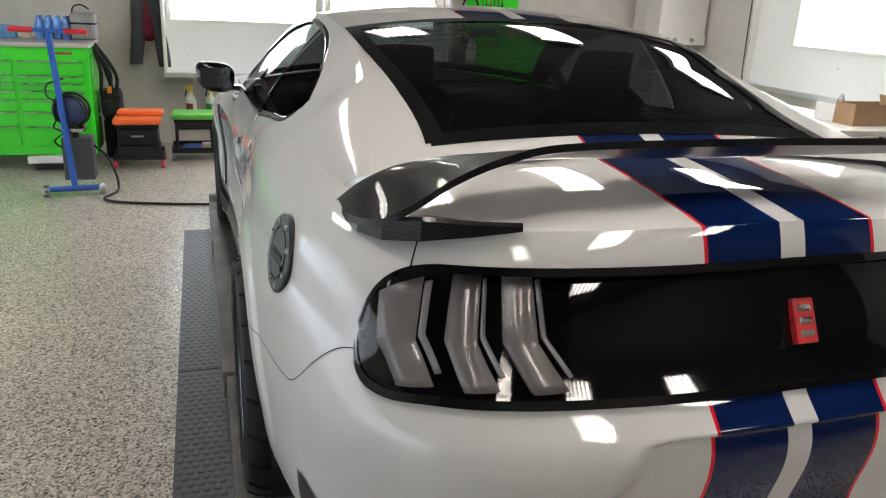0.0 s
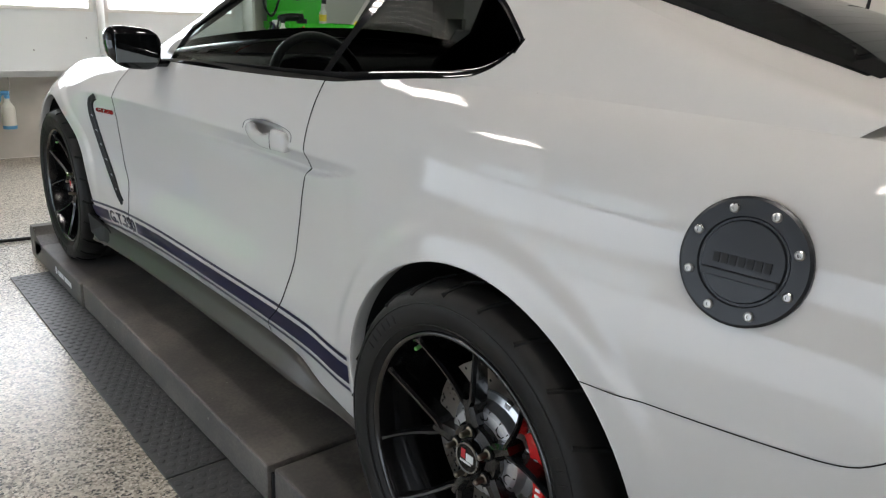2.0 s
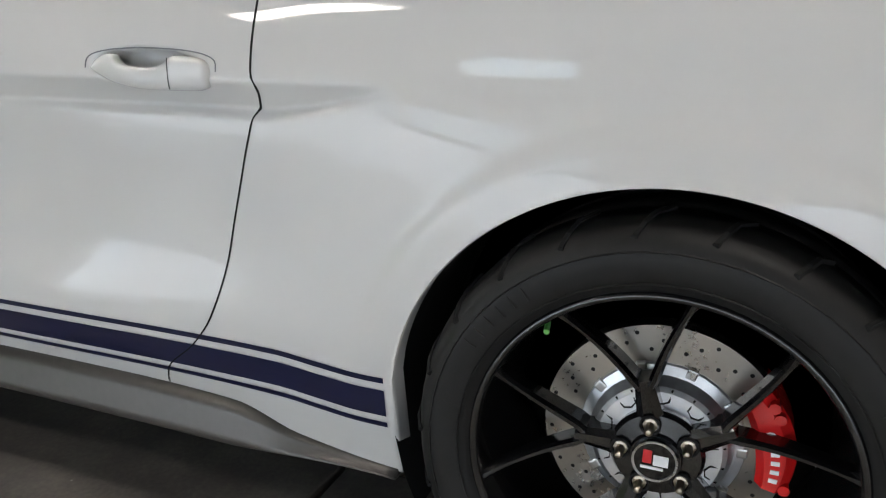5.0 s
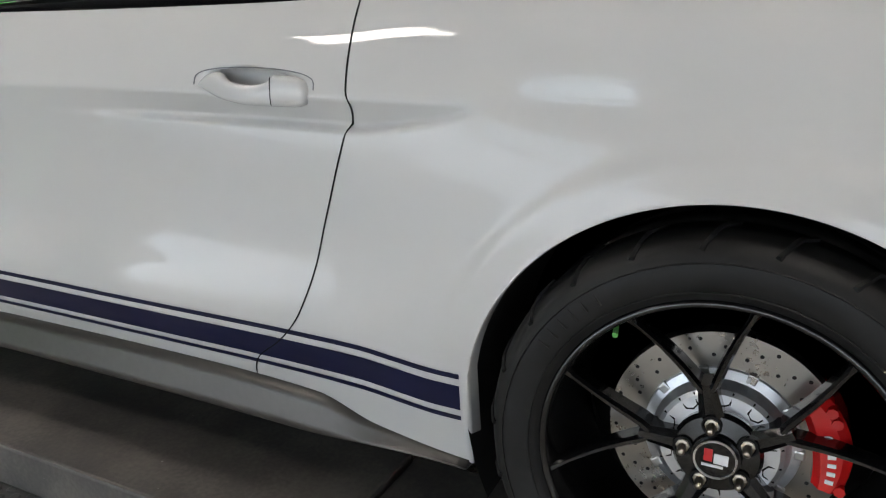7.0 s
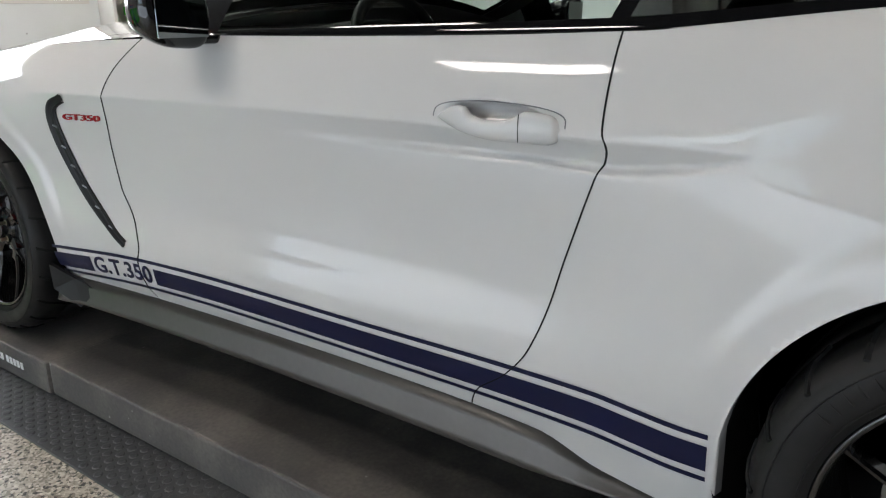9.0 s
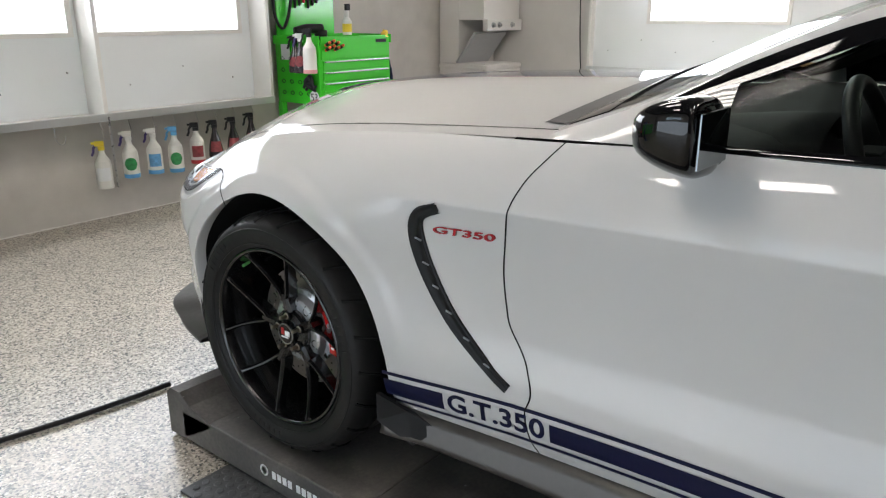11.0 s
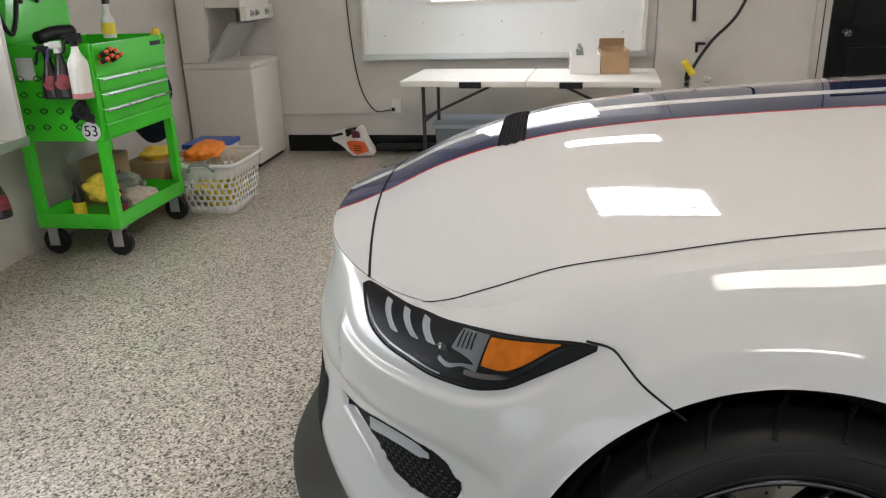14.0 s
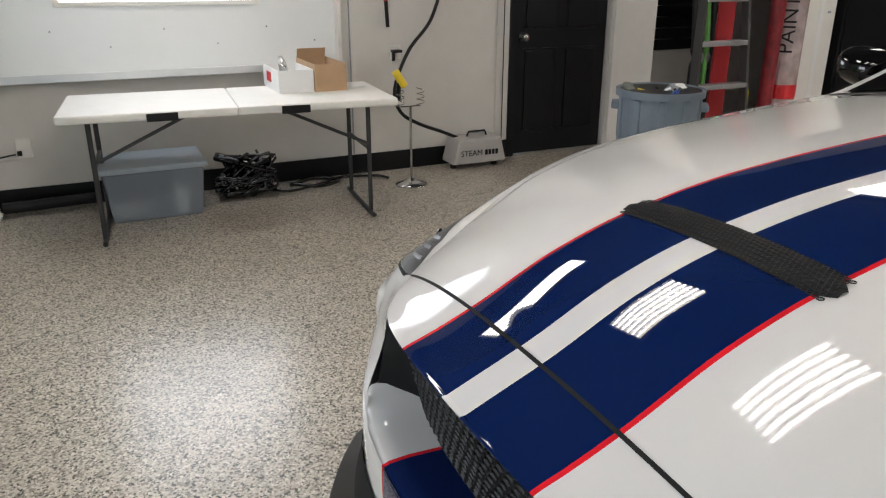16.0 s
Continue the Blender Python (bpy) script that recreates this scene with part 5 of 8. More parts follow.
wing_skin([(0, 0.0), (0.08, 0.004), (0.3, 0.006), (0.6, 0.004), (0.9, 0.003), (1, 0.004)], True)
wing_skin([(1, -0.010), (0.9, -0.010), (0.5, -0.011), (0.1, -0.010), (0, -0.008)], True)
wing_skin([(1, 0.004), (1, -0.010)], True)
wing_skin([(0, -0.008), (0, 0.0)], True)
wing = part("rear_spoiler", bm, M_CARBON, car, "carbon-fibre rear spoiler", smooth=True, tidy=False)
for sd in (-1, 1):
    bm = bmesh.new()
    # a low wedge from the blade's end along the lid's edge
    foot = [(0.772, -0.62, 1.100, 1.128), (0.762, -0.72, 1.110, 1.140), (0.735, -0.80, 1.118, 1.158), (0.68, -0.855, 1.130, 1.172), (0.60, -0.893, 1.145, 1.172), (0.52, -0.915, 1.158, 1.172)]
    rings = []
    for i, (x, y, z0, z1) in enumerate(foot):
        a, b = foot[max(i - 1, 0)], foot[min(i + 1, 5)]
        d = Vector((b[0] - a[0], b[1] - a[1], 0)).normalized()
        inn = Vector((-abs(d.y), abs(d.x), 0))
        w = 0.05 * (1 - i / 5) + 0.012
        rings.append([bm.verts.new((sd * q.x, q.y, q.z)) for q in (Vector((x, y, z0)), Vector((x, y, z1 - 0.006)), Vector((x, y, z1)) + inn * 0.006, Vector((x, y, z1 - 0.004)) + inn * w, Vector((x, y, z0 + 0.004)) + inn * w)])
    for a, b in zip(rings, rings[1:]):
        for q in range(5):
            bm.faces.new((a[q], a[(q + 1) % 5], b[(q + 1) % 5], b[q]))
    bm.faces.new(rings[0])
    bm.faces.new(rings[-1])
    part("spoiler_foot", bm, M_CARBON, wing, "carbon spoiler end foot", smooth=False)

# under-body tub, wheel wells and cabin
for b in ((-0.80, 0.42, 0.30, 0.80, 2.30, 0.42), (-0.60, -0.95, 0.34, 0.60, 0.42, 0.80), (-0.60, 2.30, 0.36, 0.60, 3.30, 0.70)):
    part("underbody", boxes(b, bev=0.01), M_GAP, car, "dark underbody")
for sd in (-1, 1):
    for yh, ar, az in OPENINGS:
        rows = []
        for i in range(25):
            a = math.pi * (i / 24) * 1.30 - 0.15 * math.pi
            rows.append([Vector((sd * x, yh + (ar + 0.004) * math.cos(a), HUB + (az + 0.006) * math.sin(a))) for x in (0.905, 0.80, 0.60)])
        grid_mesh("wheel_liner", rows, M_GAP, car, "dark wheel-well liner")
        link_mesh("wheel_well", [(sd * 0.60, yh + 0.40 * math.cos(a), HUB + 0.40 * math.sin(a)) for a in [2 * math.pi * i / 24 for i in range(24)]], [tuple(range(24))], M_GAP, car, "dark inner wheel well")
bm = boxes((-0.74, 0.15, 0.80, 0.74, 1.75, 0.83), (-0.78, 0.40, 0.55, -0.74, 1.75, 1.085), (0.74, 0.40, 0.55, 0.78, 1.75, 1.085), bev=0.004)
part("cabin_floor", bm, M_INT, car, "dark cabin lining")
rows = [[Vector((x, y, z)) for y, z in ((1.56, 0.85), (1.52, 1.00), (1.54, 1.055), (1.60, 1.085), (1.72, 1.098), (1.90, 1.105))] for x in steps((-0.72, 0.72, 12))]
dash = grid_mesh("dashboard", rows, M_INT, car, "black dashboard")
rows = [[Vector((-0.38 + 0.17 * math.cos(a) * f, y, 1.045 + (0.078 + h) * math.sin(a) * f)) for a in [math.pi * i / 16 for i in range(17)]] for y, f, h in ((1.50, 0.93, 0.0), (1.50, 1.0, 0.0), (1.60, 1.0, -0.004), (1.70, 0.92, -0.010), (1.80, 0.72, -0.014))]
grid_mesh("instrument_hood", rows, M_INT, car, "rounded black instrument hood")
sw = part("steering_wheel", tube(bmesh.new(), [(-0.38 + 0.180 * math.cos(a), 1.42 + 0.06 * math.sin(a), 1.020 + 0.168 * math.sin(a)) for a in [2 * math.pi * i / 32 for i in range(32)]], 0.017, 8, closed=True), M_SATIN, car, "black leather steering wheel", smooth=True)
part("wheel_hub", boxes((-0.44, 1.41, 0.975, -0.32, 1.46, 1.055), (-0.555, 1.42, 1.005, -0.205, 1.445, 1.035), bev=0.008), M_SATIN, sw)
for cx in (-0.38, 0.38):
    bm = bmesh.new()
    rows = []
    for t, y, z, hw, th in ((0, 0.98, 0.90, 0.24, 0.1), (0.2, 0.72, 0.86, 0.25, 0.1), (0.3, 0.66, 0.95, 0.25, 0.1), (0.7, 0.52, 1.18, 0.22, 0.08), (0.8, 0.50, 1.24, 0.13, 0.07), (1, 0.46, 1.36, 0.11, 0.05)):
        rows.append([Vector((cx + hw * math.sin(a), y - 0.5 * th * math.cos(a), z + 0.3 * th * math.cos(a))) for a in [2 * math.pi * i / 14 for i in range(15)]])
    grid_mesh("seat", rows, M_CLOTH, car, "black bucket seat")
rows = [[Vector((x, y, z)) for x in steps((-0.62, 0.62, 8))] for y, z in ((0.42, 0.95), (0.30, 1.10), (0.12, 1.14), (-0.30, 1.145), (-0.50, 1.165))]
grid_mesh("parcel_shelf", rows, M_INT, car, "dark rear shelf")

# ---------- wheels ----------


def build_wheel(yh, sd):
    """One wheel: tyre with tread cuts, five-fork rim, drilled disc, caliper."""
    # local frame: z points out of the car, x forward, y up
    base = Matrix(((0, 0, sd, sd * 0.955), (1, 0, 0, yh), (0, 1, 0, HUB), (0, 0, 0, 1)))
    wheel = new("wheel")
    wheel.parent = car
    tagged(wheel, "black forked-spoke wheel on a wide low tyre")
    R = 0.347
    prof = [(0.250, -0.022), (0.259, -0.008), (0.276, 0.003), (0.305, 0.007), (0.322, 0.004), (0.334, -0.008), (0.342, -0.026), (R, -0.052), (R, -0.10), (R - 0.006, -0.102), (R - 0.006, -0.110), (R, -0.112), (R, -0.150), (R, -0.19), (R - 0.006, -0.192), (R - 0.006, -0.20), (R, -0.202), (0.343, -0.245), (0.325, -0.285), (0.250, -0.285)]
    tyre = part("tyre", lathe(bmesh.new(), prof + [(0.250, -0.022)], 72, base), M_TYRE, wheel, "black low-profile tyre with slashed tread", smooth=True, tidy=True)
    for i in range(22):
        bm = bmesh.new()
        a = 2 * math.pi * i / 22
        pts = []
        for r, z, da in ((0.330, -0.002, 0.0), (0.3415, -0.024, 0.03), (0.3478, -0.055, 0.06), (0.3478, -0.088, 0.12)):
            pts.append(base @ Vector((r * math.cos(a + da), r * math.sin(a + da), z)))
        tube(bm, pts, 0.0048, 5)
        part("tread_cut", bm, M_GAP, tyre)
    bm = bmesh.new()
    for r in (0.272, 0.314):
        tube(bm, [base @ Vector((r * math.cos(a), r * math.sin(a), 0.003 if r < 0.3 else 0.0062)) for a in [2 * math.pi * i / 64 for i in range(64)]], 0.0016, 4, closed=True)
    for a0 in (0.55, 2.6, 4.7):
        for i in range(6):
            a = a0 + i * 0.075
            tube(bm, [base @ Vector((r * math.cos(a), r * math.sin(a), 0.0055)) for r in (0.287, 0.307)], 0.0022, 4)
    part("sidewall_marking", bm, M_TYRE, tyre)
    base = base @ Matrix.Diagonal((1.02, 1.02, 1, 1))
    rim = part("rim", lathe(bmesh.new(), [(0.254, -0.020), (0.2535, -0.008), (0.250, -0.004), (0.244, -0.005), (0.241, -0.014), (0.237, -0.05), (0.229, -0.10), (0.226, -0.22), (0.242, -0.26), (0.246, -0.26), (0.233, -0.22), (0.237, -0.10), (0.246, -0.03), (0.254, -0.020)], 72, base), M_WHEEL, wheel, "satin black wheel rim", smooth=True)
    # forks: a short stem that splits into two slim arms
    for i in range(5):
        bm = bmesh.new()
        a0 = 2 * math.pi * i / 5 + math.radians((82 if yh > 1 else 77) if sd < 0 else 98)

        def bar(stations):
            prev = None
            for r, a, z, hw, dp in stations:
                c = Vector((r * math.cos(a), r * math.sin(a), z))
                tg = Vector((-math.sin(a), math.cos(a), 0))
                ring = [bm.verts.new(base @ (c + tg * (hw * u) + Vector((0, 0, h)))) for u, h in ((-1, -dp), (-1, -0.007), (-0.4, 0.0), (0.4, 0.0), (1, -0.007), (1, -dp))]
                if prev:
                    for j in range(6):
                        bm.faces.new((prev[j], prev[(j + 1) % 6], ring[(j + 1) % 6], ring[j]))
                else:
                    bm.faces.new(ring)
                prev = ring
            bm.faces.new(prev)
        bar([(lerp(0.040, 0.112, t), a0, lerp(-0.060, -0.053, t), lerp(0.020, 0.0120, t), 0.042) for t in steps((0, 1, 5))])
        for s in (-1, 1):
            bar([(lerp(0.098, 0.243, t), a0 + s * lerp(0.055, math.radians(20.5), t ** 0.62), lerp(-0.055, -0.014, t ** 1.4), lerp(0.0076, 0.0046, t) + 0.005 * smooth01(0.88, 1, t), lerp(0.040, 0.030, t)) for t in steps((0, 1, 12))])
        part("spoke", bm, M_WHEEL, rim)
    part("hub_face", lathe(bmesh.new(), [(0.060, -0.10), (0.064, -0.070), (0.059, -0.062), (0.036, -0.058), (0.034, -0.050), (0.0, -0.050)], 40, base), M_WHEEL, rim, smooth=False)
    cap = part("centre_cap", lathe(bmesh.new(), [(0.032, -0.052), (0.032, -0.046), (0.029, -0.044), (0.0, -0.044)], 32, base), M_BLACK, rim, "round black centre cap with a plain emblem")
    part("cap_ring", lathe(bmesh.new(), [(0.0305, -0.0445), (0.0305, -0.0425), (0.0275, -0.0425), (0.0275, -0.0445)], 32, base), M_STEEL, cap)
    bm = bmesh.new()
    box(bm, -0.018, -0.006, -0.0440, 0.002, 0.010, -0.0425, 0.001, base)
    box(bm, -0.012, -0.012, -0.0440, 0.018, -0.008, -0.0425, 0.0, base)
    part("cap_emblem", bm, M_WHITEINK, cap)
    part("cap_emblem", box(bmesh.new(), 0.004, -0.004, -0.0440, 0.016, 0.016, -0.0425, 0.001, base), M_REDPAINT, cap)
    for i in range(5):
        a = 2 * math.pi * i / 5 + math.radians((82 if yh > 1 else 77) if sd < 0 else 98)
        c = base @ Matrix.Translation((0.0475 * math.cos(a), 0.0475 * math.sin(a), -0.058))
        part("lug_seat", lathe(bmesh.new(), [(0.0135, -0.002), (0.0145, 0.004), (0.0115, 0.004), (0.0115, -0.002), (0.0135, -0.002)], 16, c), M_GAP, rim)
        part("lug_nut", lathe(bmesh.new(), [(0.010, 0.0), (0.010, 0.003), (0.0062, 0.004), (0.0062, 0.022), (0.004, 0.025), (0.0, 0.026)], 8, c), M_LUG, rim, "steel lug nut")
    part("valve", cyl(bmesh.new(), base @ Vector((0.158, 0.172, -0.060)), base @ Vector((0.154, 0.168, -0.034)), 0.0042, 10), mat("green valve cap", (0.15, 0.5, 0.12), 0.4), rim, "valve with a green cap")
    # brake, a little smaller than the barrel
    base = base @ Matrix.Diagonal((0.83, 0.83, 1, 1))
    disc = bmesh.new()
    lathe(disc, [(0.135, -0.150), (0.203, -0.150), (0.203, -0.118), (0.135, -0.118), (0.135, -0.150)], 64, base)
    dd = part("brake_disc", disc, M_DISC, wheel, "drilled iron brake disc")
    bm = bmesh.new()
    for i in range(18):
        for r, o in ((0.160, 0), (0.176, 0.12), (0.191, 0.24)):
            a = 2 * math.pi * i / 18 + o
            c = Vector((r * math.cos(a), r * math.sin(a), -0.1175))
            bmesh.ops.create_circle(bm, cap_ends=True, radius=0.0038, segments=8, matrix=base @ Matrix.Translation(c))
    tagged(part("drilling", bm, M_GAP, dd), kind="stuff")
    hat = lathe(bmesh.new(), [(0.140, -0.126), (0.136, -0.113), (0.120, -0.108), (0.110, -0.088), (0.102, -0.083), (0.060, -0.082), (0.0, -0.082)], 40, base)
    hh = part("disc_hat", hat, M_ALU, dd, "cast aluminium disc hat")
    for i in range(10):
        a = 2 * math.pi * i / 10
        part("hat_tab", box(bmesh.new(), 0.122, -0.009, -0.120, 0.141, 0.009, -0.1085, 0.003, base @ Matrix.Rotation(a, 4, 'Z')), M_STEEL, hh)
        rc = bmesh.new()
        mh = base @ Matrix.Rotation(a + 0.31, 4, 'Z')
        tube(rc, [mh @ Vector(p) for p in ((0.107, -0.015, -0.0860), (0.086, -0.011, -0.0826), (0.081, 0.0, -0.0822), (0.086, 0.011, -0.0826), (0.107, 0.015, -0.0860))], 0.0016, 5)
        part("hat_recess", rc, M_GAP, hh)
    bm = bmesh.new()
    prev = None
    a0, a1 = math.radians(140), math.radians(192)
    for t in steps((0, 1, 10)):
        a = lerp(a0, a1, t)
        ri = 0.157 - 0.006 * math.sin(math.pi * t)
        ro = 0.205 + 0.008 * math.sin(math.pi * t)
        ring = [bm.verts.new(base @ Vector((r * math.cos(a), r * math.sin(a), z))) for r, z in ((ri, -0.165), (ri, -0.092), (ri + 0.012, -0.080), (ro - 0.016, -0.080), (ro, -0.094), (ro, -0.165))]
        if prev:
            for j in range(6):
                bm.faces.new((prev[j], prev[(j + 1) % 6], ring[(j + 1) % 6], ring[j]))
        else:
            bm.faces.new(ring)
        prev = ring
    bm.faces.new(prev)
    cal = part("brake_caliper", bm, M_RED, wheel, "red brake caliper with white markings")
    bm = bmesh.new()
    for i in range(6):
        a = lerp(math.radians(161), math.radians(186), i / 5)
        m2 = base @ Matrix.Rotation(a, 4, 'Z')
        if i == 0:
            lathe(bm, [(0.010, 0), (0.010, 0.001), (0.006, 0.001), (0.006, 0.0)], 16, m2 @ Matrix.Translation((0.178, 0, -0.0795)))
        else:
            box(bm, 0.174, -0.005, -0.0805, 0.187, 0.002, -0.0785, 0, m2)
    part("caliper_marking", bm, M_WHITEINK, cal)
    for a in (147, 153, 189):
        bm = bmesh.new()
        cyl(bm, base @ Vector((0.20 * math.cos(radians(a)), 0.20 * math.sin(radians(a)), -0.10)), base @ Vector((0.20 * math.cos(radians(a)), 0.20 * math.sin(radians(a)), -0.078)), 0.008, 8)
        part("caliper_bolt", bm, M_RED, cal)
    return wheel


for yh in (YR, YF):
    for sd in (-1, 1):
        build_wheel(yh, sd)

# ---------- the room ----------
YA, XB, XW, YS_, ZC = 6.03, 4.50, -4.80, -4.80, 3.05


def structure(name, bm, material, label, category):
    return tagged(part(name, bm, material), label, category, kind="structure")


structure("floor", boxes((XW - 0.2, YS_ - 0.2, -0.10, 6.6, YA + 0.2, 0.0)), M_FLOOR, "speckled flake epoxy garage floor", "floor")
structure("wall_north", boxes((XW - 0.2, YA, 0.0, XB + 0.2, YA + 0.15, ZC)), M_WALL, "beige painted concrete block wall", "wall")
structure("wall_east", boxes((XB, 0.90, 0.0, XB + 0.14, YA, ZC), (XB, -0.02, 2.06, XB + 0.14, 0.90, ZC), (XB, -0.46, 0.0, XB + 0.14, -0.02, ZC), (XB, -3.60, 2.5, XB + 0.14, -0.46, ZC), (XB, YS_, 0.0, XB + 0.14, -3.60, ZC)), M_WALLB, "off-white painted wall", "wall")
structure("wall_west", boxes((XW - 0.15, YS_, 0.0, XW, -4.2, ZC), (XW - 0.15, 5.4, 0.0, XW, YA, ZC), (XW - 0.15, -4.2, 2.5, XW, 5.4, ZC)), M_DARKWALL, "plain pale painted wall round the wide added bay", "wall")
# unseen wall, coloured dark so the gloss tail panel mirrors little light
structure("wall_south", boxes((XW - 0.15, YS_ - 0.15, 0.0, 6.6, YS_, ZC)), M_SOUTH, "plain unseen wall kept dark so the tail panel mirrors black", "wall")
structure("ceiling", boxes((XW - 0.15, YS_ - 0.15, ZC, 6.6, YA + 0.15, ZC + 0.1)), M_CEIL, "plain painted ceiling", "ceiling")
structure("storeroom_wall", boxes((5.40, -3.8, 0.0, 5.5, 0.2, ZC), (XB + 0.14, -0.30, 0.0, 5.40, -0.20, ZC), (XB + 0.14, -3.8, 0.0, 5.40, -3.7, ZC)), M_WALLB, "storeroom wall beyond the opening", "wall")
structure("baseboard", boxes((XB - 0.018, 0.95, 0.0, XB - 0.003, 5.42, 0.145), bev=0.004), M_BLKPAINT, "black painted baseboard", "baseboard")
rng = random.Random(11)
bm = bmesh.new()
for i in range(150):
    x = -3.0 + i * 0.03
    w = rng.choice((0.002, 0.003, 0.005, 0.009))
    box(bm, x, YA - w, 0.0, x + 0.0302, YA + 0.002, 0.004 + rng.uniform(0, 0.005), 0)
structure("trim", bm, M_PLASTW, "ragged white paint bead along the wall's foot", "trim")
structure("conduit", cyl(bmesh.new(), (XB - 0.012, 4.45, 0.335), (XB - 0.012, 5.45, 0.335), 0.010, 10), M_WALLB, "painted conduit along the wall", "conduit")

def window_box(name, m, width, height, depth, panes, win, dividers):
    """A shallow white framed box on the wall: white board below, frosted window above. Local x along the wall, y towards the room, z up."""
    w = thing(name, "white framed wall box with frosted window over a white board", "window", m=m, kind="structure")

    def add(nm, bm, mt, lb=""):
        return part(nm, bm, mt, w, lb)
    add("white_board", boxes((0, -0.02, 0, width, 0.0, height)), M_BOARD, "glossy white board")
    add("shelf", boxes((-0.02, 0.0, -0.03, width + 0.02, depth, 0.0), bev=0.004), M_PLASTW, "white bottom ledge")
    add("frame_strip", boxes((-0.02, depth, -0.032, width + 0.02, depth + 0.012, 0.016), bev=0.003), M_STRIP, "aluminium edge strip")
    for x in [0.0, width] + dividers:
        add("divider", boxes((x - 0.014, 0.0, 0.0, x + 0.014, depth + 0.004, height), bev=0.003), M_PLASTW, "white upright side")
    for i in range(7):
        x = width * (0.07 + 0.143 * i)
        add("screw", lathe(bmesh.new(), [(0.006, 0.0), (0.006, 0.002), (0.0, 0.003)], 8, Matrix.Translation((x, 0.0, 0.16 + 0.10 * (i % 2))) @ Matrix.Rotation(radians(-90), 4, 'X')), M_STEEL)
    add("head", boxes((-0.02, 0.0, height, width + 0.02, depth, height + 0.03), bev=0.004), M_PLASTW)
    for a, b in panes:
        add("window_pane", boxes((a, 0.004, win, b, 0.012, height - 0.06)), M_GLOW, "frosted daylight pane")
        add("pane_frame", boxes((a - 0.035, 0.0, win - 0.03, b + 0.035, 0.02, win - 0.002), (a - 0.035, 0.0, win - 0.002, a - 0.002, 0.02, height - 0.03), (b + 0.002, 0.0, win - 0.002, b + 0.035, 0.02, height - 0.03), bev=0.003), M_PLASTW, "white pane frame")
    return w


WB_N = Matrix(((-1, 0, 0, 1.50), (0, -1, 0, YA - 0.10), (0, 0, 1, 0.715), (0, 0, 0, 1)))
window_box("window_1", WB_N, 2.83, 1.55, 0.20, [(0.13, 1.22), (1.38, 2.76)], 0.50, [1.30])
WB_E = Matrix(((0, -1, 0, XB - 0.025), (1, 0, 0, 2.36), (0, 0, 1, 0.83), (0, 0, 0, 1)))
window_box("window_2", WB_E, 2.29, 1.50, 0.07, [(0.57, 1.72)], 0.43, [])

# the driver's-side bay, unseen: an added sectional door rolled half way up, slatted windows in it
gdoor = thing("door_2", "unseen white sectional bay door, added half raised, with two slatted windows", "garage door", kind="structure")
DZ = 1.18
for i in range(3):
    z0 = DZ + 0.44 * i
    part("door_section", boxes((XW - 0.06, -4.2, z0, XW - 0.02, 5.4, z0 + 0.435), bev=0.006), M_PLASTW, gdoor, "white door section")
part("bottom_seal", boxes((XW - 0.055, -4.2, DZ - 0.03, XW - 0.025, 5.4, DZ - 0.001), bev=0.004), M_SATIN, gdoor, "black rubber seal")
WZ0, WZ1 = 1.30, 1.85
for WY0, WY1 in ((1.10, 2.45), (2.65, 4.00)):
    part("window_pane", boxes((XW - 0.015, WY0, WZ0, XW - 0.008, WY1, WZ1)), M_BAY, gdoor, "frosted daylight pane")
    part("window_frame", boxes((XW - 0.018, WY0 - 0.05, WZ0 - 0.05, XW + 0.02, WY1 + 0.05, WZ0), (XW - 0.018, WY0 - 0.05, WZ1, XW + 0.02, WY1 + 0.05, WZ1 + 0.05), (XW - 0.018, WY0 - 0.05, WZ0, XW + 0.02, WY0, WZ1), (XW - 0.018, WY1, WZ0, XW + 0.02, WY1 + 0.05, WZ1), bev=0.004), M_PLASTW, gdoor, "white window frame")
    for i in range(1, 7):
        z = lerp(WZ0, WZ1, i / 7)
        part("slat", boxes((XW - 0.006, WY0, z - 0.016, XW + 0.016, WY1, z + 0.016), bev=0.003), M_PLASTW, gdoor)
# added glowing sheet: fills the low flank and floor from beneath the door
structure("bay_fill_glow", boxes((XW - 0.34, -4.6, -0.1, XW - 0.32, 5.8, 2.6)), M_BAYFILL, "unseen glowing sheet added behind the bay as fill light", "backdrop")

# door to the storeroom side
door = thing("door_1", "black six-panel door, closed, with a silver knob", "door", kind="structure")
part("door_leaf", boxes((XB + 0.03, 0.0, 0.01, XB + 0.07, 0.88, 2.04), bev=0.003), M_BLKPAINT, door)
for y in (0.10, 0.49):
    for z0, z1 in ((0.20, 0.84), (1.02, 1.62), (1.72, 1.94)):
        bm = bmesh.new()
        box(bm, XB + 0.018, y, z0, XB + 0.032, y + 0.29, z1, 0.006)
        part("door_panel", bm, M_BLKPAINT, door)
        part("panel_moulding", boxes((XB + 0.022, y - 0.02, z0 - 0.02, XB + 0.031, y + 0.31, z0 - 0.006), (XB + 0.022, y - 0.02, z1 + 0.006, XB + 0.031, y + 0.31, z1 + 0.02), bev=0.002), M_BLKPAINT, door)
part("door_handle", lathe(bmesh.new(), [(0.032, 0), (0.032, 0.006), (0.012, 0.010), (0.012, 0.035), (0.026, 0.045), (0.030, 0.060), (0.022, 0.072), (0.0, 0.075)], 20, Matrix.Translation((XB + 0.028, 0.81, 0.95)) @ Matrix.Rotation(radians(-90), 4, 'Y')), M_STEEL, door, "silver round knob", smooth=True)
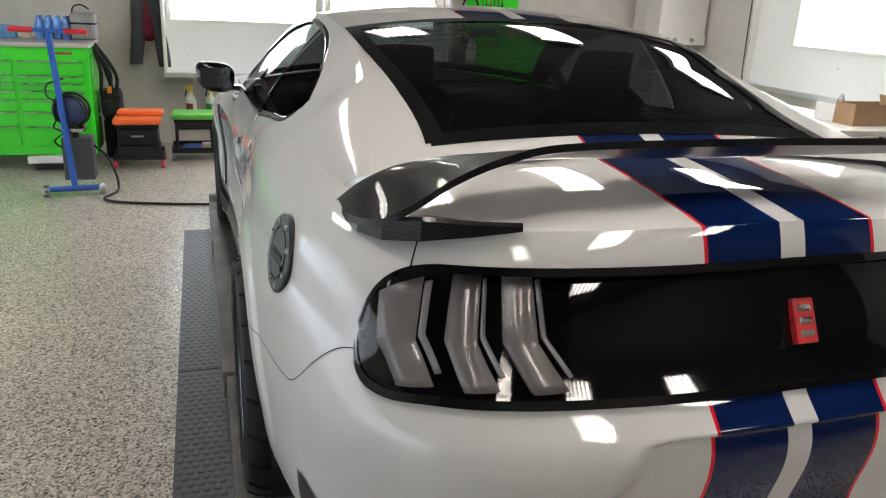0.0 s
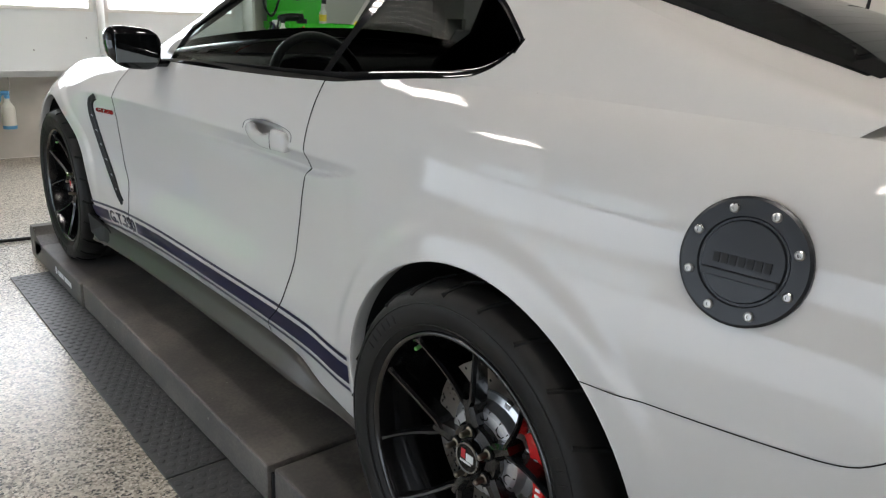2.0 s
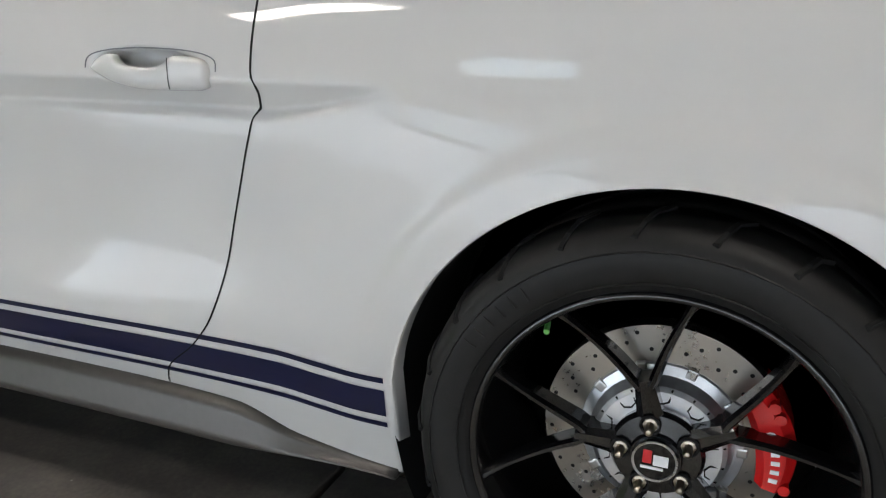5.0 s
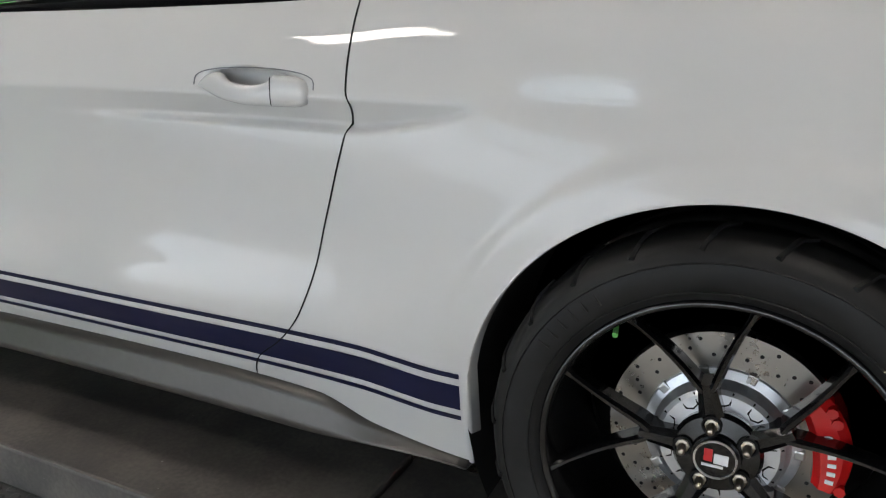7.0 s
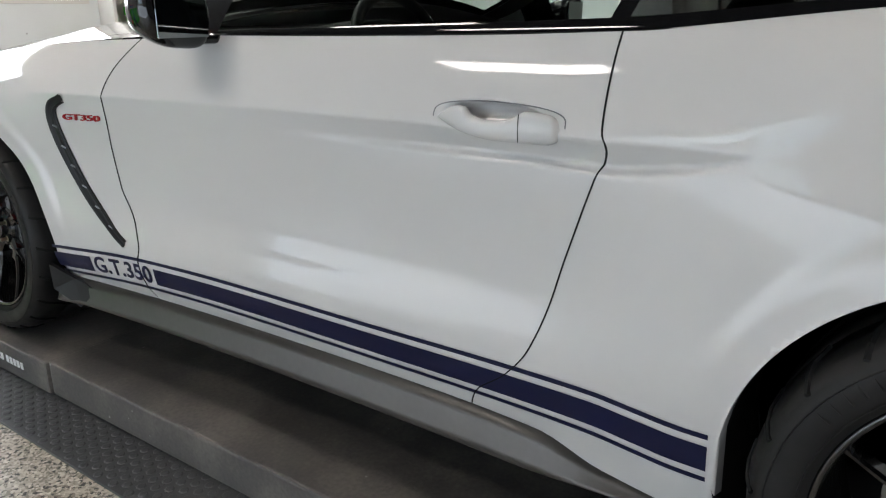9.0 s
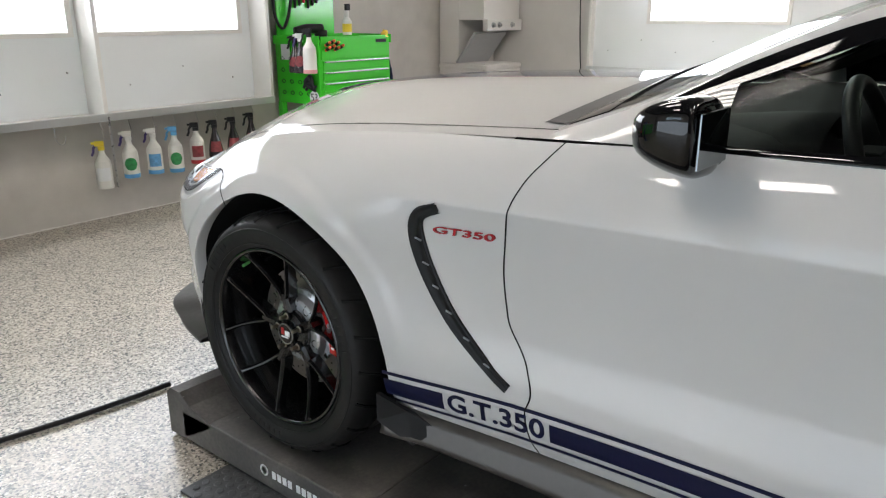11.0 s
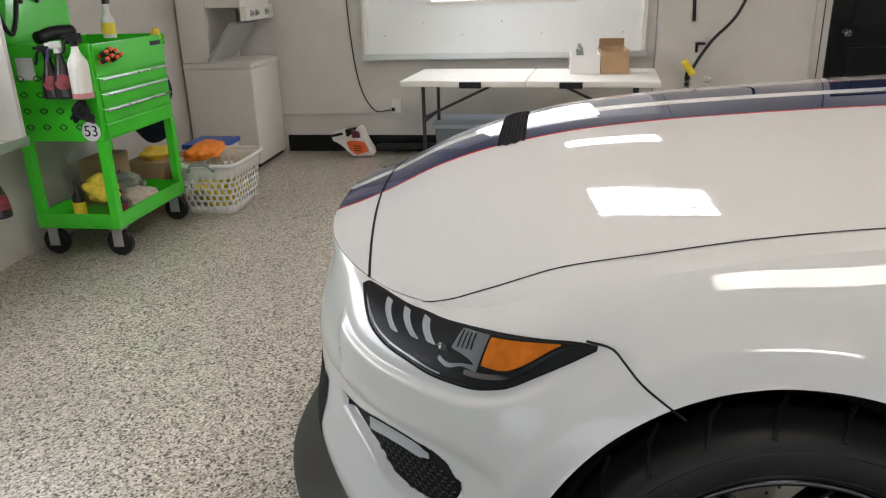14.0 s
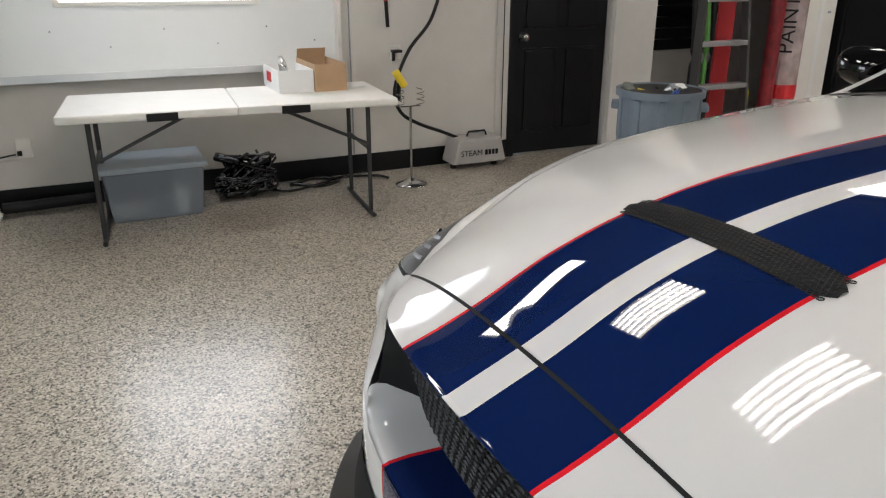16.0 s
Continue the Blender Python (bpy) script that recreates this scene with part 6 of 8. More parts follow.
structure("trim", boxes((XB - 0.02, 0.885, 0.0, XB + 0.03, 0.945, 2.10), (XB - 0.02, -0.02, 2.06, XB + 0.03, 0.945, 2.12), bev=0.004), M_BLKPAINT, "black door casing", "trim")
structure("column", boxes((XB - 0.05, -0.46, 0.0, XB - 0.002, -0.03, ZC), bev=0.006), M_PLASTW, "white boxed wall end beside the opening", "column")

# ---------- ceiling lights ----------


def ceiling_light(x, y, rot=0):
    L = thing("ceiling_light", "white six-tube fluorescent high-bay fixture", "ceiling light", "ceiling lights", m=pose(x, y, ZC - 0.10, 0, 0, rot))
    part("frame", boxes((-0.20, -0.46, 0.02, 0.20, 0.46, 0.06), (-0.21, -0.46, -0.01, -0.20, 0.46, 0.06), (0.20, -0.46, -0.01, 0.21, 0.46, 0.06), bev=0.003), M_REFLECTOR, L, "bright aluminium reflector")
    for i in range(6):
        xx = -0.160 + 0.064 * i
        part("tube", cyl(bmesh.new(), (xx, -0.44, -0.005), (xx, 0.44, -0.005), 0.0125, 10), M_TUBE, L, "lit fluorescent tube")
    part("hanger", boxes((-0.01, -0.36, 0.06, 0.01, -0.34, 0.10), (-0.01, 0.34, 0.06, 0.01, 0.36, 0.10)), M_STEEL, L)
    return L


for lx, ly in ((-1.05, -3.6), (0.5, -3.6), (2.05, -3.6), (-1.3, -0.9), (0.5, -0.9), (2.4, -0.9), (-2.85, 2.4), (-1.15, 2.6), (0.12, 3.05), (1.5, 3.05), (3.2, 3.05)):
    ceiling_light(lx, ly)

# ---------- ramps and matting ----------


def ramp_set(sd):
    r = thing("wheel_ramp", "black coated foam wheel ramp tray under the car", "ramp", "wheel ramps")
    s = sd

    def X(a):
        return s * a
    def blk(x0, y0, z0, x1, y1, z1, bev=0.008):
        a, b = sorted((X(x0), X(x1)))
        return boxes((a, y0, z0, b, y1, z1), bev=bev)
    part("front_tray", blk(0.60, 2.342, 0.012, 1.008, 3.15, 0.118), M_RAMP, r, "black front ramp tray")
    bm = bmesh.new()
    prof = [(3.00, 0.119), (3.10, 0.142), (3.15, 0.176), (3.20, 0.176), (3.225, 0.150), (3.225, 0.012), (3.152, 0.012), (3.0, 0.1)]
    vs = [[bm.verts.new((X(x), y, z)) for y, z in prof] for x in (0.60, 1.008)]
    for i in range(8):
        bm.faces.new((vs[0][i], vs[0][(i + 1) % 8], vs[1][(i + 1) % 8], vs[1][i]))
    bm.faces.new(vs[0])
    bm.faces.new(vs[1])
    part("stop_lip", bm, M_RAMP, r, "raised ramp stop")
    part("middle_tray", blk(0.60, 0.664, 0.012, 1.0, 2.338, 0.124), M_RAMP, r, "black long middle tray")
    part("rear_tray", blk(0.60, -1.10, 0.012, 0.985, 0.655, 0.116), M_RAMP, r, "black rear tray")
    part("joint_bolt", cyl(bmesh.new(), (X(0.975), 0.66, 0.02), (X(0.975), 0.66, 0.10), 0.014, 10), M_SATIN, r)
    if sd < 0:
        bm = bmesh.new()
        x = -1.0095
        lathe(bm, [(0.018, 0.0), (0.018, 0.001), (0.012, 0.001), (0.012, 0.0)], 16, Matrix.Translation((x, 2.735, 0.068)) @ Matrix.Rotation(radians(-90), 4, 'Y'))
        for i in range(9):
            y = 2.70 - i * 0.023 - (0.012 if i > 3 else 0)
            box(bm, x - 0.0006, y - 0.016, 0.054, x + 0.0006, y, 0.078)
        part("maker_marking", bm, M_WHITEINK, r, "white maker's marking as plain bars")
    return r


for sd in (-1, 1):
    ramp_set(sd)
for y0, y1 in ((0.935, 2.92), (-1.10, 0.925)):
    for x0, x1 in ((-1.172, -0.55), (0.55, 1.172)):
        mt = thing("floor_mat", "black studded rubber mat lying under the ramp", "mat", "ramp mats")
        part("mat_sheet", boxes((x0, y0, 0.0, x1, y1, 0.008), bev=0.002), M_MAT, mt)
        if x0 < 0:
            bm = bmesh.new()
            ny = int((y1 - y0) / 0.034)
            for j in range(ny):
                for i in range(5):
                    lathe(bm, [(0.013, 0.0075), (0.0125, 0.0095), (0.009, 0.0105), (0.0, 0.0106)], 8, Matrix.Translation((x0 + 0.018 + 0.034 * i + (0.017 if j % 2 else 0), y0 + 0.02 + 0.034 * j, 0)))
            part("studs", bm, M_MAT, mt, "raised round studs")

# ---------- shaping helper ----------


def squeeze(bm, fn):
    for v in bm.verts:
        v.co = fn(v.co)
    return bm


# ---------- tool cart ----------


def drawer_front(parent, x0, x1, y, z0, z1, nrm=-1):
    d = part("drawer", boxes((x0, y - 0.012, z0, x1, y, z1), bev=0.004), M_GREEN, parent, "green drawer front")
    if nrm < 0:
        part("drawer_pull", boxes((x0 + 0.01, y - 0.026, z1 - 0.013, x1 - 0.01, y - 0.012, z1 - 0.004), bev=0.003), M_STEEL, d, "slim silver full-width pull")
    return d


cart = thing("tool_cart", "bright green rolling tool cart with drawers and open shelf", "tool cart")
cx0, cx1, cy0, cy1 = 1.71, 2.48, 5.43, 5.92
part("body", boxes((cx0, cy0, 0.66, cx1, cy1, 1.10), bev=0.006), M_GREEN, cart, "green steel drawer case")
for i, (a, b) in enumerate(((0.675, 0.745), (0.755, 0.825), (0.835, 0.905), (0.915, 0.985))):
    drawer_front(cart, cx0 + 0.035, cx1 - 0.025, cy0, a, b, -1 if i else 1)
part("lid_front", boxes((cx0 + 0.02, cy0 - 0.010, 0.995, cx1 - 0.015, cy0, 1.16), bev=0.004), M_GREEN, cart, "green upper front panel")
part("top_tray", boxes((cx0 - 0.01, cy0 - 0.012, 1.10, cx0 + 0.004, cy1 + 0.01, 1.165), (cx1 - 0.004, cy0 - 0.012, 1.10, cx1 + 0.01, cy1 + 0.01, 1.165), (cx0, cy1, 1.10, cx1, cy1 + 0.01, 1.165), bev=0.002), M_GREEN, cart)
for x in (cx0 + 0.022, cx1 - 0.022):
    for y in (cy0 + 0.022, cy1 - 0.022):
        part("leg", boxes((x - 0.025, y - 0.025, 0.17, x + 0.025, y + 0.025, 0.66), bev=0.005), M_GREEN, cart)
part("shelf", boxes((cx0, cy0, 0.17, cx1, cy1, 0.185), (cx0, cy0, 0.185, cx1, cy0 + 0.012, 0.255), (cx0, cy1 - 0.012, 0.185, cx1, cy1, 0.255), (cx0, cy0 + 0.012, 0.185, cx0 + 0.012, cy1 - 0.012, 0.255), (cx1 - 0.012, cy0 + 0.012, 0.185, cx1, cy1 - 0.012, 0.255), bev=0.003), M_GREEN, cart, "green lower shelf tray")
for x in (cx0 + 0.06, cx1 - 0.04):
    for y in (cy0 + 0.05, cy1 - 0.05):
        w = part("caster", lathe(bmesh.new(), [(0.0, -0.020), (0.068, -0.020), (0.076, -0.013), (0.076, 0.013), (0.068, 0.020), (0.0, 0.020)], 24, Matrix.Translation((x, y, 0.076)) @ Matrix.Rotation(radians(90), 4, 'Y')), M_SATIN, cart, "black caster wheel")
        part("caster_fork", boxes((x - 0.028, y - 0.030, 0.055, x - 0.022, y + 0.030, 0.165), (x + 0.022, y - 0.030, 0.055, x + 0.028, y + 0.030, 0.165), (x - 0.034, y - 0.040, 0.157, x + 0.034, y + 0.040, 0.17), bev=0.002), M_ALU, w, "zinc caster fork")
# perforations of the side panel: short crossed slots
for j in range(4):
    for i in range(4):
        y, z = cy1 - 0.08 - 0.095 * i, 0.73 + 0.085 * j
        if i == 3 and j > 1:
            continue
        bm = bmesh.new()
        for sgn in (-1, 1):
            box(bm, -0.0012, -0.012, -0.0025, 0.0012, 0.012, 0.0025, 0, Matrix.Translation((cx0 - 0.0012, y + sgn * 0.012, z)) @ Matrix.Rotation(radians(35 * sgn), 4, 'X'))
            box(bm, -0.0012, -0.012, -0.0025, 0.0012, 0.012, 0.0025, 0, Matrix.Translation((cx0 - 0.0012, y + sgn * 0.012, z + 0.016)) @ Matrix.Rotation(radians(-35 * sgn), 4, 'X'))
        part("side_slot", bm, M_GAP, cart)
# back board with hanging tools
part("tool_board", boxes((cx0 + 0.02, cy1 - 0.012, 1.165, cx1 - 0.15, cy1, 1.75), bev=0.004), M_GREEN, cart, "green upright tool board")
# round sticker with its number
stk = part("number_sticker", lathe(bmesh.new(), [(0.052, 0.0), (0.052, 0.0015), (0.0, 0.0016)], 32, Matrix.Translation((cx0 - 0.001, cy0 + 0.065, 0.715)) @ Matrix.Rotation(radians(-90), 4, 'Y')), M_LABEL, cart, "round white sticker with a black number")


def lettering(text, size, m, material, parent, name, label="", extrude=0.0004):
    cu = bpy.data.curves.new(name, 'FONT')
    cu.body, cu.size, cu.align_x, cu.align_y, cu.extrude = text, size, 'CENTER', 'CENTER', extrude
    tmp = new("lettering_source", cu)
    me = bpy.data.meshes.new_from_object(tmp.evaluated_get(bpy.context.evaluated_depsgraph_get()))
    bpy.data.objects.remove(tmp)
    me.transform(m)
    me.materials.clear()
    me.materials.append(material)
    ob = new(name, me)
    ob.parent = parent
    return tagged(ob, label) if label else ob


FACE_W = Matrix(((0, 0, -1, 0), (-1, 0, 0, 0), (0, 1, 0, 0), (0, 0, 0, 1)))   # reads from the west side
lettering("53", 0.082, Matrix.Translation((cx0 - 0.0035, cy0 + 0.065, 0.715)) @ FACE_W, M_GAP, stk, "number", extrude=0.0012)
part("maker_plate", boxes((cx1 - 0.17, cy0 - 0.013, 1.105, cx1 - 0.05, cy0 - 0.010, 1.130)), M_SATIN, cart, "dark maker's plate as a plain bar")
part("paper_label", boxes((cx0 - 0.002, cy1 - 0.17, 0.985, cx0 - 0.0005, cy1 - 0.07, 1.10)), M_LABEL, cart, "white paper label")


M_VIO = mat("violet plastic", (0.055, 0.035, 0.16), 0.4)
M_SKYB = mat("pale blue plastic", (0.10, 0.34, 0.62), 0.4)


def spray_bottle(x, y, z, h, body, head, kind="trigger", label="", rz=0, ring=None, badge_m=None, badge_shape="disc", group="spray bottles on the wall", liquid=None):
    """A trigger bottle hung by its neck: z is the height of its base."""
    b = thing("spray_bottle", label, "spray bottle", group, m=pose(x, y, z, 0, 0, rz))
    r = 0.050
    flared = [(0.0, 0), (r * 0.98, 0), (r * 1.06, 0.010), (r * 1.0, h * 0.22), (r * 0.80, h * 0.42), (r * 0.48, h * 0.60), (r * 0.34, h * 0.72), (r * 0.34, h * 0.80), (0.0, h * 0.80)]
    prof = flared if kind == "flared" else [(0.0, 0), (r * 0.94, 0), (r, 0.008), (r, h * 0.48), (r * 0.92, h * 0.56), (r * 0.45, h * 0.68), (r * 0.34, h * 0.74), (r * 0.34, h * 0.80), (0.0, h * 0.80)]
    part("bottle", lathe(bmesh.new(), prof, 24), body, b, smooth=False)
    hb = bmesh.new()
    cyl(hb, (0, 0, h * 0.78), (0, 0, h * 0.86), r * 0.42, 14)
    box(hb, -0.020, -0.013, h * 0.86, 0.038, 0.013, h * 0.86 + 0.034, 0.006)
    cyl(hb, (0.036, 0, h * 0.86 + 0.020), (0.056, 0, h * 0.86 + 0.020), 0.008, 10)
    part("spray_head", hb, head, b, "trigger spray head")
    tb = bmesh.new()
    tube(tb, [(0.030, 0, h * 0.86 + 0.010), (0.046, 0, h * 0.86 - 0.012), (0.048, 0, h * 0.86 - 0.035), (0.060, 0, h * 0.86 - 0.060)], 0.0085, 6)
    part("trigger", tb, M_VIO if head in (M_YELLOW, M_PLASTW) else head if head is M_SKYB else M_SATIN, b)
    if ring:
        part("base_band", lathe(bmesh.new(), [(r * 1.01, 0.001), (r * 1.02, 0.003), (r * 1.02, 0.026), (r * 1.01, 0.028), (r * 1.01, 0.001)], 24), ring, b)
    if badge_m:
        g = []
        for i in range(9):
            a = lerp(-1.0, 1.0, i / 8)
            hh = math.sqrt(max(1 - (i / 4 - 1) ** 2, 0.02)) if badge_shape == "disc" else 1
            q = 0.97 if kind == "flared" else 1.012
            g.append([(q * (1.0 - (0.14 * s if kind == "flared" else 0)) * r * math.sin(a * 0.85), q * (1.0 - (0.14 * s if kind == "flared" else 0)) * r * math.cos(a * 0.85), h * 0.30 + hh * s * h * 0.135) for s in (-1, 0, 1)])
        grid_mesh("bottle_label", g, badge_m, b, "printed bottle label")
    return b


M_BTL = mat("milky bottle plastic", (0.72, 0.70, 0.64), 0.35)
M_BTLD = mat("dark bottle plastic", (0.022, 0.016, 0.017), 0.25, coat=0.3)
M_LBLG = mat("green print", (0.02, 0.22, 0.06), 0.5, var=0.5, scale=300)
M_LBLR = mat("dark red print", (0.22, 0.03, 0.035), 0.5, var=0.6, scale=250)
M_LBLB = mat("blue print", (0.10, 0.28, 0.50), 0.5, var=0.5, scale=250)
hy = YA - 0.17
rowb = [(0.20, 0.245, 0.30, M_BTL, M_YELLOW, None, M_LABEL, "plain", "milky spray bottle with yellow trigger hanging from the ledge"),
        (0.39, 0.285, 0.30, M_BTL, M_PLASTW, M_SKYB, M_LBLG, "disc", "white spray bottle with round green print hanging from the ledge"),
        (0.565, 0.285, 0.30, M_BTL, M_PLASTW, M_SKYB, M_LBLB, "plain", "white spray bottle with blue print hanging from the ledge"),
        (0.725, 0.270, 0.31, M_BTL, M_SKYB, M_SKYB, M_LBLG, "disc", "white spray bottle with pale blue head hanging from the ledge"),
        (0.90, 0.305, 0.28, M_BTL, M_SATIN, M_REDPAINT, M_LBLR, "plain", "white spray bottle with red base hanging from the ledge"),
        (1.055, 0.325, 0.26, M_BTLD, M_SATIN, None, M_LBLR, "plain", "black spray bottle with red label hanging from the ledge"),
        (1.215, 0.330, 0.26, M_BTLD, M_SATIN, None, M_LBLR, "plain", "black spray bottle with red label hanging from the ledge"),
        (1.38, 0.345, 0.26, M_BTLD, M_SATIN, None, M_LBLR, "plain", "black spray bottle with red label hanging from the ledge"),
        (-1.12, 0.30, 0.28, M_BTL, M_YELLOW, None, M_LBLR, "plain", "milky spray bottle with yellow trigger hanging from the ledge"),
        (-0.93, 0.30, 0.28, M_BTL, M_YELLOW, None, M_LBLG, "plain", "milky spray bottle with yellow trigger hanging from the ledge"),
        (-0.77, 0.275, 0.29, M_BTL, M_GREY, M_REDPAINT, M_LBLR, "plain", "white spray bottle with red base hanging from the ledge"),
        (-0.565, 0.275, 0.29, M_BTL, M_SKYB, M_SKYB, None, "plain", "white spray bottle with pale blue head hanging from the ledge")]
for x, z, h, bm_, hd_, rg, bd_, shp, lb in rowb:
    spray_bottle(x, hy, z - 0.006, h * 1.06, bm_, hd_, kind="flared" if bm_ is M_BTLD else "trigger", label=lb, rz=150, ring=rg, badge_m=bd_, badge_shape=shp)
    hk = thing("wall_hook", "bent wire hook under the ledge", "hook", "wire hooks")
    part("wire", tube(bmesh.new(), [(x + 0.03, YA - 0.135, 0.688), (x + 0.03, hy, z + h * 0.86 + 0.05), (x + 0.015, hy - 0.01, z + h * 0.86 - 0.01), (x, hy - 0.012, z + h * 0.86 + 0.02)], 0.0025, 6), M_STEEL, hk)
hk = thing("wall_hook", "empty bent wire hook under the ledge", "hook", "wire hooks")
part("wire", tube(bmesh.new(), spline([(-0.07, hy, 0.688), (-0.075, hy, 0.60), (-0.05, hy, 0.555), (-0.02, hy, 0.56), (-0.01, hy, 0.60)], 6), 0.003, 6), M_STEEL, hk)
# chain strip hanging at the box divider
bm = bmesh.new()
for i in range(26):
    tube(bm, [(0.205 + 0.006 * math.cos(a), YA - 0.315 + (0.003 * math.sin(a) if i % 2 else 0), 0.70 - 0.017 * i + 0.010 * math.sin(a)) for a in (0, 1.57, 3.14, 4.71)], 0.0032, 4, closed=True)
chain = thing("bead_chain", "thin metal bead chain hanging from the box divider", "chain")
part("links", bm, M_STEEL, chain)

# things on and in the cart
for x, y, h, bmat, hd, lb in ((cx0 - 0.05, cy0 + 0.20, 0.27, M_BTLD, M_SATIN, "black spray bottle clipped to the cart side"), (cx0 - 0.055, cy0 + 0.13, 0.29, M_BTLD, M_PLASTW, "dark spray bottle with white head clipped to the cart side"), (cx0 - 0.055, cy0 + 0.035, 0.33, M_BTL, M_SATIN, "milky spray bottle with a pink base clipped to the cart side")):
    spray_bottle(x, y, 0.90, h, bmat, hd, label=lb, rz=120, group="cart bottles", kind="flared" if bmat is M_BTLD else "trigger", ring=None if bmat is M_BTLD else mat("pale pink plastic", (0.62, 0.25, 0.26), 0.4), badge_m=M_LBLR if bmat is M_BTLD else None)
for i in range(7):
    x = cx0 + 0.06 + 0.045 * (i % 4)
    z = 1.06 + 0.035 * (i // 4) + 0.012 * (i % 2)
    s = thing("screwdriver", "orange and black screwdriver hanging on the cart front", "screwdriver", "cart screwdrivers")
    part("handle", lathe(bmesh.new(), [(0.0, 0), (0.010, 0.003), (0.012, 0.03), (0.010, 0.06), (0.007, 0.065), (0.0, 0.066)], 10, Matrix.Translation((x, cy0 - 0.012, z)) @ Matrix.Rotation(radians(65), 4, 'X')), M_ORANGE, s)
    part("grip", lathe(bmesh.new(), [(0.0125, 0.018), (0.0135, 0.022), (0.0135, 0.045), (0.0125, 0.05), (0.0125, 0.018)], 10, Matrix.Translation((x, cy0 - 0.012, z)) @ Matrix.Rotation(radians(65), 4, 'X')), M_SATIN, s)
glove = thing("work_gloves", "crumpled black work gloves clipped to the cart side", "gloves")
bm = bmesh.new()
for i in range(9):
    a = i * 0.75
    tube(bm, spline([(cx0 - 0.03, cy0 + 0.07 + 0.01 * math.sin(a), 0.88), (cx0 - 0.05, cy0 + 0.07 + 0.045 * math.sin(a), 0.84 + 0.02 * math.cos(2 * a)), (cx0 - 0.03 - 0.012 * math.cos(a), cy0 + 0.07 + 0.065 * math.cos(a * 1.7), 0.79 + 0.02 * math.sin(3 * a))], 5), 0.011, 6)
part("fabric", bm, M_CLOTH, glove, smooth=True)


def lump(name, label, cat, x, y, z, sx, sy, sz, material, seed, group=""):
    """A soft crumpled heap of cloth."""
    t = thing(name, label, cat, group)
    bm = bmesh.new()
    bmesh.ops.create_icosphere(bm, subdivisions=4, radius=1.0)
    for v in bm.verts:
        n = noise.noise(v.co * 1.6 + Vector((seed, 0, 0))) * 0.35 + noise.noise(v.co * 4 + Vector((0, seed, 0))) * 0.16 + noise.noise(v.co * 9 + Vector((0, 0, seed))) * 0.06
        d = v.co * (1 + n)
        v.co = Vector((x + d.x * sx, y + d.y * sy, max(z + 0.002, z + (d.z + 0.75) * sz * 0.6)))
    part("folds", bm, material, t, smooth=True)
    return t


M_TOWY = mat("yellow towel", (0.80, 0.58, 0.06), 0.95, var=0.2, scale=60, bump=0.5)
M_TOWO = mat("orange towel", (0.85, 0.25, 0.03), 0.95, var=0.2, scale=60, bump=0.5)
M_TOWB = mat("beige towel", (0.50, 0.42, 0.34), 0.95, var=0.25, scale=60, bump=0.5)
M_TOWG = mat("grey green cloth", (0.20, 0.22, 0.19), 0.95, var=0.3, scale=60, bump=0.5)
lump("towel", "yellow towel draped in the cart shelf", "towel", cx0 + 0.14, cy0 + 0.16, 0.30, 0.09, 0.09, 0.13, M_TOWY, 3)
lump("towel", "folded beige towels in the cart shelf", "towel", cx0 + 0.44, cy0 + 0.14, 0.186, 0.16, 0.10, 0.09, M_TOWB, 8)
lump("rag_heap", "grey green rags in the cart shelf", "rags", cx0 + 0.55, cy0 + 0.28, 0.20, 0.12, 0.12, 0.14, M_TOWG, 5)
for i, (x, y, h) in enumerate(((cx0 + 0.06, cy0 + 0.26, 0.24), (cx0 + 0.10, cy0 + 0.07, 0.19), (cx0 + 0.16, cy0 + 0.07, 0.17))):
    bt = thing("bottle", "black bottle with label standing in the cart shelf", "bottle", "shelf bottles", m=pose(x, y, 0.186))
    part("body", lathe(bmesh.new(), [(0.0, 0), (0.032, 0), (0.034, 0.006), (0.034, h * 0.62), (0.014, h * 0.8), (0.014, h), (0.0, h)], 16), M_BTLD, bt)
    part("label", lathe(bmesh.new(), [(0.0345, 0.03), (0.0350, 0.032), (0.0350, h * 0.5), (0.0345, h * 0.52), (0.0345, 0.03)], 16), M_LBLR if i else M_YELLOW, bt)
bx = thing("cardboard_box", "brown cardboard box in the cart shelf", "box")
part("carton", boxes((cx0 + 0.42, cy1 - 0.17, 0.186, cx1 - 0.05, cy1 - 0.02, 0.46), bev=0.003), M_CARD, bx)
part("printing", boxes((cx0 + 0.55, cy1 - 0.1715, 0.30, cx0 + 0.565, cy1 - 0.170, 0.36), (cx0 + 0.58, cy1 - 0.1715, 0.30, cx0 + 0.595, cy1 - 0.170, 0.36)), M_GAP, bx)
sp = thing("bottle", "black bottle with yellow band on the cart top", "bottle", m=pose(cx0 + 0.42, cy0 + 0.12, 1.165))
part("body", lathe(bmesh.new(), [(0.0, 0), (0.035, 0), (0.036, 0.10), (0.018, 0.13), (0.016, 0.18), (0.0, 0.18)], 16), M_PLASTW, sp)
part("band", lathe(bmesh.new(), [(0.0365, 0.02), (0.037, 0.022), (0.037, 0.08), (0.0365, 0.082), (0.0365, 0.02)], 16), M_YELLOW, sp)
part("cap", boxes((-0.012, -0.012, 0.18, 0.03, 0.012, 0.23), bev=0.004), M_SATIN, sp)
pol = thing("polisher", "black machine polisher lying on the cart top", "polisher")
bm = bmesh.new()
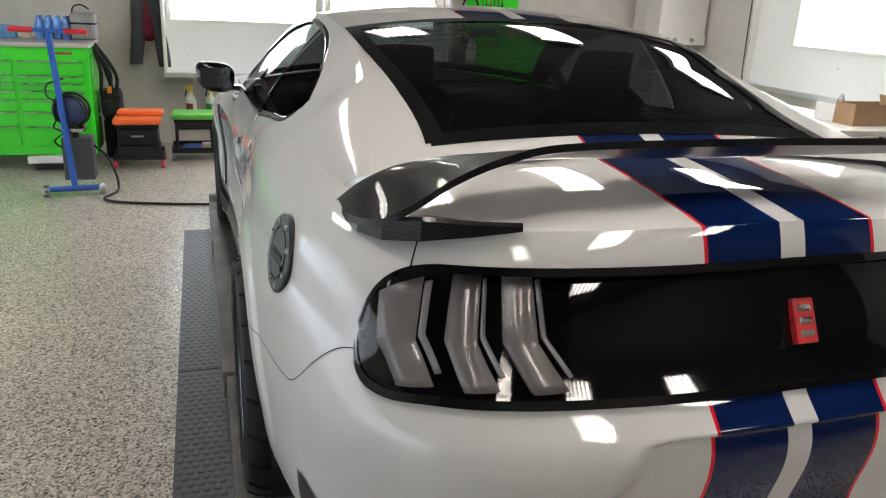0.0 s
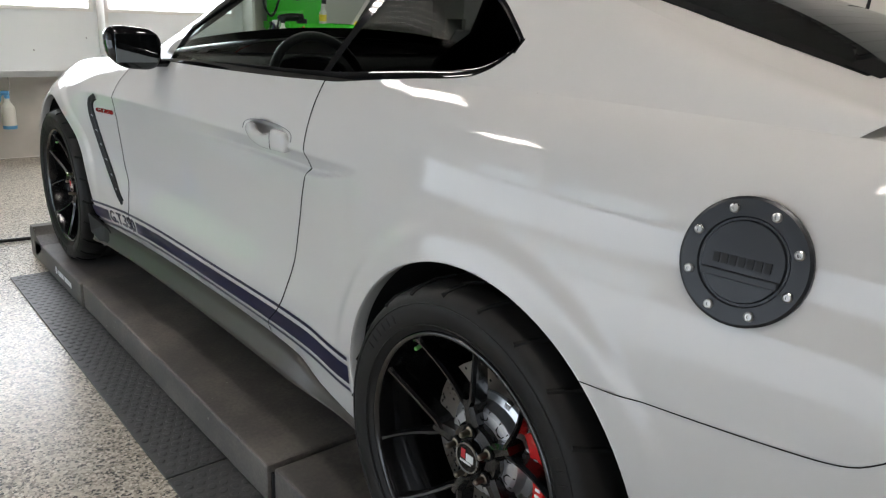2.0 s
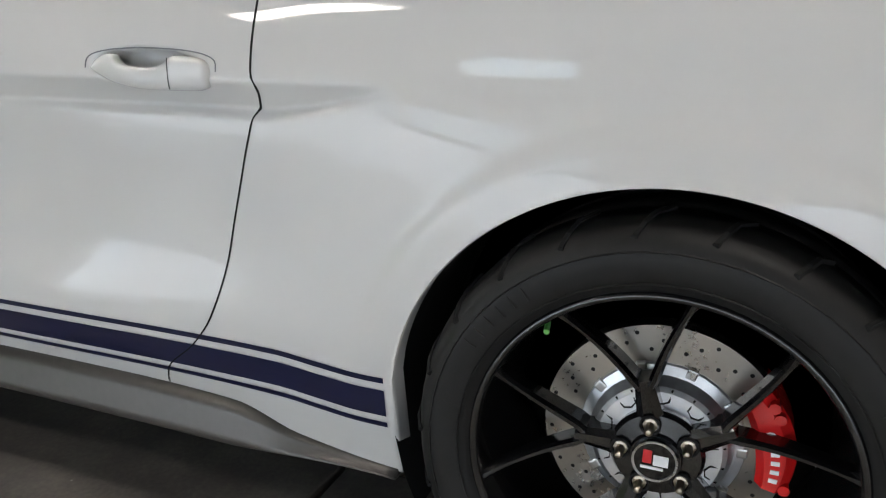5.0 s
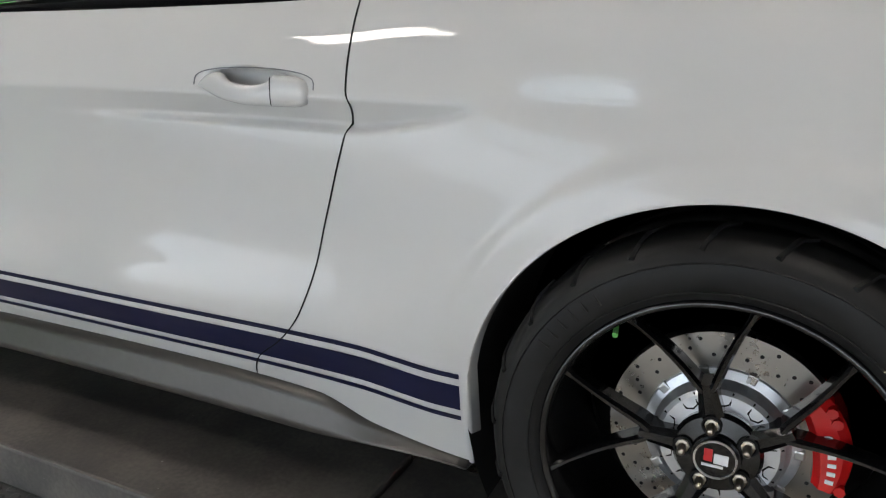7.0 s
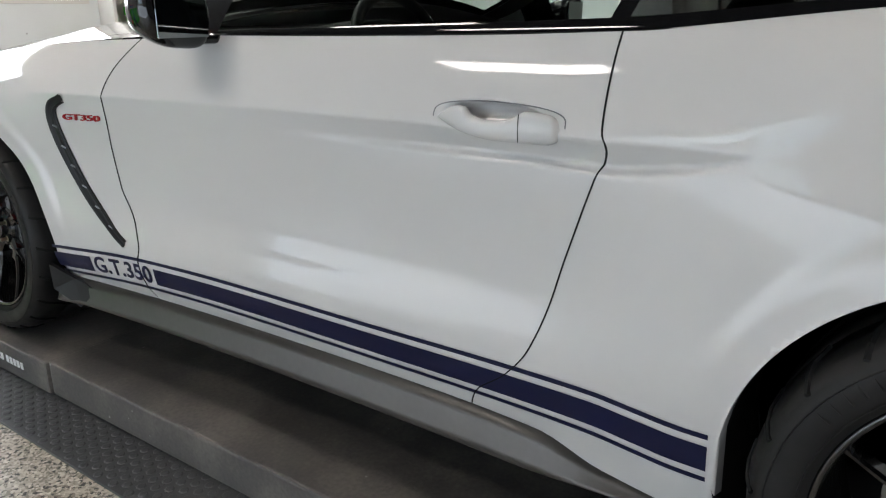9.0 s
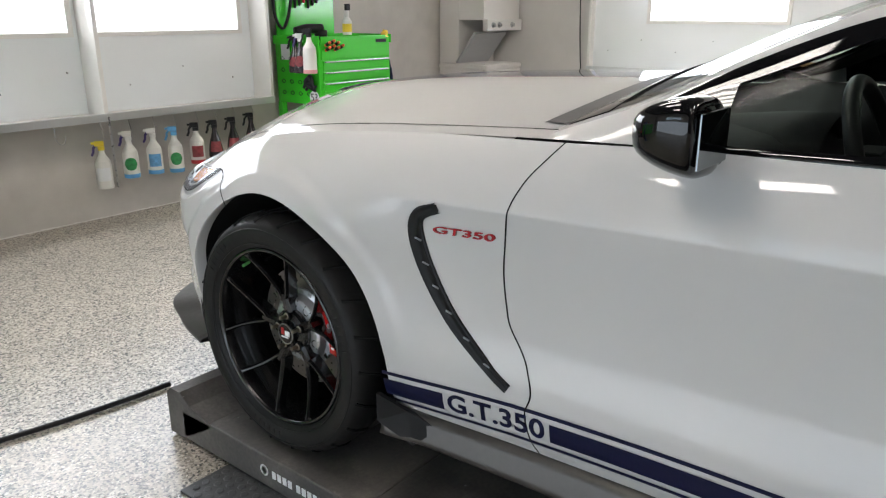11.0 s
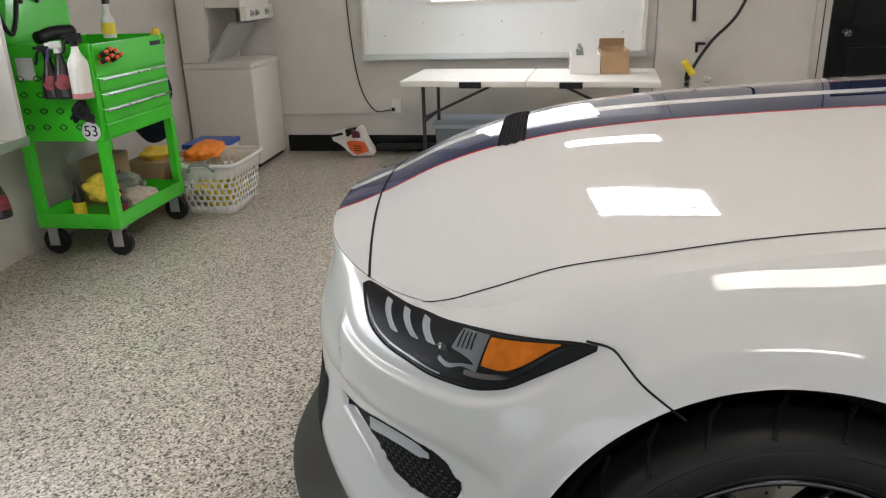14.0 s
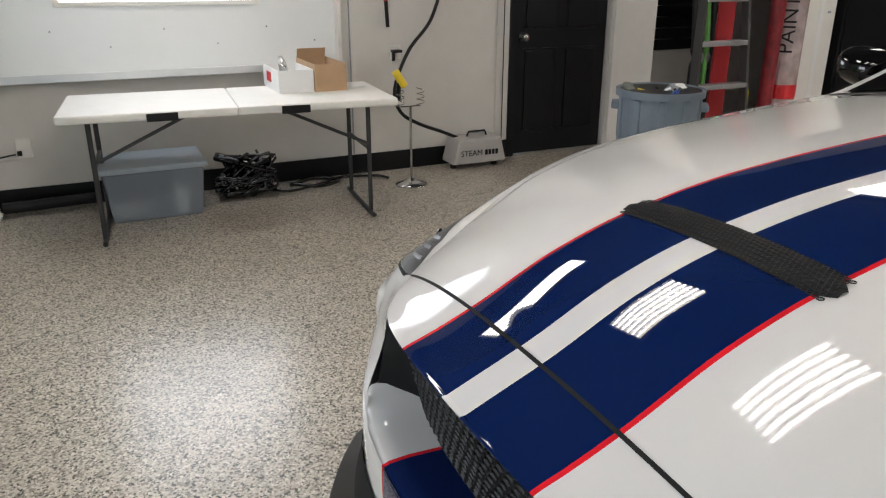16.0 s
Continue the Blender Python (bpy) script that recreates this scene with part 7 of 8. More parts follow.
tube(bm, spline([(cx0 + 0.05, cy0 + 0.3, 1.19), (cx0 + 0.15, cy0 + 0.28, 1.21), (cx0 + 0.28, cy0 + 0.26, 1.21)], 8), 0.036, 12)
cyl(bm, (cx0 + 0.27, cy0 + 0.26, 1.125), (cx0 + 0.27, cy0 + 0.26, 1.20), 0.05, 20)
part("housing", bm, M_SATIN, pol, smooth=True)
bm = bmesh.new()
tube(bm, spline([(cx0 + 0.10, cy1 - 0.03, 1.62), (cx0 - 0.02, cy1 - 0.05, 1.50), (cx0 - 0.03, cy1 - 0.06, 1.30), (cx0 + 0.06, cy1 - 0.05, 1.22), (cx0 + 0.14, cy1 - 0.05, 1.45), (cx0 + 0.05, cy1 - 0.04, 1.66)], 8), 0.012, 8)
hose = thing("coiled_hose", "black coiled hose hanging on the tool board", "hose")
part("coil", bm, M_SATIN, hose, smooth=True)
for i in range(6):
    t = thing("hand_tool", "black-handled tool hanging on the green board", "tool", "board tools")
    x = cx0 + 0.20 + 0.045 * i
    part("handle", lathe(bmesh.new(), [(0.0, 0), (0.011, 0.004), (0.012, 0.08), (0.008, 0.10), (0.004, 0.105), (0.004, 0.19), (0.0, 0.19)], 10, Matrix.Translation((x, cy1 - 0.026, 1.36 + 0.02 * (i % 3)))), M_SATIN if i != 2 else M_REDPAINT, t)
lump("hanging_cloth", "navy cloth hanging down the cart's side", "cloth", cx1 + 0.030, cy0 + 0.10, 0.66, 0.020, 0.085, 0.38, mat("navy cloth", (0.012, 0.018, 0.05), 0.9, var=0.2, scale=40), 19)
lump("cleaning_cloth", "yellow cloth hanging over the cart corner", "cloth", cx1 - 0.03, cy0 + 0.02, 1.12, 0.035, 0.03, 0.07, M_TOWY, 12)
apr = thing("dark_apron", "dark blue cloth hanging at the cart side", "cloth")
rows = [[(cx1 + 0.015 + 0.012 * math.sin(9 * v), cy0 + 0.05 + 0.28 * v, lerp(1.08, 0.55 - 0.06 * math.sin(4 * v), u)) for v in steps((0, 1, 16))] for u in steps((0, 1, 8))]
grid_mesh("cloth", rows, mat("dark blue cloth", (0.015, 0.018, 0.035), 0.9, var=0.3, scale=30, bump=0.3), apr, thick=0.006)

# ---------- laundry centre ----------
lau = thing("laundry_centre", "white stacked washer and dryer with its lid open", "washing machine")
wx0, wx1, wy0, wy1 = 3.84, 4.45, 5.44, YA - 0.02
part("washer_body", boxes((wx0, wy0, 0.03, wx1, wy1, 0.80), bev=0.012), M_WHITE, lau, "white washer cabinet")
part("washer_top", boxes((wx0 - 0.006, wy0 - 0.008, 0.80, wx1 + 0.006, wy1, 0.845), bev=0.012), M_WHITE, lau, "white rounded washer top")
part("kick_strip", boxes((wx0 + 0.02, wy0 + 0.02, 0.0, wx1 - 0.02, wy1, 0.03)), M_SATIN, lau)
part("top_panel", boxes((wx0 + 0.06, wy0 + 0.05, 0.8455, wx1 - 0.06, wy0 + 0.30, 0.852), bev=0.003), M_WHITE, lau, "raised white top panel")
part("dryer_body", boxes((wx0 + 0.005, wy0 + 0.33, 0.846, wx1, wy1, 1.95), (wx0 + 0.005, wy0 + 0.03, 1.26, wx1, wy0 + 0.33, 1.95), bev=0.012), M_WHITE, lau, "white dryer cabinet above")
part("control_panel", boxes((wx0 + 0.01, wy0 - 0.01, 1.16, wx1 - 0.01, wy0 + 0.05, 1.27), bev=0.012), M_PLASTW, lau, "white control panel")
for x in (wx0 + 0.10, wx0 + 0.2, wx0 + 0.42):
    part("dial", lathe(bmesh.new(), [(0.026, 0), (0.026, 0.006), (0.018, 0.010), (0.016, 0.026), (0.0, 0.027)], 20, Matrix.Translation((x, wy0 - 0.010, 1.215)) @ Matrix.Rotation(radians(90), 4, 'X')), M_STEEL, lau, "round silver dial")
bm = box(bmesh.new(), wx0 + 0.03, 0, -0.012, wx1 - 0.05, 0.36, 0.012, 0.006, Matrix.Translation((-0.05, wy0 + 0.34, 0.86)) @ Matrix.Rotation(radians(128), 4, 'X'))
part("lid", bm, mat("grey lid underside", (0.40, 0.40, 0.40), 0.35, var=0.05), lau, "grey-lined lid standing open")

# ---------- laundry basket and tub ----------
bk_ = thing("laundry_basket", "white plastic laundry basket full of yellow and orange towels", "basket")
bx0, bx1, by0, by1 = 2.50, 3.06, 5.10, 5.52


def tapered(z):
    s = lerp(0.82, 1.0, z / 0.33)
    cxm, cym = (bx0 + bx1) / 2, (by0 + by1) / 2
    return cxm, cym, (bx1 - bx0) / 2 * s, (by1 - by0) / 2 * s


def rrect(z, n=40, grow=0.0):
    """A rounded rectangle round the basket at height z, in n even steps."""
    cxm, cym, hx, hy2 = tapered(z)
    ring = []
    for i in range(400):
        a = 2 * math.pi * i / 400
        c, s = math.cos(a), math.sin(a)
        ring.append((cxm + (hx + grow) * math.copysign(abs(c) ** 0.30, c), cym + (hy2 + grow) * math.copysign(abs(s) ** 0.30, s)))
    ring.append(ring[0])
    run = [0.0]
    for p, q in zip(ring, ring[1:]):
        run.append(run[-1] + math.hypot(q[0] - p[0], q[1] - p[1]))
    return [Vector((float(np.interp(run[-1] * i / n, run, [p[0] for p in ring])), float(np.interp(run[-1] * i / n, run, [p[1] for p in ring])), z)) for i in range(n)]


zs_ = [0.0, 0.055] + [0.055 + 0.19 * i / 18 for i in range(1, 19)] + [0.30, 0.33]
rows = [rrect(z, 180) + [rrect(z, 180)[0]] for z in zs_]


def hole(i, j):
    """Staggered rounded openings over the middle of each side."""
    if not 1 <= i <= 18 or i % 4 == 0:
        return True
    return (j + (2 if (i // 4) % 2 else 0)) % 5 not in (1, 2, 3)


grid_mesh("basket_wall", rows, M_PLASTW, bk_, "white slotted basket wall", keep=hole, thick=0.004)
part("rim", tube(bmesh.new(), rrect(0.335, 60, 0.012), 0.014, 8, closed=True), M_PLASTW, bk_, "rolled white rim", smooth=True)
link_mesh("basket_base", rrect(0.004, 40), [tuple(range(40))], M_PLASTW, bk_)
part("handle", tube(bmesh.new(), spline([(bx0 + 0.0, by0 + 0.12, 0.30), (bx0 - 0.02, by0 + 0.16, 0.345), (bx0 - 0.02, by0 + 0.26, 0.345), (bx0 + 0.0, by0 + 0.30, 0.30)], 6), 0.012, 8), M_GREY, bk_, "grey grip")
lump("towel_heap", "yellow towels heaped in the basket", "towels", 2.78, 5.31, 0.02, 0.20, 0.155, 0.21, M_TOWY, 21)
lump("towel_heap", "orange towel draped over the basket's far rim", "towels", 2.88, 5.45, 0.31, 0.21, 0.10, 0.10, M_TOWO, 25)
cbx = thing("cardboard_box", "brown cardboard box behind the basket with a yellow cloth on it", "box")
part("carton", boxes((2.56, 5.60, 0.0, 2.92, 5.88, 0.34), bev=0.004), M_CARD, cbx)
lump("towel_heap", "yellow cloth lying on the cardboard box", "towels", 2.72, 5.72, 0.34, 0.13, 0.09, 0.07, M_TOWY, 31)
tub = thing("storage_tub", "white tub with a blue lid beside the basket", "tub")
part("tub_body", boxes((3.26, 5.50, 0.0, 3.58, 5.80, 0.28), bev=0.02), M_PLASTW, tub)
part("tub_lid", boxes((3.248, 5.488, 0.28, 3.592, 5.812, 0.315), bev=0.008), M_BLUE, tub, "blue lid")

# ---------- folding table, boxes and things under it ----------
tbl = thing("folding_table", "white plastic folding table with dark steel legs", "table", m=Matrix.Translation((3.82, 3.24, 0)) @ Matrix.Rotation(radians(-4.5), 4, 'Z') @ Matrix.Translation((-3.82, -3.24, 0)))
tx0, tx1, ty0, ty1, tz = 3.41, 4.18, 2.32, 4.15, 0.74
part("tabletop", boxes((tx0, ty0, tz - 0.045, tx1, (ty0 + ty1) / 2 - 0.0006, tz), (tx0, (ty0 + ty1) / 2 + 0.0006, tz - 0.045, tx1, ty1, tz), bev=0.012), M_PLASTW, tbl, "white plastic tabletop in two halves")
M_LEG = mat("dark grey steel tube", (0.05, 0.05, 0.052), 0.45, 0.4)
for y, s in ((ty0 + 0.15, 1), (ty1 - 0.14, -1)):
    for x in (tx0 + 0.14, tx1 - 0.13):
        part("leg", cyl(bmesh.new(), (x, y, 0.02), (x, y, tz - 0.045), 0.014, 12), M_LEG, tbl)
    part("foot_bar", cyl(bmesh.new(), (tx0 + 0.06, y, 0.016), (tx1 - 0.05, y, 0.016), 0.014, 12), M_LEG, tbl)
    part("cross_bar", cyl(bmesh.new(), (tx0 + 0.14, y, 0.42), (tx1 - 0.13, y, 0.42), 0.011, 12), M_LEG, tbl)
    part("brace", cyl(bmesh.new(), (tx0 + 0.14, y, 0.45), (tx0 + 0.16, y + s * 0.52, tz - 0.05), 0.010, 10), M_LEG, tbl)
for y in (ty0 + 0.52, ty1 - 0.60):
    part("latch", boxes((tx0 - 0.006, y, tz - 0.052, tx0 + 0.03, y + 0.16, tz - 0.008), bev=0.003), M_SATIN, tbl, "black latch plate")


def open_box(name, label, x0, y0, x1, y1, z, h, material, flaps, printing=None):
    b = thing(name, label, "box")
    t = 0.004
    part("carton", boxes((x0, y0, z, x1, y1, z + t), (x0, y0, z + t, x0 + t, y1, z + h), (x1 - t, y0, z + t, x1, y1, z + h), (x0 + t, y0, z + t, x1 - t, y0 + t, z + h), (x0 + t, y1 - t, z + t, x1 - t, y1, z + h)), material, b)
    for m in flaps:
        bm = box(bmesh.new(), -0.5, -0.5, -0.002, 0.5, 0.5, 0.002, 0, m)
        part("flap", bm, material, b)
    if printing:
        part("printing", boxes(*printing[0]), printing[1], b)
    return b


open_box("cardboard_box", "white printed cardboard box open on the table", 3.78, 2.735, 4.20, 2.95, tz, 0.135, M_LABEL, [], ([(3.98, 2.9495, tz + 0.045, 4.10, 2.9515, tz + 0.105)], M_REDPAINT))
open_box("cardboard_box", "brown cardboard box open on the table", 3.76, 2.53, 4.20, 2.73, tz, 0.165, M_CARD, [Matrix.Translation((4.19, 2.63, tz + 0.19)) @ Matrix.Rotation(radians(70), 4, 'Y') @ Matrix.Diagonal((0.07, 0.19, 1, 1))])
part_box = thing("spray_can", "silver can leaning in the white box", "can", m=pose(3.92, 2.86, tz + 0.01, -8, 14, 0))
part("can_body", lathe(bmesh.new(), [(0.0, 0), (0.026, 0), (0.027, 0.16), (0.015, 0.185), (0.012, 0.20), (0.0, 0.20)], 16), M_STEEL, part_box)
pap = thing("paper_sheet", "white paper lying on the table", "paper")
part("sheet", boxes((3.85, 2.38, tz, 4.05, 2.50, tz + 0.003)), M_LABEL, pap)
M_TOTE = milky("frosted tote", (0.85, 0.88, 0.92), (0.33, 0.37, 0.42), 0.48)
tote = thing("storage_tote", "translucent grey plastic tote with lid under the table", "storage box")
part("tote_body", squeeze(boxes((3.92, 3.42, 0.0, 4.36, 4.00, 0.31), bev=0.015), lambda c: Vector((4.14 + (c.x - 4.14) * lerp(0.9, 1, c.z / 0.31), 3.71 + (c.y - 3.71) * lerp(0.9, 1, c.z / 0.31), c.z))), M_TOTE, tote)
part("tote_lid", boxes((3.90, 3.40, 0.31, 4.38, 4.02, 0.345), bev=0.01), mat("grey blue lid", (0.33, 0.38, 0.43), 0.35), tote, "grey lid")
lump("plastic_bag", "crumpled white bag inside the tote", "bag", 4.06, 3.86, 0.012, 0.09, 0.10, 0.09, M_PLASTW, 44)
cup = thing("plastic_cup", "pale cup standing inside the tote", "cup", m=pose(4.02, 3.56, 0.012))
part("cup_wall", lathe(bmesh.new(), [(0.0, 0), (0.045, 0), (0.058, 0.17), (0.055, 0.17), (0.042, 0.006), (0.0, 0.006)], 20), M_PLASTW, cup)
bm = bmesh.new()
rng = random.Random(4)
for i in range(30):
    h = 0.30 if i % 3 == 0 else 0.16
    p = [(4.22 + rng.uniform(-0.08, 0.10), 2.92 + rng.uniform(0, 0.40), rng.uniform(0.02, h)) for _ in range(5)]
    tube(bm, spline(p, 5), rng.choice((0.009, 0.013, 0.020)), 6)
cab = thing("cable_heap", "heap of black cables and hoses under the table", "cables")
tagged(part("cable", bm, M_BLACK, cab, smooth=True), kind="stuff")
bm = tube(bmesh.new(), spline([(4.30, 2.80, 0.03), (4.20, 2.62, 0.02), (4.30, 2.45, 0.02), (4.42, 2.60, 0.02), (4.30, 2.80, 0.02)], 8), 0.014, 8)
part("loose_hose", bm, M_BLACK, cab, smooth=True)
part("loose_hose", tube(bmesh.new(), spline([(4.28, 3.02, 0.03), (4.16, 2.86, 0.02), (4.22, 2.66, 0.02), (4.36, 2.40, 0.02), (4.30, 2.16, 0.02), (4.20, 2.10, 0.02)], 8), 0.010, 8), M_BLACK, cab, smooth=True)

# ---------- wall B fittings ----------
out = thing("wall_outlet", "white double outlet box on the wall with a black plug", "outlet")
part("plate", boxes((XB - 0.035, 4.37, 0.34, XB - 0.002, 4.455, 0.46), bev=0.004), M_PLASTW, out)
part("plug", boxes((XB - 0.06, 4.425, 0.36, XB - 0.036, 4.452, 0.39), bev=0.004), M_SATIN, out)
cord = thing("extension_cable", "black power cord running down the wall to the outlet", "cord")
part("cord", tube(bmesh.new(), spline([(XB - 0.012, 4.82, 2.2), (XB - 0.012, 4.80, 1.2), (XB - 0.012, 4.74, 0.62), (XB - 0.014, 4.62, 0.37), (XB - 0.05, 4.46, 0.37)], 8), 0.005, 6), M_SATIN, cord, smooth=True)
for y, r, mt, lb in ((2.26, 0.006, M_GREY, "thin grey cable running up the wall"), (1.06, 0.008, M_WALLB, "painted pipe running up the wall"), (1.00, 0.004, M_SATIN, "thin black cable hanging on the wall")):
    c = thing("wall_cable", lb, "cable")
    part("run", cyl(bmesh.new(), (XB - 0.012, y, 0.15), (XB - 0.012, y, 2.6), r, 8), mt, c)
brm = thing("wall_tool", "red and black hand tool hanging on the wall", "tool")
part("handle", tube(bmesh.new(), [(XB - 0.03, 1.985, 1.24), (XB - 0.03, 1.975, 1.06)], 0.014, 8), M_SATIN, brm)
part("red_grip", tube(bmesh.new(), spline([(XB - 0.03, 1.99, 1.24), (XB - 0.03, 2.02, 1.32), (XB - 0.03, 1.99, 1.38), (XB - 0.03, 1.96, 1.32), (XB - 0.03, 1.985, 1.24)], 6), 0.011, 8), M_REDPAINT, brm, "red loop grip")
hk2 = thing("wall_bracket", "black bracket with hook on the wall", "bracket")
part("plate", boxes((XB - 0.012, 1.87, 0.83, XB - 0.002, 1.96, 0.93), bev=0.003), M_PLASTW, hk2)
part("hook", boxes((XB - 0.07, 1.88, 0.88, XB - 0.012, 1.95, 0.90), (XB - 0.05, 1.93, 0.82, XB - 0.03, 1.95, 0.89), bev=0.003), M_SATIN, hk2)
stm = thing("steam_machine", "silver grey portable steam cleaner with printed lettering", "steam cleaner")
bm = boxes((4.22, 1.10, 0.045, 4.44, 1.56, 0.24), bev=0.02)
squeeze(bm, lambda c: Vector((c.x, 1.33 + (c.y - 1.33) * lerp(1.0, 0.78, (c.z - 0.045) / 0.2), c.z)))
part("housing", bm, mat("grey steel housing", (0.44, 0.42, 0.40), 0.4, 0.2, var=0.08), stm)
part("carry_handle", tube(bmesh.new(), [(4.33, 1.22, 0.23), (4.33, 1.24, 0.275), (4.33, 1.38, 0.275), (4.33, 1.40, 0.23)], 0.008, 8), M_SATIN, stm)
lettering("STEAM", 0.062, Matrix.Translation((4.2185, 1.405, 0.128)) @ FACE_W, M_SATIN, stm, "marking", "dark lettering on the housing", 0.0012)
part("marking", boxes(*[(4.217, 1.29 - 0.030 * i - 0.021, 0.108, 4.2215, 1.29 - 0.030 * i, 0.148) for i in range(4)]), M_SATIN, stm, "dark lettering as plain bars")
for y in (1.15, 1.51):
    part("foot", cyl(bmesh.new(), (4.33, y, 0.0), (4.33, y, 0.05), 0.025, 12), M_SATIN, stm)
part("steam_hose", tube(bmesh.new(), spline([(4.36, 1.46, 0.23), (4.30, 1.62, 0.30), (4.22, 1.86, 0.40), (4.20, 2.00, 0.50), (4.24, 2.02, 0.66), (4.36, 1.86, 0.90), (4.40, 1.66, 1.12), (4.42, 1.56, 1.45), (4.44, 1.55, 2.0)], 10), 0.013, 8), M_SATIN, stm, "black hose looping up the wall", smooth=True)
std = thing("display_stand", "chrome stand with round base and wire coil holder", "stand", m=pose(4.03, 1.99, 0))
part("base", lathe(bmesh.new(), [(0.0, 0), (0.115, 0), (0.115, 0.008), (0.06, 0.022), (0.025, 0.05), (0.011, 0.06), (0.0, 0.06)], 32), M_CHROME, std, smooth=True)
part("pole", cyl(bmesh.new(), (0, 0, 0.05), (0, 0, 0.56), 0.009, 12), M_CHROME, std)
for dx, y in ((0, 0.075), (0, -0.075)):
    bm = tube(bmesh.new(), [(0.028 * math.cos(a), y + 0.028 * math.sin(a), 0.56 + 0.018 * a / 3.0) for a in [0.5 * i for i in range(42)]], 0.003, 5)
    part("wire_coil", bm, M_CHROME, std)
part("arm", cyl(bmesh.new(), (0, -0.075, 0.56), (0, 0.075, 0.56), 0.005, 8), M_CHROME, std)
gun = thing("steam_gun", "yellow and black spray gun resting in the stand", "spray gun")
part("gun_body", tube(bmesh.new(), spline([(4.02, 2.10, 0.80), (4.03, 2.06, 0.74), (4.03, 2.03, 0.70)], 5), 0.027, 10), M_YELLOW, gun, smooth=True)
part("gun_grip", tube(bmesh.new(), spline([(4.03, 2.065, 0.74), (4.06, 2.065, 0.68), (4.08, 2.06, 0.60)], 5), 0.018, 8), M_SATIN, gun, smooth=True)

# orange and white power tool, lying at the wall
ot = thing("power_tool", "orange and white power tool lying by the wall", "power tool")


def slab(pts, x0, x1, bev=0.0):
    """A flat piece cut to the outline pts in (y, z) and x1 - x0 thick."""
    bm = bmesh.new()
    a = [bm.verts.new((x0, y, z)) for y, z in pts]
    b = [bm.verts.new((x1, y, z)) for y, z in pts]
    n = len(pts)
    bm.faces.new(a)
    bm.faces.new(b[::-1])
    for i in range(n):
        bm.faces.new((a[i], a[(i + 1) % n], b[(i + 1) % n], b[i]))
    if bev:
        bmesh.ops.bevel(bm, geom=list(bm.edges), offset=bev, segments=2, affect='EDGES')
    return bm


def tool_outline(uv):
    return [(4.95 - 0.36 * u, 0.004 + 0.26 * (1 - v)) for u, v in uv]


part("housing", slab(tool_outline([(0.0, 0.22), (0.30, 0.12), (0.36, 0.40), (0.56, 0.38), (0.62, 0.04), (0.72, 0.02), (0.84, 0.45), (1.0, 0.82), (0.93, 0.97), (0.50, 1.0), (0.24, 0.58), (0.03, 0.48)]), 4.24, 4.38, 0.008), M_PLASTW, ot, "white housing with a carrying slot")
part("orange_cover", slab(tool_outline([(0.36, 0.50), (0.50, 0.44), (0.80, 0.50), (0.92, 0.80), (0.60, 0.93), (0.44, 0.74)]), 4.224, 4.245, 0.005), M_ORANGE, ot, "orange cover")
for v in (0.60, 0.68, 0.76):
    part("vent_slot", slab(tool_outline([(0.56, v), (0.74, v + 0.02), (0.74, v + 0.05), (0.56, v + 0.03)]), 4.2215, 4.226), M_GAP, ot)
part("red_cap", slab(tool_outline([(0.50, 0.10), (0.70, 0.16), (0.72, 0.36), (0.52, 0.36)]), 4.222, 4.262, 0.005), mat("dark plum plastic", (0.10, 0.012, 0.03), 0.35), ot, "dark plum cap")
part("guard", slab(tool_outline([(0.02, 0.26), (0.28, 0.18), (0.30, 0.26), (0.04, 0.34)]), 4.224, 4.245, 0.003), M_SATIN, ot, "black guard strip")
part("nose_tip", slab(tool_outline([(0.88, 0.66), (1.04, 0.86), (0.98, 0.98), (0.90, 0.90)]), 4.226, 4.32, 0.006), M_PLASTW, ot, "white nose tip")
part("handle", slab(tool_outline([(0.30, 0.14), (0.60, 0.06), (0.60, 0.16), (0.38, 0.34), (0.34, 0.40)]), 4.28, 4.34, 0.005), M_SATIN, ot)
part("tube", cyl(bmesh.new(), (4.36, 4.58, 0.06), (4.40, 4.05, 0.06), 0.035, 14), M_SATIN, ot, "black tube")

# ---------- beyond the car: bin, ladder, rolls, rack ----------
bin_ = thing("waste_bin", "grey blue round bin heaped with yellow and black scraps", "bin", m=pose(2.68, 0.97, 0))
part("bin_body", lathe(bmesh.new(), [(0.0, 0), (0.195, 0), (0.20, 0.02), (0.235, 0.76), (0.254, 0.76), (0.256, 0.80), (0.236, 0.80), (0.19, 0.05), (0.0, 0.05)], 36), mat("grey blue plastic", (0.17, 0.21, 0.255), 0.5, var=0.1), bin_)
for i in range(10):
    part("rib", boxes((0.212, -0.02, 0.50, 0.240, 0.02, 0.755), bev=0.006), MATS["grey blue plastic"], bin_).matrix_local = Matrix.Rotation(2 * math.pi * i / 10, 4, 'Z')
for a in (0.9, 4.04):
    part("bin_handle", boxes((0.225, -0.07, 0.68, 0.275, 0.07, 0.72), bev=0.012), MATS["grey blue plastic"], bin_).matrix_local = Matrix.Rotation(a, 4, 'Z')
part("bin_liner", lathe(bmesh.new(), [(0.232, 0.795), (0.228, 0.74), (0.18, 0.715), (0.0, 0.71)], 36), M_SATIN, bin_, "black liner inside the rim")
rng = random.Random(9)
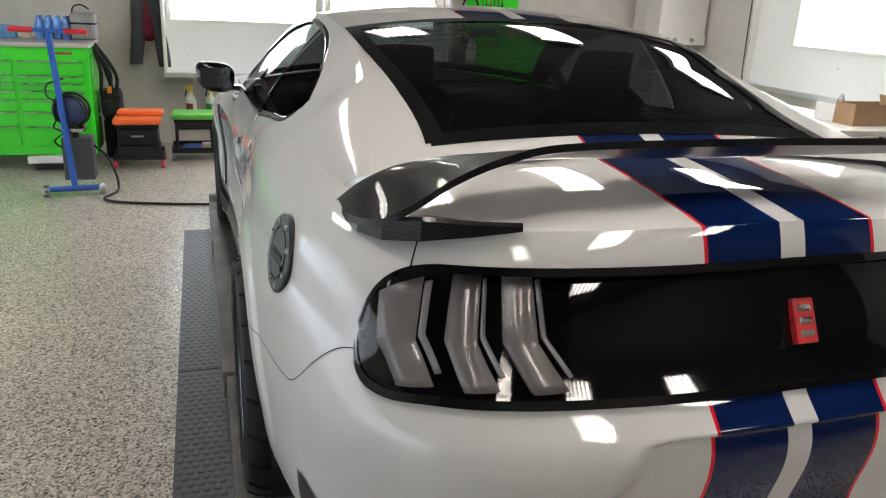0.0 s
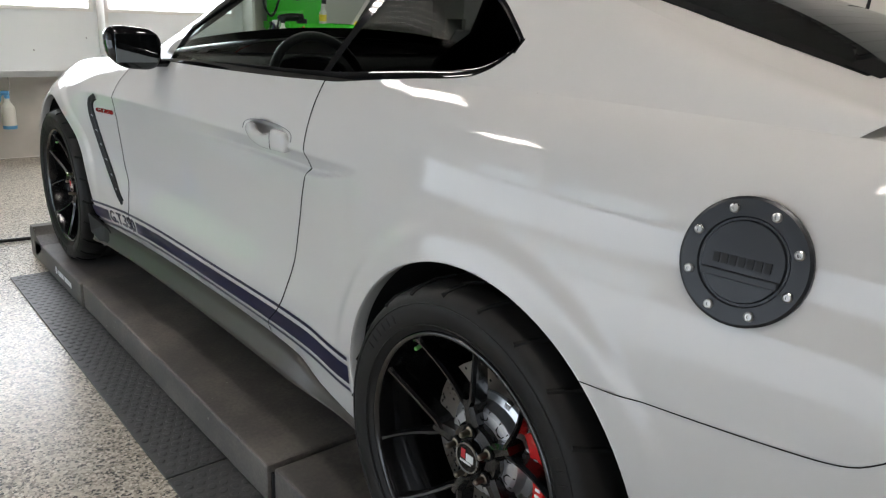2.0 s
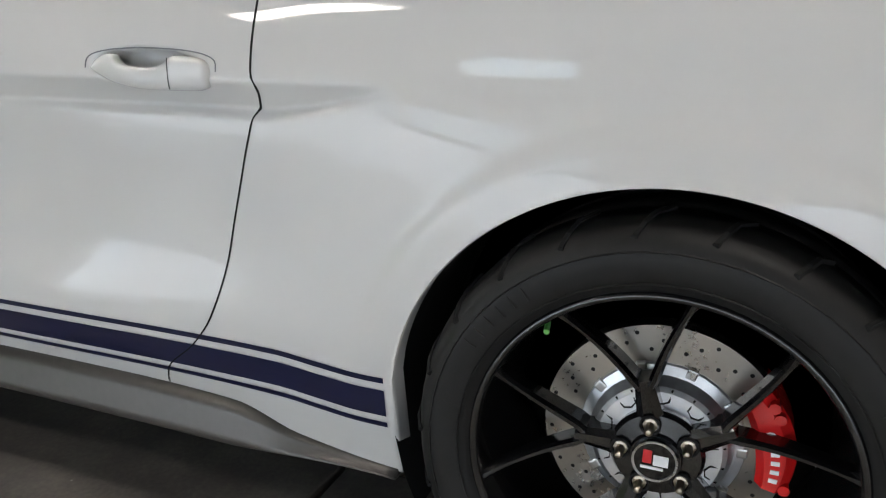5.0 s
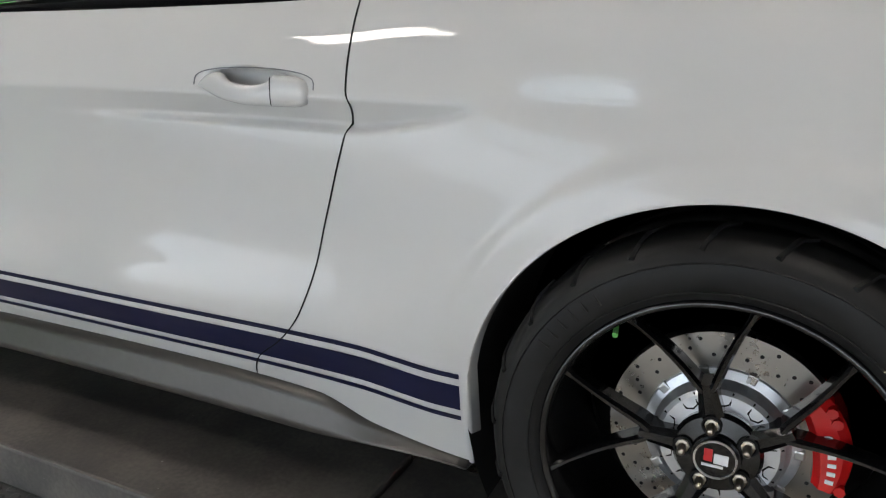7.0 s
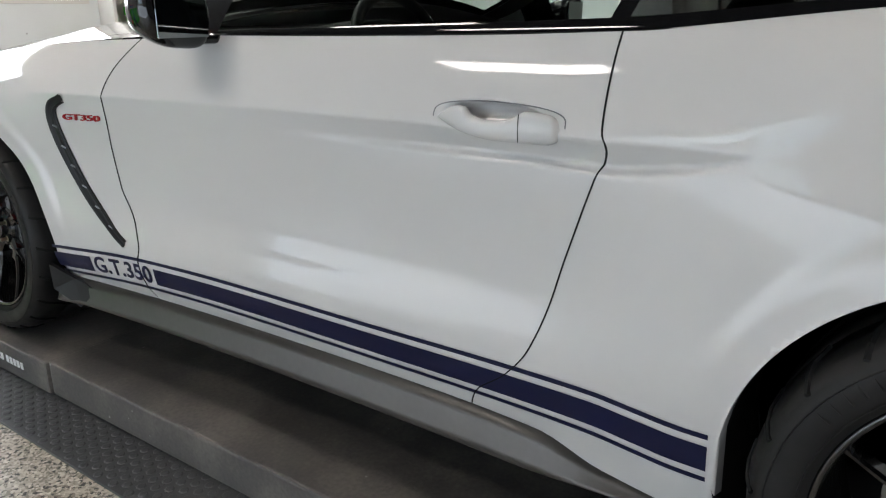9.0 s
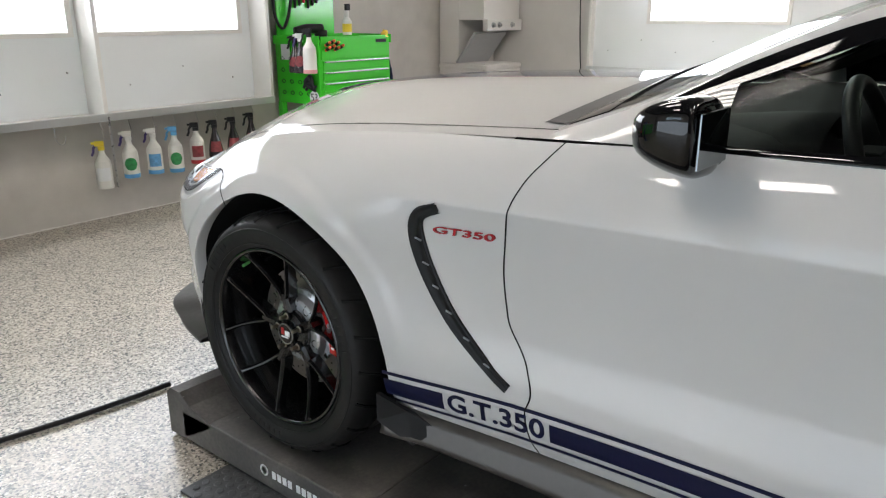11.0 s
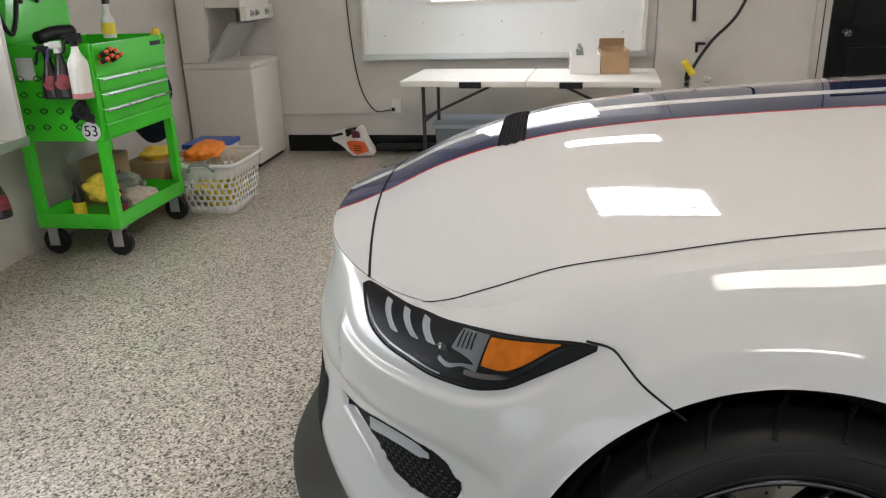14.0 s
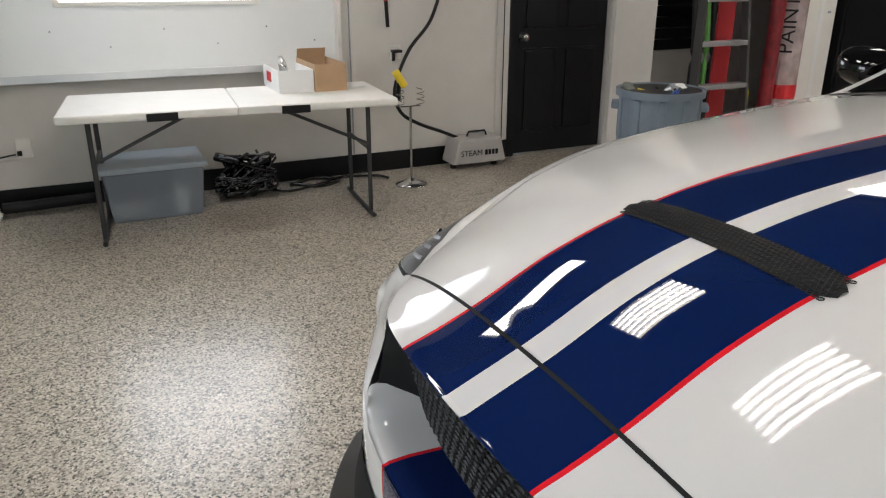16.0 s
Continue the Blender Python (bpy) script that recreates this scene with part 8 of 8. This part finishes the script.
for i in range(26):
    a, rr = rng.uniform(0, 6.28), rng.uniform(0.03, 0.18)
    s_ = thing("scrap", "crumpled packaging scrap heaped in the bin", "scrap", "bin scraps")
    m2 = pose(2.68 + rr * math.cos(a), 0.97 + rr * math.sin(a), 0.765 + rng.uniform(-0.04, 0.03), rng.uniform(-40, 40), rng.uniform(-40, 40), rng.uniform(0, 180))
    part("scrap_sheet", box(bmesh.new(), -0.05, -0.035, -0.010, 0.05, 0.035, 0.010, 0.006, m2), (M_YELLOW, M_SATIN, M_BLUE, M_LABEL, M_SATIN, M_GREY, M_TOWG)[i % 7], s_)
lad = thing("step_ladder", "grey step ladder with red back panel, standing folded", "ladder")
M_FIB = mat("red fibreglass", (0.36, 0.012, 0.016), 0.5)
M_LADG = mat("dark grey rail", (0.055, 0.052, 0.050), 0.5, 0.2, var=0.15)
for y0, y1 in ((0.06, -0.08), (-0.52, -0.40)):
    bm = bmesh.new()
    box(bm, -0.035, -0.014, 0.0, 0.035, 0.014, 1.90, 0.004)
    squeeze(bm, lambda c: Vector((3.38 + c.x + 0.14 * c.z / 1.9, lerp(y0, y1, c.z / 1.9) + c.y, c.z)))
    part("rail", bm, M_LADG, lad, "grey ladder side rail")
for i in range(5):
    z = 0.345 + 0.305 * i
    x, yy = 3.38 + 0.14 * z / 1.9, lerp(0, 0.13, z / 1.9)
    part("step", boxes((x - 0.045, -0.51 + yy, z - 0.022, x + 0.045, 0.05 - yy, z + 0.012), bev=0.004), M_ALU, lad, "ribbed aluminium step")
part("top_cap", boxes((3.43, -0.42, 1.88, 3.62, -0.06, 1.94), bev=0.01), M_SATIN, lad)
part("back_panel", squeeze(boxes((0.0, -0.50, 0.05, 0.02, -0.34, 1.88), bev=0.004), lambda c: Vector((3.62 + c.x, c.y, c.z))), M_FIB, lad, "red fibreglass back rails")
part("warning_label", boxes((3.395, -0.512, 0.40, 3.42, -0.502, 0.60)), M_YELLOW, lad)
part("spec_label", boxes((3.455, -0.462, 0.98, 3.48, -0.452, 1.16)), M_LABEL, lad)
rack = thing("slat_rack", "black slatted rack panel on the back wall", "rack")
for i in range(10):
    part("slat", boxes((5.36, -2.25, 0.70 + 0.108 * i, 5.385, -0.75, 0.796 + 0.108 * i), bev=0.003), M_BLKPAINT, rack)
    part("slat_edge", boxes((5.352, -2.25, 0.797 + 0.108 * i, 5.372, -0.75, 0.803 + 0.108 * i)), M_STEEL, rack)
part("rack_back", boxes((5.388, -2.26, 0.69, 5.398, -0.74, 1.80)), M_BLKPAINT, rack)
for i, (y, r, h, mt, lb) in enumerate(((-1.31, 0.060, 1.75, mat("dark red wrap", (0.24, 0.016, 0.022), 0.4, var=0.5, scale=14), "tall red wrapped roll standing upright"), (-1.53, 0.13, 1.85, mat("clear film roll", (0.42, 0.33, 0.32), 0.22, var=0.45, scale=9), "tall film roll in a printed clear sleeve"))):
    t = thing("film_roll", lb, "roll", "standing rolls", m=pose(3.95 + 0.05 * i, y, 0))
    part("roll", lathe(bmesh.new(), [(0.0, 0), (r, 0), (r, h), (r * 0.4, h), (0.0, h)], 24), mt, t)
    if i == 1:
        part("sleeve_end", lathe(bmesh.new(), [(r * 1.01, 0.4), (r * 1.03, 0.42), (r * 1.03, 0.50), (r * 1.01, 0.52), (r * 1.01, 0.4)], 24), M_REDPAINT, t)
        lettering("PAINT", 0.17, Matrix.Rotation(radians(-49), 4, 'Z') @ Matrix.Translation((-r - 0.004, 0, 1.02)) @ FACE_W @ Matrix.Rotation(radians(90), 4, 'Z'), M_GAP, t, "sleeve_print", "dark upright lettering", 0.001)
wp_ = thing("tall_carton", "tall white carton standing on end", "carton")
part("carton", boxes((3.98, -2.05, 0.0, 4.30, -1.70, 1.95), bev=0.006), M_PLASTW, wp_)
part("carton_tape", boxes((3.9785, -1.90, 0.0, 3.9800, -1.85, 1.95)), M_LABEL, wp_)
part("carton_print", boxes((3.9785, -1.99, 1.10, 3.9800, -1.95, 1.12), (3.9785, -1.99, 1.26, 3.9800, -1.93, 1.28)), M_GREY, wp_)
# added black cabinet shape: its colour gives the doorway corner its darkness
cb_ = thing("dark_corner_block", "tall black cabinet added to stand for the dark doorway in the corner", "cabinet")
part("body", boxes((3.95, -3.50, 0.0, 4.46, -2.12, 2.3), bev=0.008), M_BLKPAINT, cb_)
for y in (-3.47, -2.80):
    dr = part("corner_block_door", boxes((3.935, y, 0.05, 3.949, y + 0.65, 2.25), bev=0.004), M_BLKPAINT, cb_)
    part("handle", boxes((3.915, y + (0.58 if y < -3 else 0.04), 1.0, 3.934, y + (0.60 if y < -3 else 0.06), 1.15), bev=0.003), M_STEEL, dr)
strp = thing("webbing_straps", "dark straps and green cords hanging beside the ladder", "straps")
for i, (y, mt) in enumerate(((-0.72, M_SATIN), (-0.80, M_CLOTH), (-0.86, mat("green cord", (0.10, 0.30, 0.06), 0.7)), (-0.93, M_SATIN), (-1.02, M_SATIN), (-1.10, M_CLOTH))):
    part("strap", tube(bmesh.new(), spline([(4.30, y, 1.9), (4.28, y + 0.015, 1.3), (4.26, y - 0.01, 0.8), (4.27, y, 0.0 + 0.02)], 6), 0.026, 6), mt, strp)
part("strap_rail", cyl(bmesh.new(), (4.30, -0.46, 1.9), (4.30, -1.16, 1.9), 0.012, 8), M_STEEL, strp)

# ---------- west side: tool chest and what stands by it ----------
chest = thing("tool_chest", "large bright green tool chest with two drawer banks", "tool chest")
hx0, hx1, hy0, hy1 = -3.42, -1.885, 4.85, 5.52
part("body", boxes((hx0, hy0, 0.125, hx1, hy1, 1.00), bev=0.008), M_GREEN, chest, "green steel chest")
part("worktop", boxes((hx0 - 0.01, hy0 - 0.02, 1.00, hx1 + 0.01, hy1, 1.035), bev=0.006), mat("steel worktop", (0.50, 0.46, 0.42), 0.35, 0.5, var=0.08), chest, "grey work surface")
for b0, b1 in ((hx0 + 0.03, hx0 + 0.48), (hx0 + 0.52, hx0 + 0.97), (hx1 - 0.53, hx1 - 0.045)):
    z = 0.905
    for h in (0.12, 0.06, 0.06, 0.07, 0.10, 0.12, 0.17):
        drawer_front(chest, b0, b1, hy0, z - h, z - 0.008)
        z -= h
part("name_plate", boxes((hx1 - 0.30, hy0 - 0.004, 0.945, hx1 - 0.12, hy0, 0.965)), M_LBLR, chest, "dark plate as a plain bar")
for x in (hx0 + 0.15, hx1 - 0.12):
    for y in (hy0 + 0.10, hy1 - 0.10):
        cw = part("caster", lathe(bmesh.new(), [(0.0, -0.025), (0.055, -0.025), (0.061, -0.015), (0.061, 0.015), (0.055, 0.025), (0.0, 0.025)], 24, Matrix.Translation((x, y, 0.061)) @ Matrix.Rotation(radians(90), 4, 'Y')), M_SATIN, chest, "black caster")
        part("caster_fork", boxes((x - 0.045, y - 0.03, 0.09, x + 0.045, y + 0.03, 0.125), bev=0.006), M_STEEL, cw)
wp = thing("water_pack", "shrink-wrapped pack of blue-capped water bottles on the chest", "water bottles")
for i in range(4):
    for j in range(3):
        m2 = Matrix.Translation((-2.30 + 0.068 * i, 5.28 + 0.068 * j, 1.036))
        part("water_bottle", lathe(bmesh.new(), [(0.0, 0), (0.031, 0), (0.032, 0.12), (0.014, 0.17), (0.014, 0.19), (0.0, 0.19)], 12, m2), mat("blue bottle film", (0.10, 0.25, 0.60), 0.15, var=0.7, scale=30), wp)
bag = thing("cooler_bag", "grey soft cooler bag with a thin handle on the chest", "bag")
part("bag_body", boxes((-2.06, 5.26, 1.036, -1.86, 5.48, 1.26), bev=0.03), mat("grey bag fabric", (0.25, 0.25, 0.25), 0.85, var=0.15, scale=30), bag)
part("zip", boxes((-2.063, 5.257, 1.165, -1.857, 5.483, 1.18)), M_SATIN, bag)
part("bag_handle", tube(bmesh.new(), spline([(-2.04, 5.30, 1.26), (-2.02, 5.30, 1.31), (-1.96, 5.30, 1.325), (-1.90, 5.30, 1.29)], 6), 0.007, 6), M_SATIN, bag)
snk = thing("snack_bag", "small printed packet on the chest", "packet")
part("packet", boxes((-2.44, 5.24, 1.036, -2.36, 5.30, 1.10), bev=0.015), M_TOWB, snk)
snk2 = thing("carton", "blue printed carton on the chest", "carton")
part("carton", boxes((-2.62, 5.24, 1.036, -2.48, 5.36, 1.14), bev=0.006), M_LBLB, snk2)

ls = thing("blue_stand", "blue wheeled shop stand with a motor and black case", "stand")
part("base_bar", cyl(bmesh.new(), (-2.12, 3.915, 0.055), (-1.79, 3.965, 0.055), 0.022, 12), M_BLUE, ls)
for x, y in ((-2.14, 3.912), (-1.77, 3.968)):
    part("wheel", lathe(bmesh.new(), [(0.0, -0.022), (0.042, -0.022), (0.046, -0.014), (0.046, 0.014), (0.042, 0.022), (0.0, 0.022)], 20, Matrix.Translation((x, y, 0.046)) @ Matrix.Rotation(radians(9), 4, 'Z') @ Matrix.Rotation(radians(90), 4, 'Y')), M_STEEL, ls, "pale grey wheel")
part("post", squeeze(boxes((-0.020, -0.018, 0.06, 0.020, 0.018, 1.17), bev=0.004), lambda c: Vector((-1.95 + c.x - 0.075 * (c.z - 0.06), 3.95 + c.y + 0.10 * (c.z - 0.06), c.z))), M_BLUE, ls, "slanted blue post")
part("cross_handle", cyl(bmesh.new(), (-2.26, 4.05, 1.180), (-1.80, 4.07, 1.172), 0.014, 12), M_BLUE, ls)
for a, b in (((-2.28, 4.049, 1.1805), (-2.13, 4.056, 1.178)), ((-1.93, 4.064, 1.174), (-1.78, 4.071, 1.1715))):
    part("grip", cyl(bmesh.new(), a, b, 0.019, 12), M_REDPAINT, ls, "red grip")
part("motor", lathe(bmesh.new(), [(0.0, 0), (0.06, 0.004), (0.092, 0.03), (0.104, 0.06), (0.104, 0.12), (0.09, 0.17), (0.0, 0.18)], 28, Matrix.Translation((-1.945, 4.03, 0.61)) @ Matrix.Rotation(radians(-90), 4, 'X')), mat("dark blue casting", (0.015, 0.025, 0.09), 0.4, coat=0.2), ls, "round dark blue motor", smooth=True)
for y, r in ((4.06, 0.112), (4.12, 0.124), (4.18, 0.116)):
    part("cage_ring", tube(bmesh.new(), [(-1.945 + r * math.cos(a), y, 0.61 + r * math.sin(a)) for a in [2 * math.pi * i / 28 for i in range(28)]], 0.010, 6, closed=True), M_SATIN, ls, "black cage ring", smooth=True)
part("gearbox", boxes((-2.06, 4.06, 0.53, -1.99, 4.20, 0.69), bev=0.02), M_SATIN, ls, "black gearbox")
part("chrome_band", boxes((-2.02, 4.03, 0.455, -1.86, 4.17, 0.49), bev=0.008), M_CHROME, ls)
part("case", boxes((-2.03, 4.05, 0.09, -1.82, 4.23, 0.41), bev=0.012), mat("dark grey case", (0.05, 0.05, 0.052), 0.6), ls, "dark grey case")
part("strut", cyl(bmesh.new(), (-1.945, 4.11, 0.40), (-1.945, 4.12, 0.60), 0.035, 12), M_SATIN, ls)
for q in ([(-1.97, 4.10, 0.84), (-2.08, 4.08, 0.80), (-2.09, 4.06, 0.72), (-2.02, 4.02, 0.69), (-1.96, 4.00, 0.74)], [(-2.03, 4.10, 0.56), (-2.06, 4.02, 0.50), (-2.00, 3.99, 0.46), (-2.06, 4.00, 0.40), (-2.02, 4.04, 0.34)], [(-1.86, 4.10, 0.52), (-1.84, 4.02, 0.58), (-1.86, 4.00, 0.66), (-1.90, 4.01, 0.72)]):
    part("wiring", tube(bmesh.new(), spline(q, 8), 0.006, 6), M_SATIN, ls, smooth=True)
hose = thing("air_hose", "black hose lying across the floor to the ramp", "hose")
part("hose", tube(bmesh.new(), spline([(-1.84, 4.14, 0.36), (-1.72, 4.16, 0.22), (-1.66, 4.02, 0.03), (-1.74, 3.80, 0.012), (-1.62, 3.67, 0.012), (-1.30, 3.58, 0.012), (-1.02, 3.535, 0.012), (-0.83, 3.52, 0.012)], 10), 0.010, 8), M_SATIN, hose, smooth=True)


def creeper_seat(x, y, seat_m, label, double=False):
    """A rolling mechanic's seat: padded top, four legs, tool tray, casters."""
    s = thing("creeper_seat", label, "stool", "rolling mechanic seats", m=pose(x, y, 0))
    part("seat_pad", boxes((-0.19, -0.12, 0.375, 0.19, 0.20, 0.425), bev=0.015), seat_m, s, "padded vinyl seat")
    part("seat_frame", boxes((-0.17, -0.10, 0.345, 0.17, 0.18, 0.375), bev=0.004), M_SATIN, s)
    for sx in (-0.155, 0.155):
        for sy in (-0.09, 0.17):
            part("leg", cyl(bmesh.new(), (sx, sy, 0.07), (sx * 0.96, sy, 0.35), 0.012, 10), M_SATIN, s)
    part("tray", boxes((-0.20, -0.14, 0.075, 0.20, 0.22, 0.085), (-0.20, -0.14, 0.085, 0.20, -0.128, 0.125), (-0.20, 0.208, 0.085, 0.20, 0.22, 0.125), (-0.20, -0.128, 0.085, -0.188, 0.208, 0.125), (0.188, -0.128, 0.085, 0.20, 0.208, 0.125), bev=0.003), M_SATIN, s, "black tool tray")
    if double:
        part("drawer_box", boxes((-0.16, -0.11, 0.20, 0.16, 0.18, 0.33), bev=0.008), M_SATIN, s, "black drawer box")
        part("drawer_pull", boxes((-0.05, -0.122, 0.27, 0.05, -0.11, 0.285), bev=0.003), M_TOWG, s)
        part("second_pad", boxes((-0.17, 0.06, 0.425, 0.21, 0.26, 0.465), bev=0.015), seat_m, s, "second orange pad stacked on top")
        part("lower_box", boxes((-0.17, -0.11, 0.086, 0.17, 0.18, 0.19), bev=0.01), M_CLOTH, s)
    else:
        part("cup_tray", boxes((-0.15, -0.09, 0.28, 0.15, 0.16, 0.34), bev=0.012), M_SATIN, s)
        part("rag", boxes((-0.10, -0.08, 0.086, 0.06, 0.06, 0.13), bev=0.02), M_BLUE, s, "blue rag in the tray")
        part("towel", boxes((0.06, -0.02, 0.086, 0.16, 0.10, 0.14), bev=0.02), M_TOWB, s)
    for sx in (-0.19, 0.19):
        for sy in (-0.13, 0.21):
            part("caster", lathe(bmesh.new(), [(0.0, -0.014), (0.032, -0.014), (0.036, 0.0), (0.032, 0.014), (0.0, 0.014)], 16, Matrix.Translation((sx, sy, 0.036)) @ Matrix.Rotation(radians(90), 4, 'Y')), M_REDPAINT if double else M_GREY, s, "small caster")
    return s


creeper_seat(-1.56, 4.95, M_ORANGE, "orange-topped rolling mechanic seat with drawers", True)
creeper_seat(-1.10, 5.22, mat("green vinyl", (0.10, 0.42, 0.05), 0.4), "green-topped rolling mechanic seat with open tray")

# jacket on the wall
jk = thing("work_jacket", "grey and dark red work jacket hanging on the wall", "jacket")
M_JG = mat("grey jacket cloth", (0.055, 0.06, 0.068), 0.9, var=0.2, scale=40, bump=0.4)
M_JR = mat("dark red jacket cloth", (0.16, 0.012, 0.028), 0.9, var=0.2, scale=40, bump=0.4)
for x0, x1, b0, b1, nm, mt, yo in ((-1.56, -1.50, 0.78, 0.80, "sleeve", M_JG, 0.05), (-1.42, -1.36, 0.76, 0.78, "sleeve", M_JG, 0.05)):
    g = []
    for i in range(15):
        t = i / 14
        z = lerp(1.72, b0, t)
        cxm = lerp((-1.50 if x0 < -1.45 else -1.46), (x0 + x1) / 2 - (0.07 if x0 < -1.45 else -0.055), t)
        r = lerp(0.075, 0.058, t)
        g.append([(cxm + r * math.cos(a) * (1 + 0.08 * math.sin(11 * t + 3 * a)), YA - 0.08 + 0.055 * math.sin(a) + 0.006 * math.sin(14 * t), z) for a in [2 * math.pi * k / 14 for k in range(15)]])
    grid_mesh(nm, g, mt, jk, "grey sleeve")
g = []
for i in range(13):
    t = i / 12
    z = lerp(1.75, 1.02 + 0.0, t)
    g.append([(-1.475 + lerp(0.10, 0.13, t) * math.cos(a), YA - 0.07 + 0.05 * math.sin(a) * (1 + 0.15 * math.sin(5 * a + 8 * t)), z + 0.03 * math.sin(3 * a)) for a in [2 * math.pi * k / 22 for k in range(23)]])
grid_mesh("jacket_body", g, M_JR, jk, "dark red body panel")
part("hook", cyl(bmesh.new(), (-1.475, YA - 0.002, 1.76), (-1.475, YA - 0.07, 1.77), 0.008, 8), M_STEEL, jk)

# backpack hanging on the chest's side
bp_ = thing("tool_backpack", "black tool bag with straps hanging from the chest", "bag")
bm = boxes((-1.87, 5.20, 0.36, -1.70, 5.46, 0.62), bev=0.05)
part("bag_body", bm, M_CLOTH, bp_, smooth=False)
part("pouch", boxes((-1.85, 5.15, 0.40, -1.71, 5.21, 0.54), bev=0.025), M_CLOTH, bp_)
for o in (0.0, 0.07):
    part("strap", tube(bmesh.new(), spline([(-1.86 + o, 5.22, 0.58), (-1.84 + o, 5.18, 0.78), (-1.875, 5.19, 0.97), (-1.86, 5.24, 0.985), (-1.80 + o, 5.24, 0.76), (-1.76 + o * 0.4, 5.24, 0.60)], 6), 0.017, 6), M_CLOTH, bp_, "black strap", smooth=True)
part("tag", boxes((-1.80, 5.145, 0.60, -1.765, 5.155, 0.66), bev=0.003), M_TOWO, bp_)
gb = thing("black_sack", "black sack standing between chest and stools", "sack")
part("sack", squeeze(boxes((-1.87, 5.22, 0.0, -1.72, 5.52, 0.36), bev=0.04), lambda c: Vector((c.x + 0.02 * math.sin(9 * c.z), c.y, c.z))), M_CLOTH, gb)
rbx = thing("floor_jack", "white and black low trolley under the chest", "jack")
part("frame", boxes((-2.42, 4.80, 0.060, -2.12, 4.90, 0.12), bev=0.01), M_PLASTW, rbx)
part("rail", boxes((-2.36, 4.78, 0.02, -1.98, 4.88, 0.055), bev=0.006), M_SATIN, rbx)
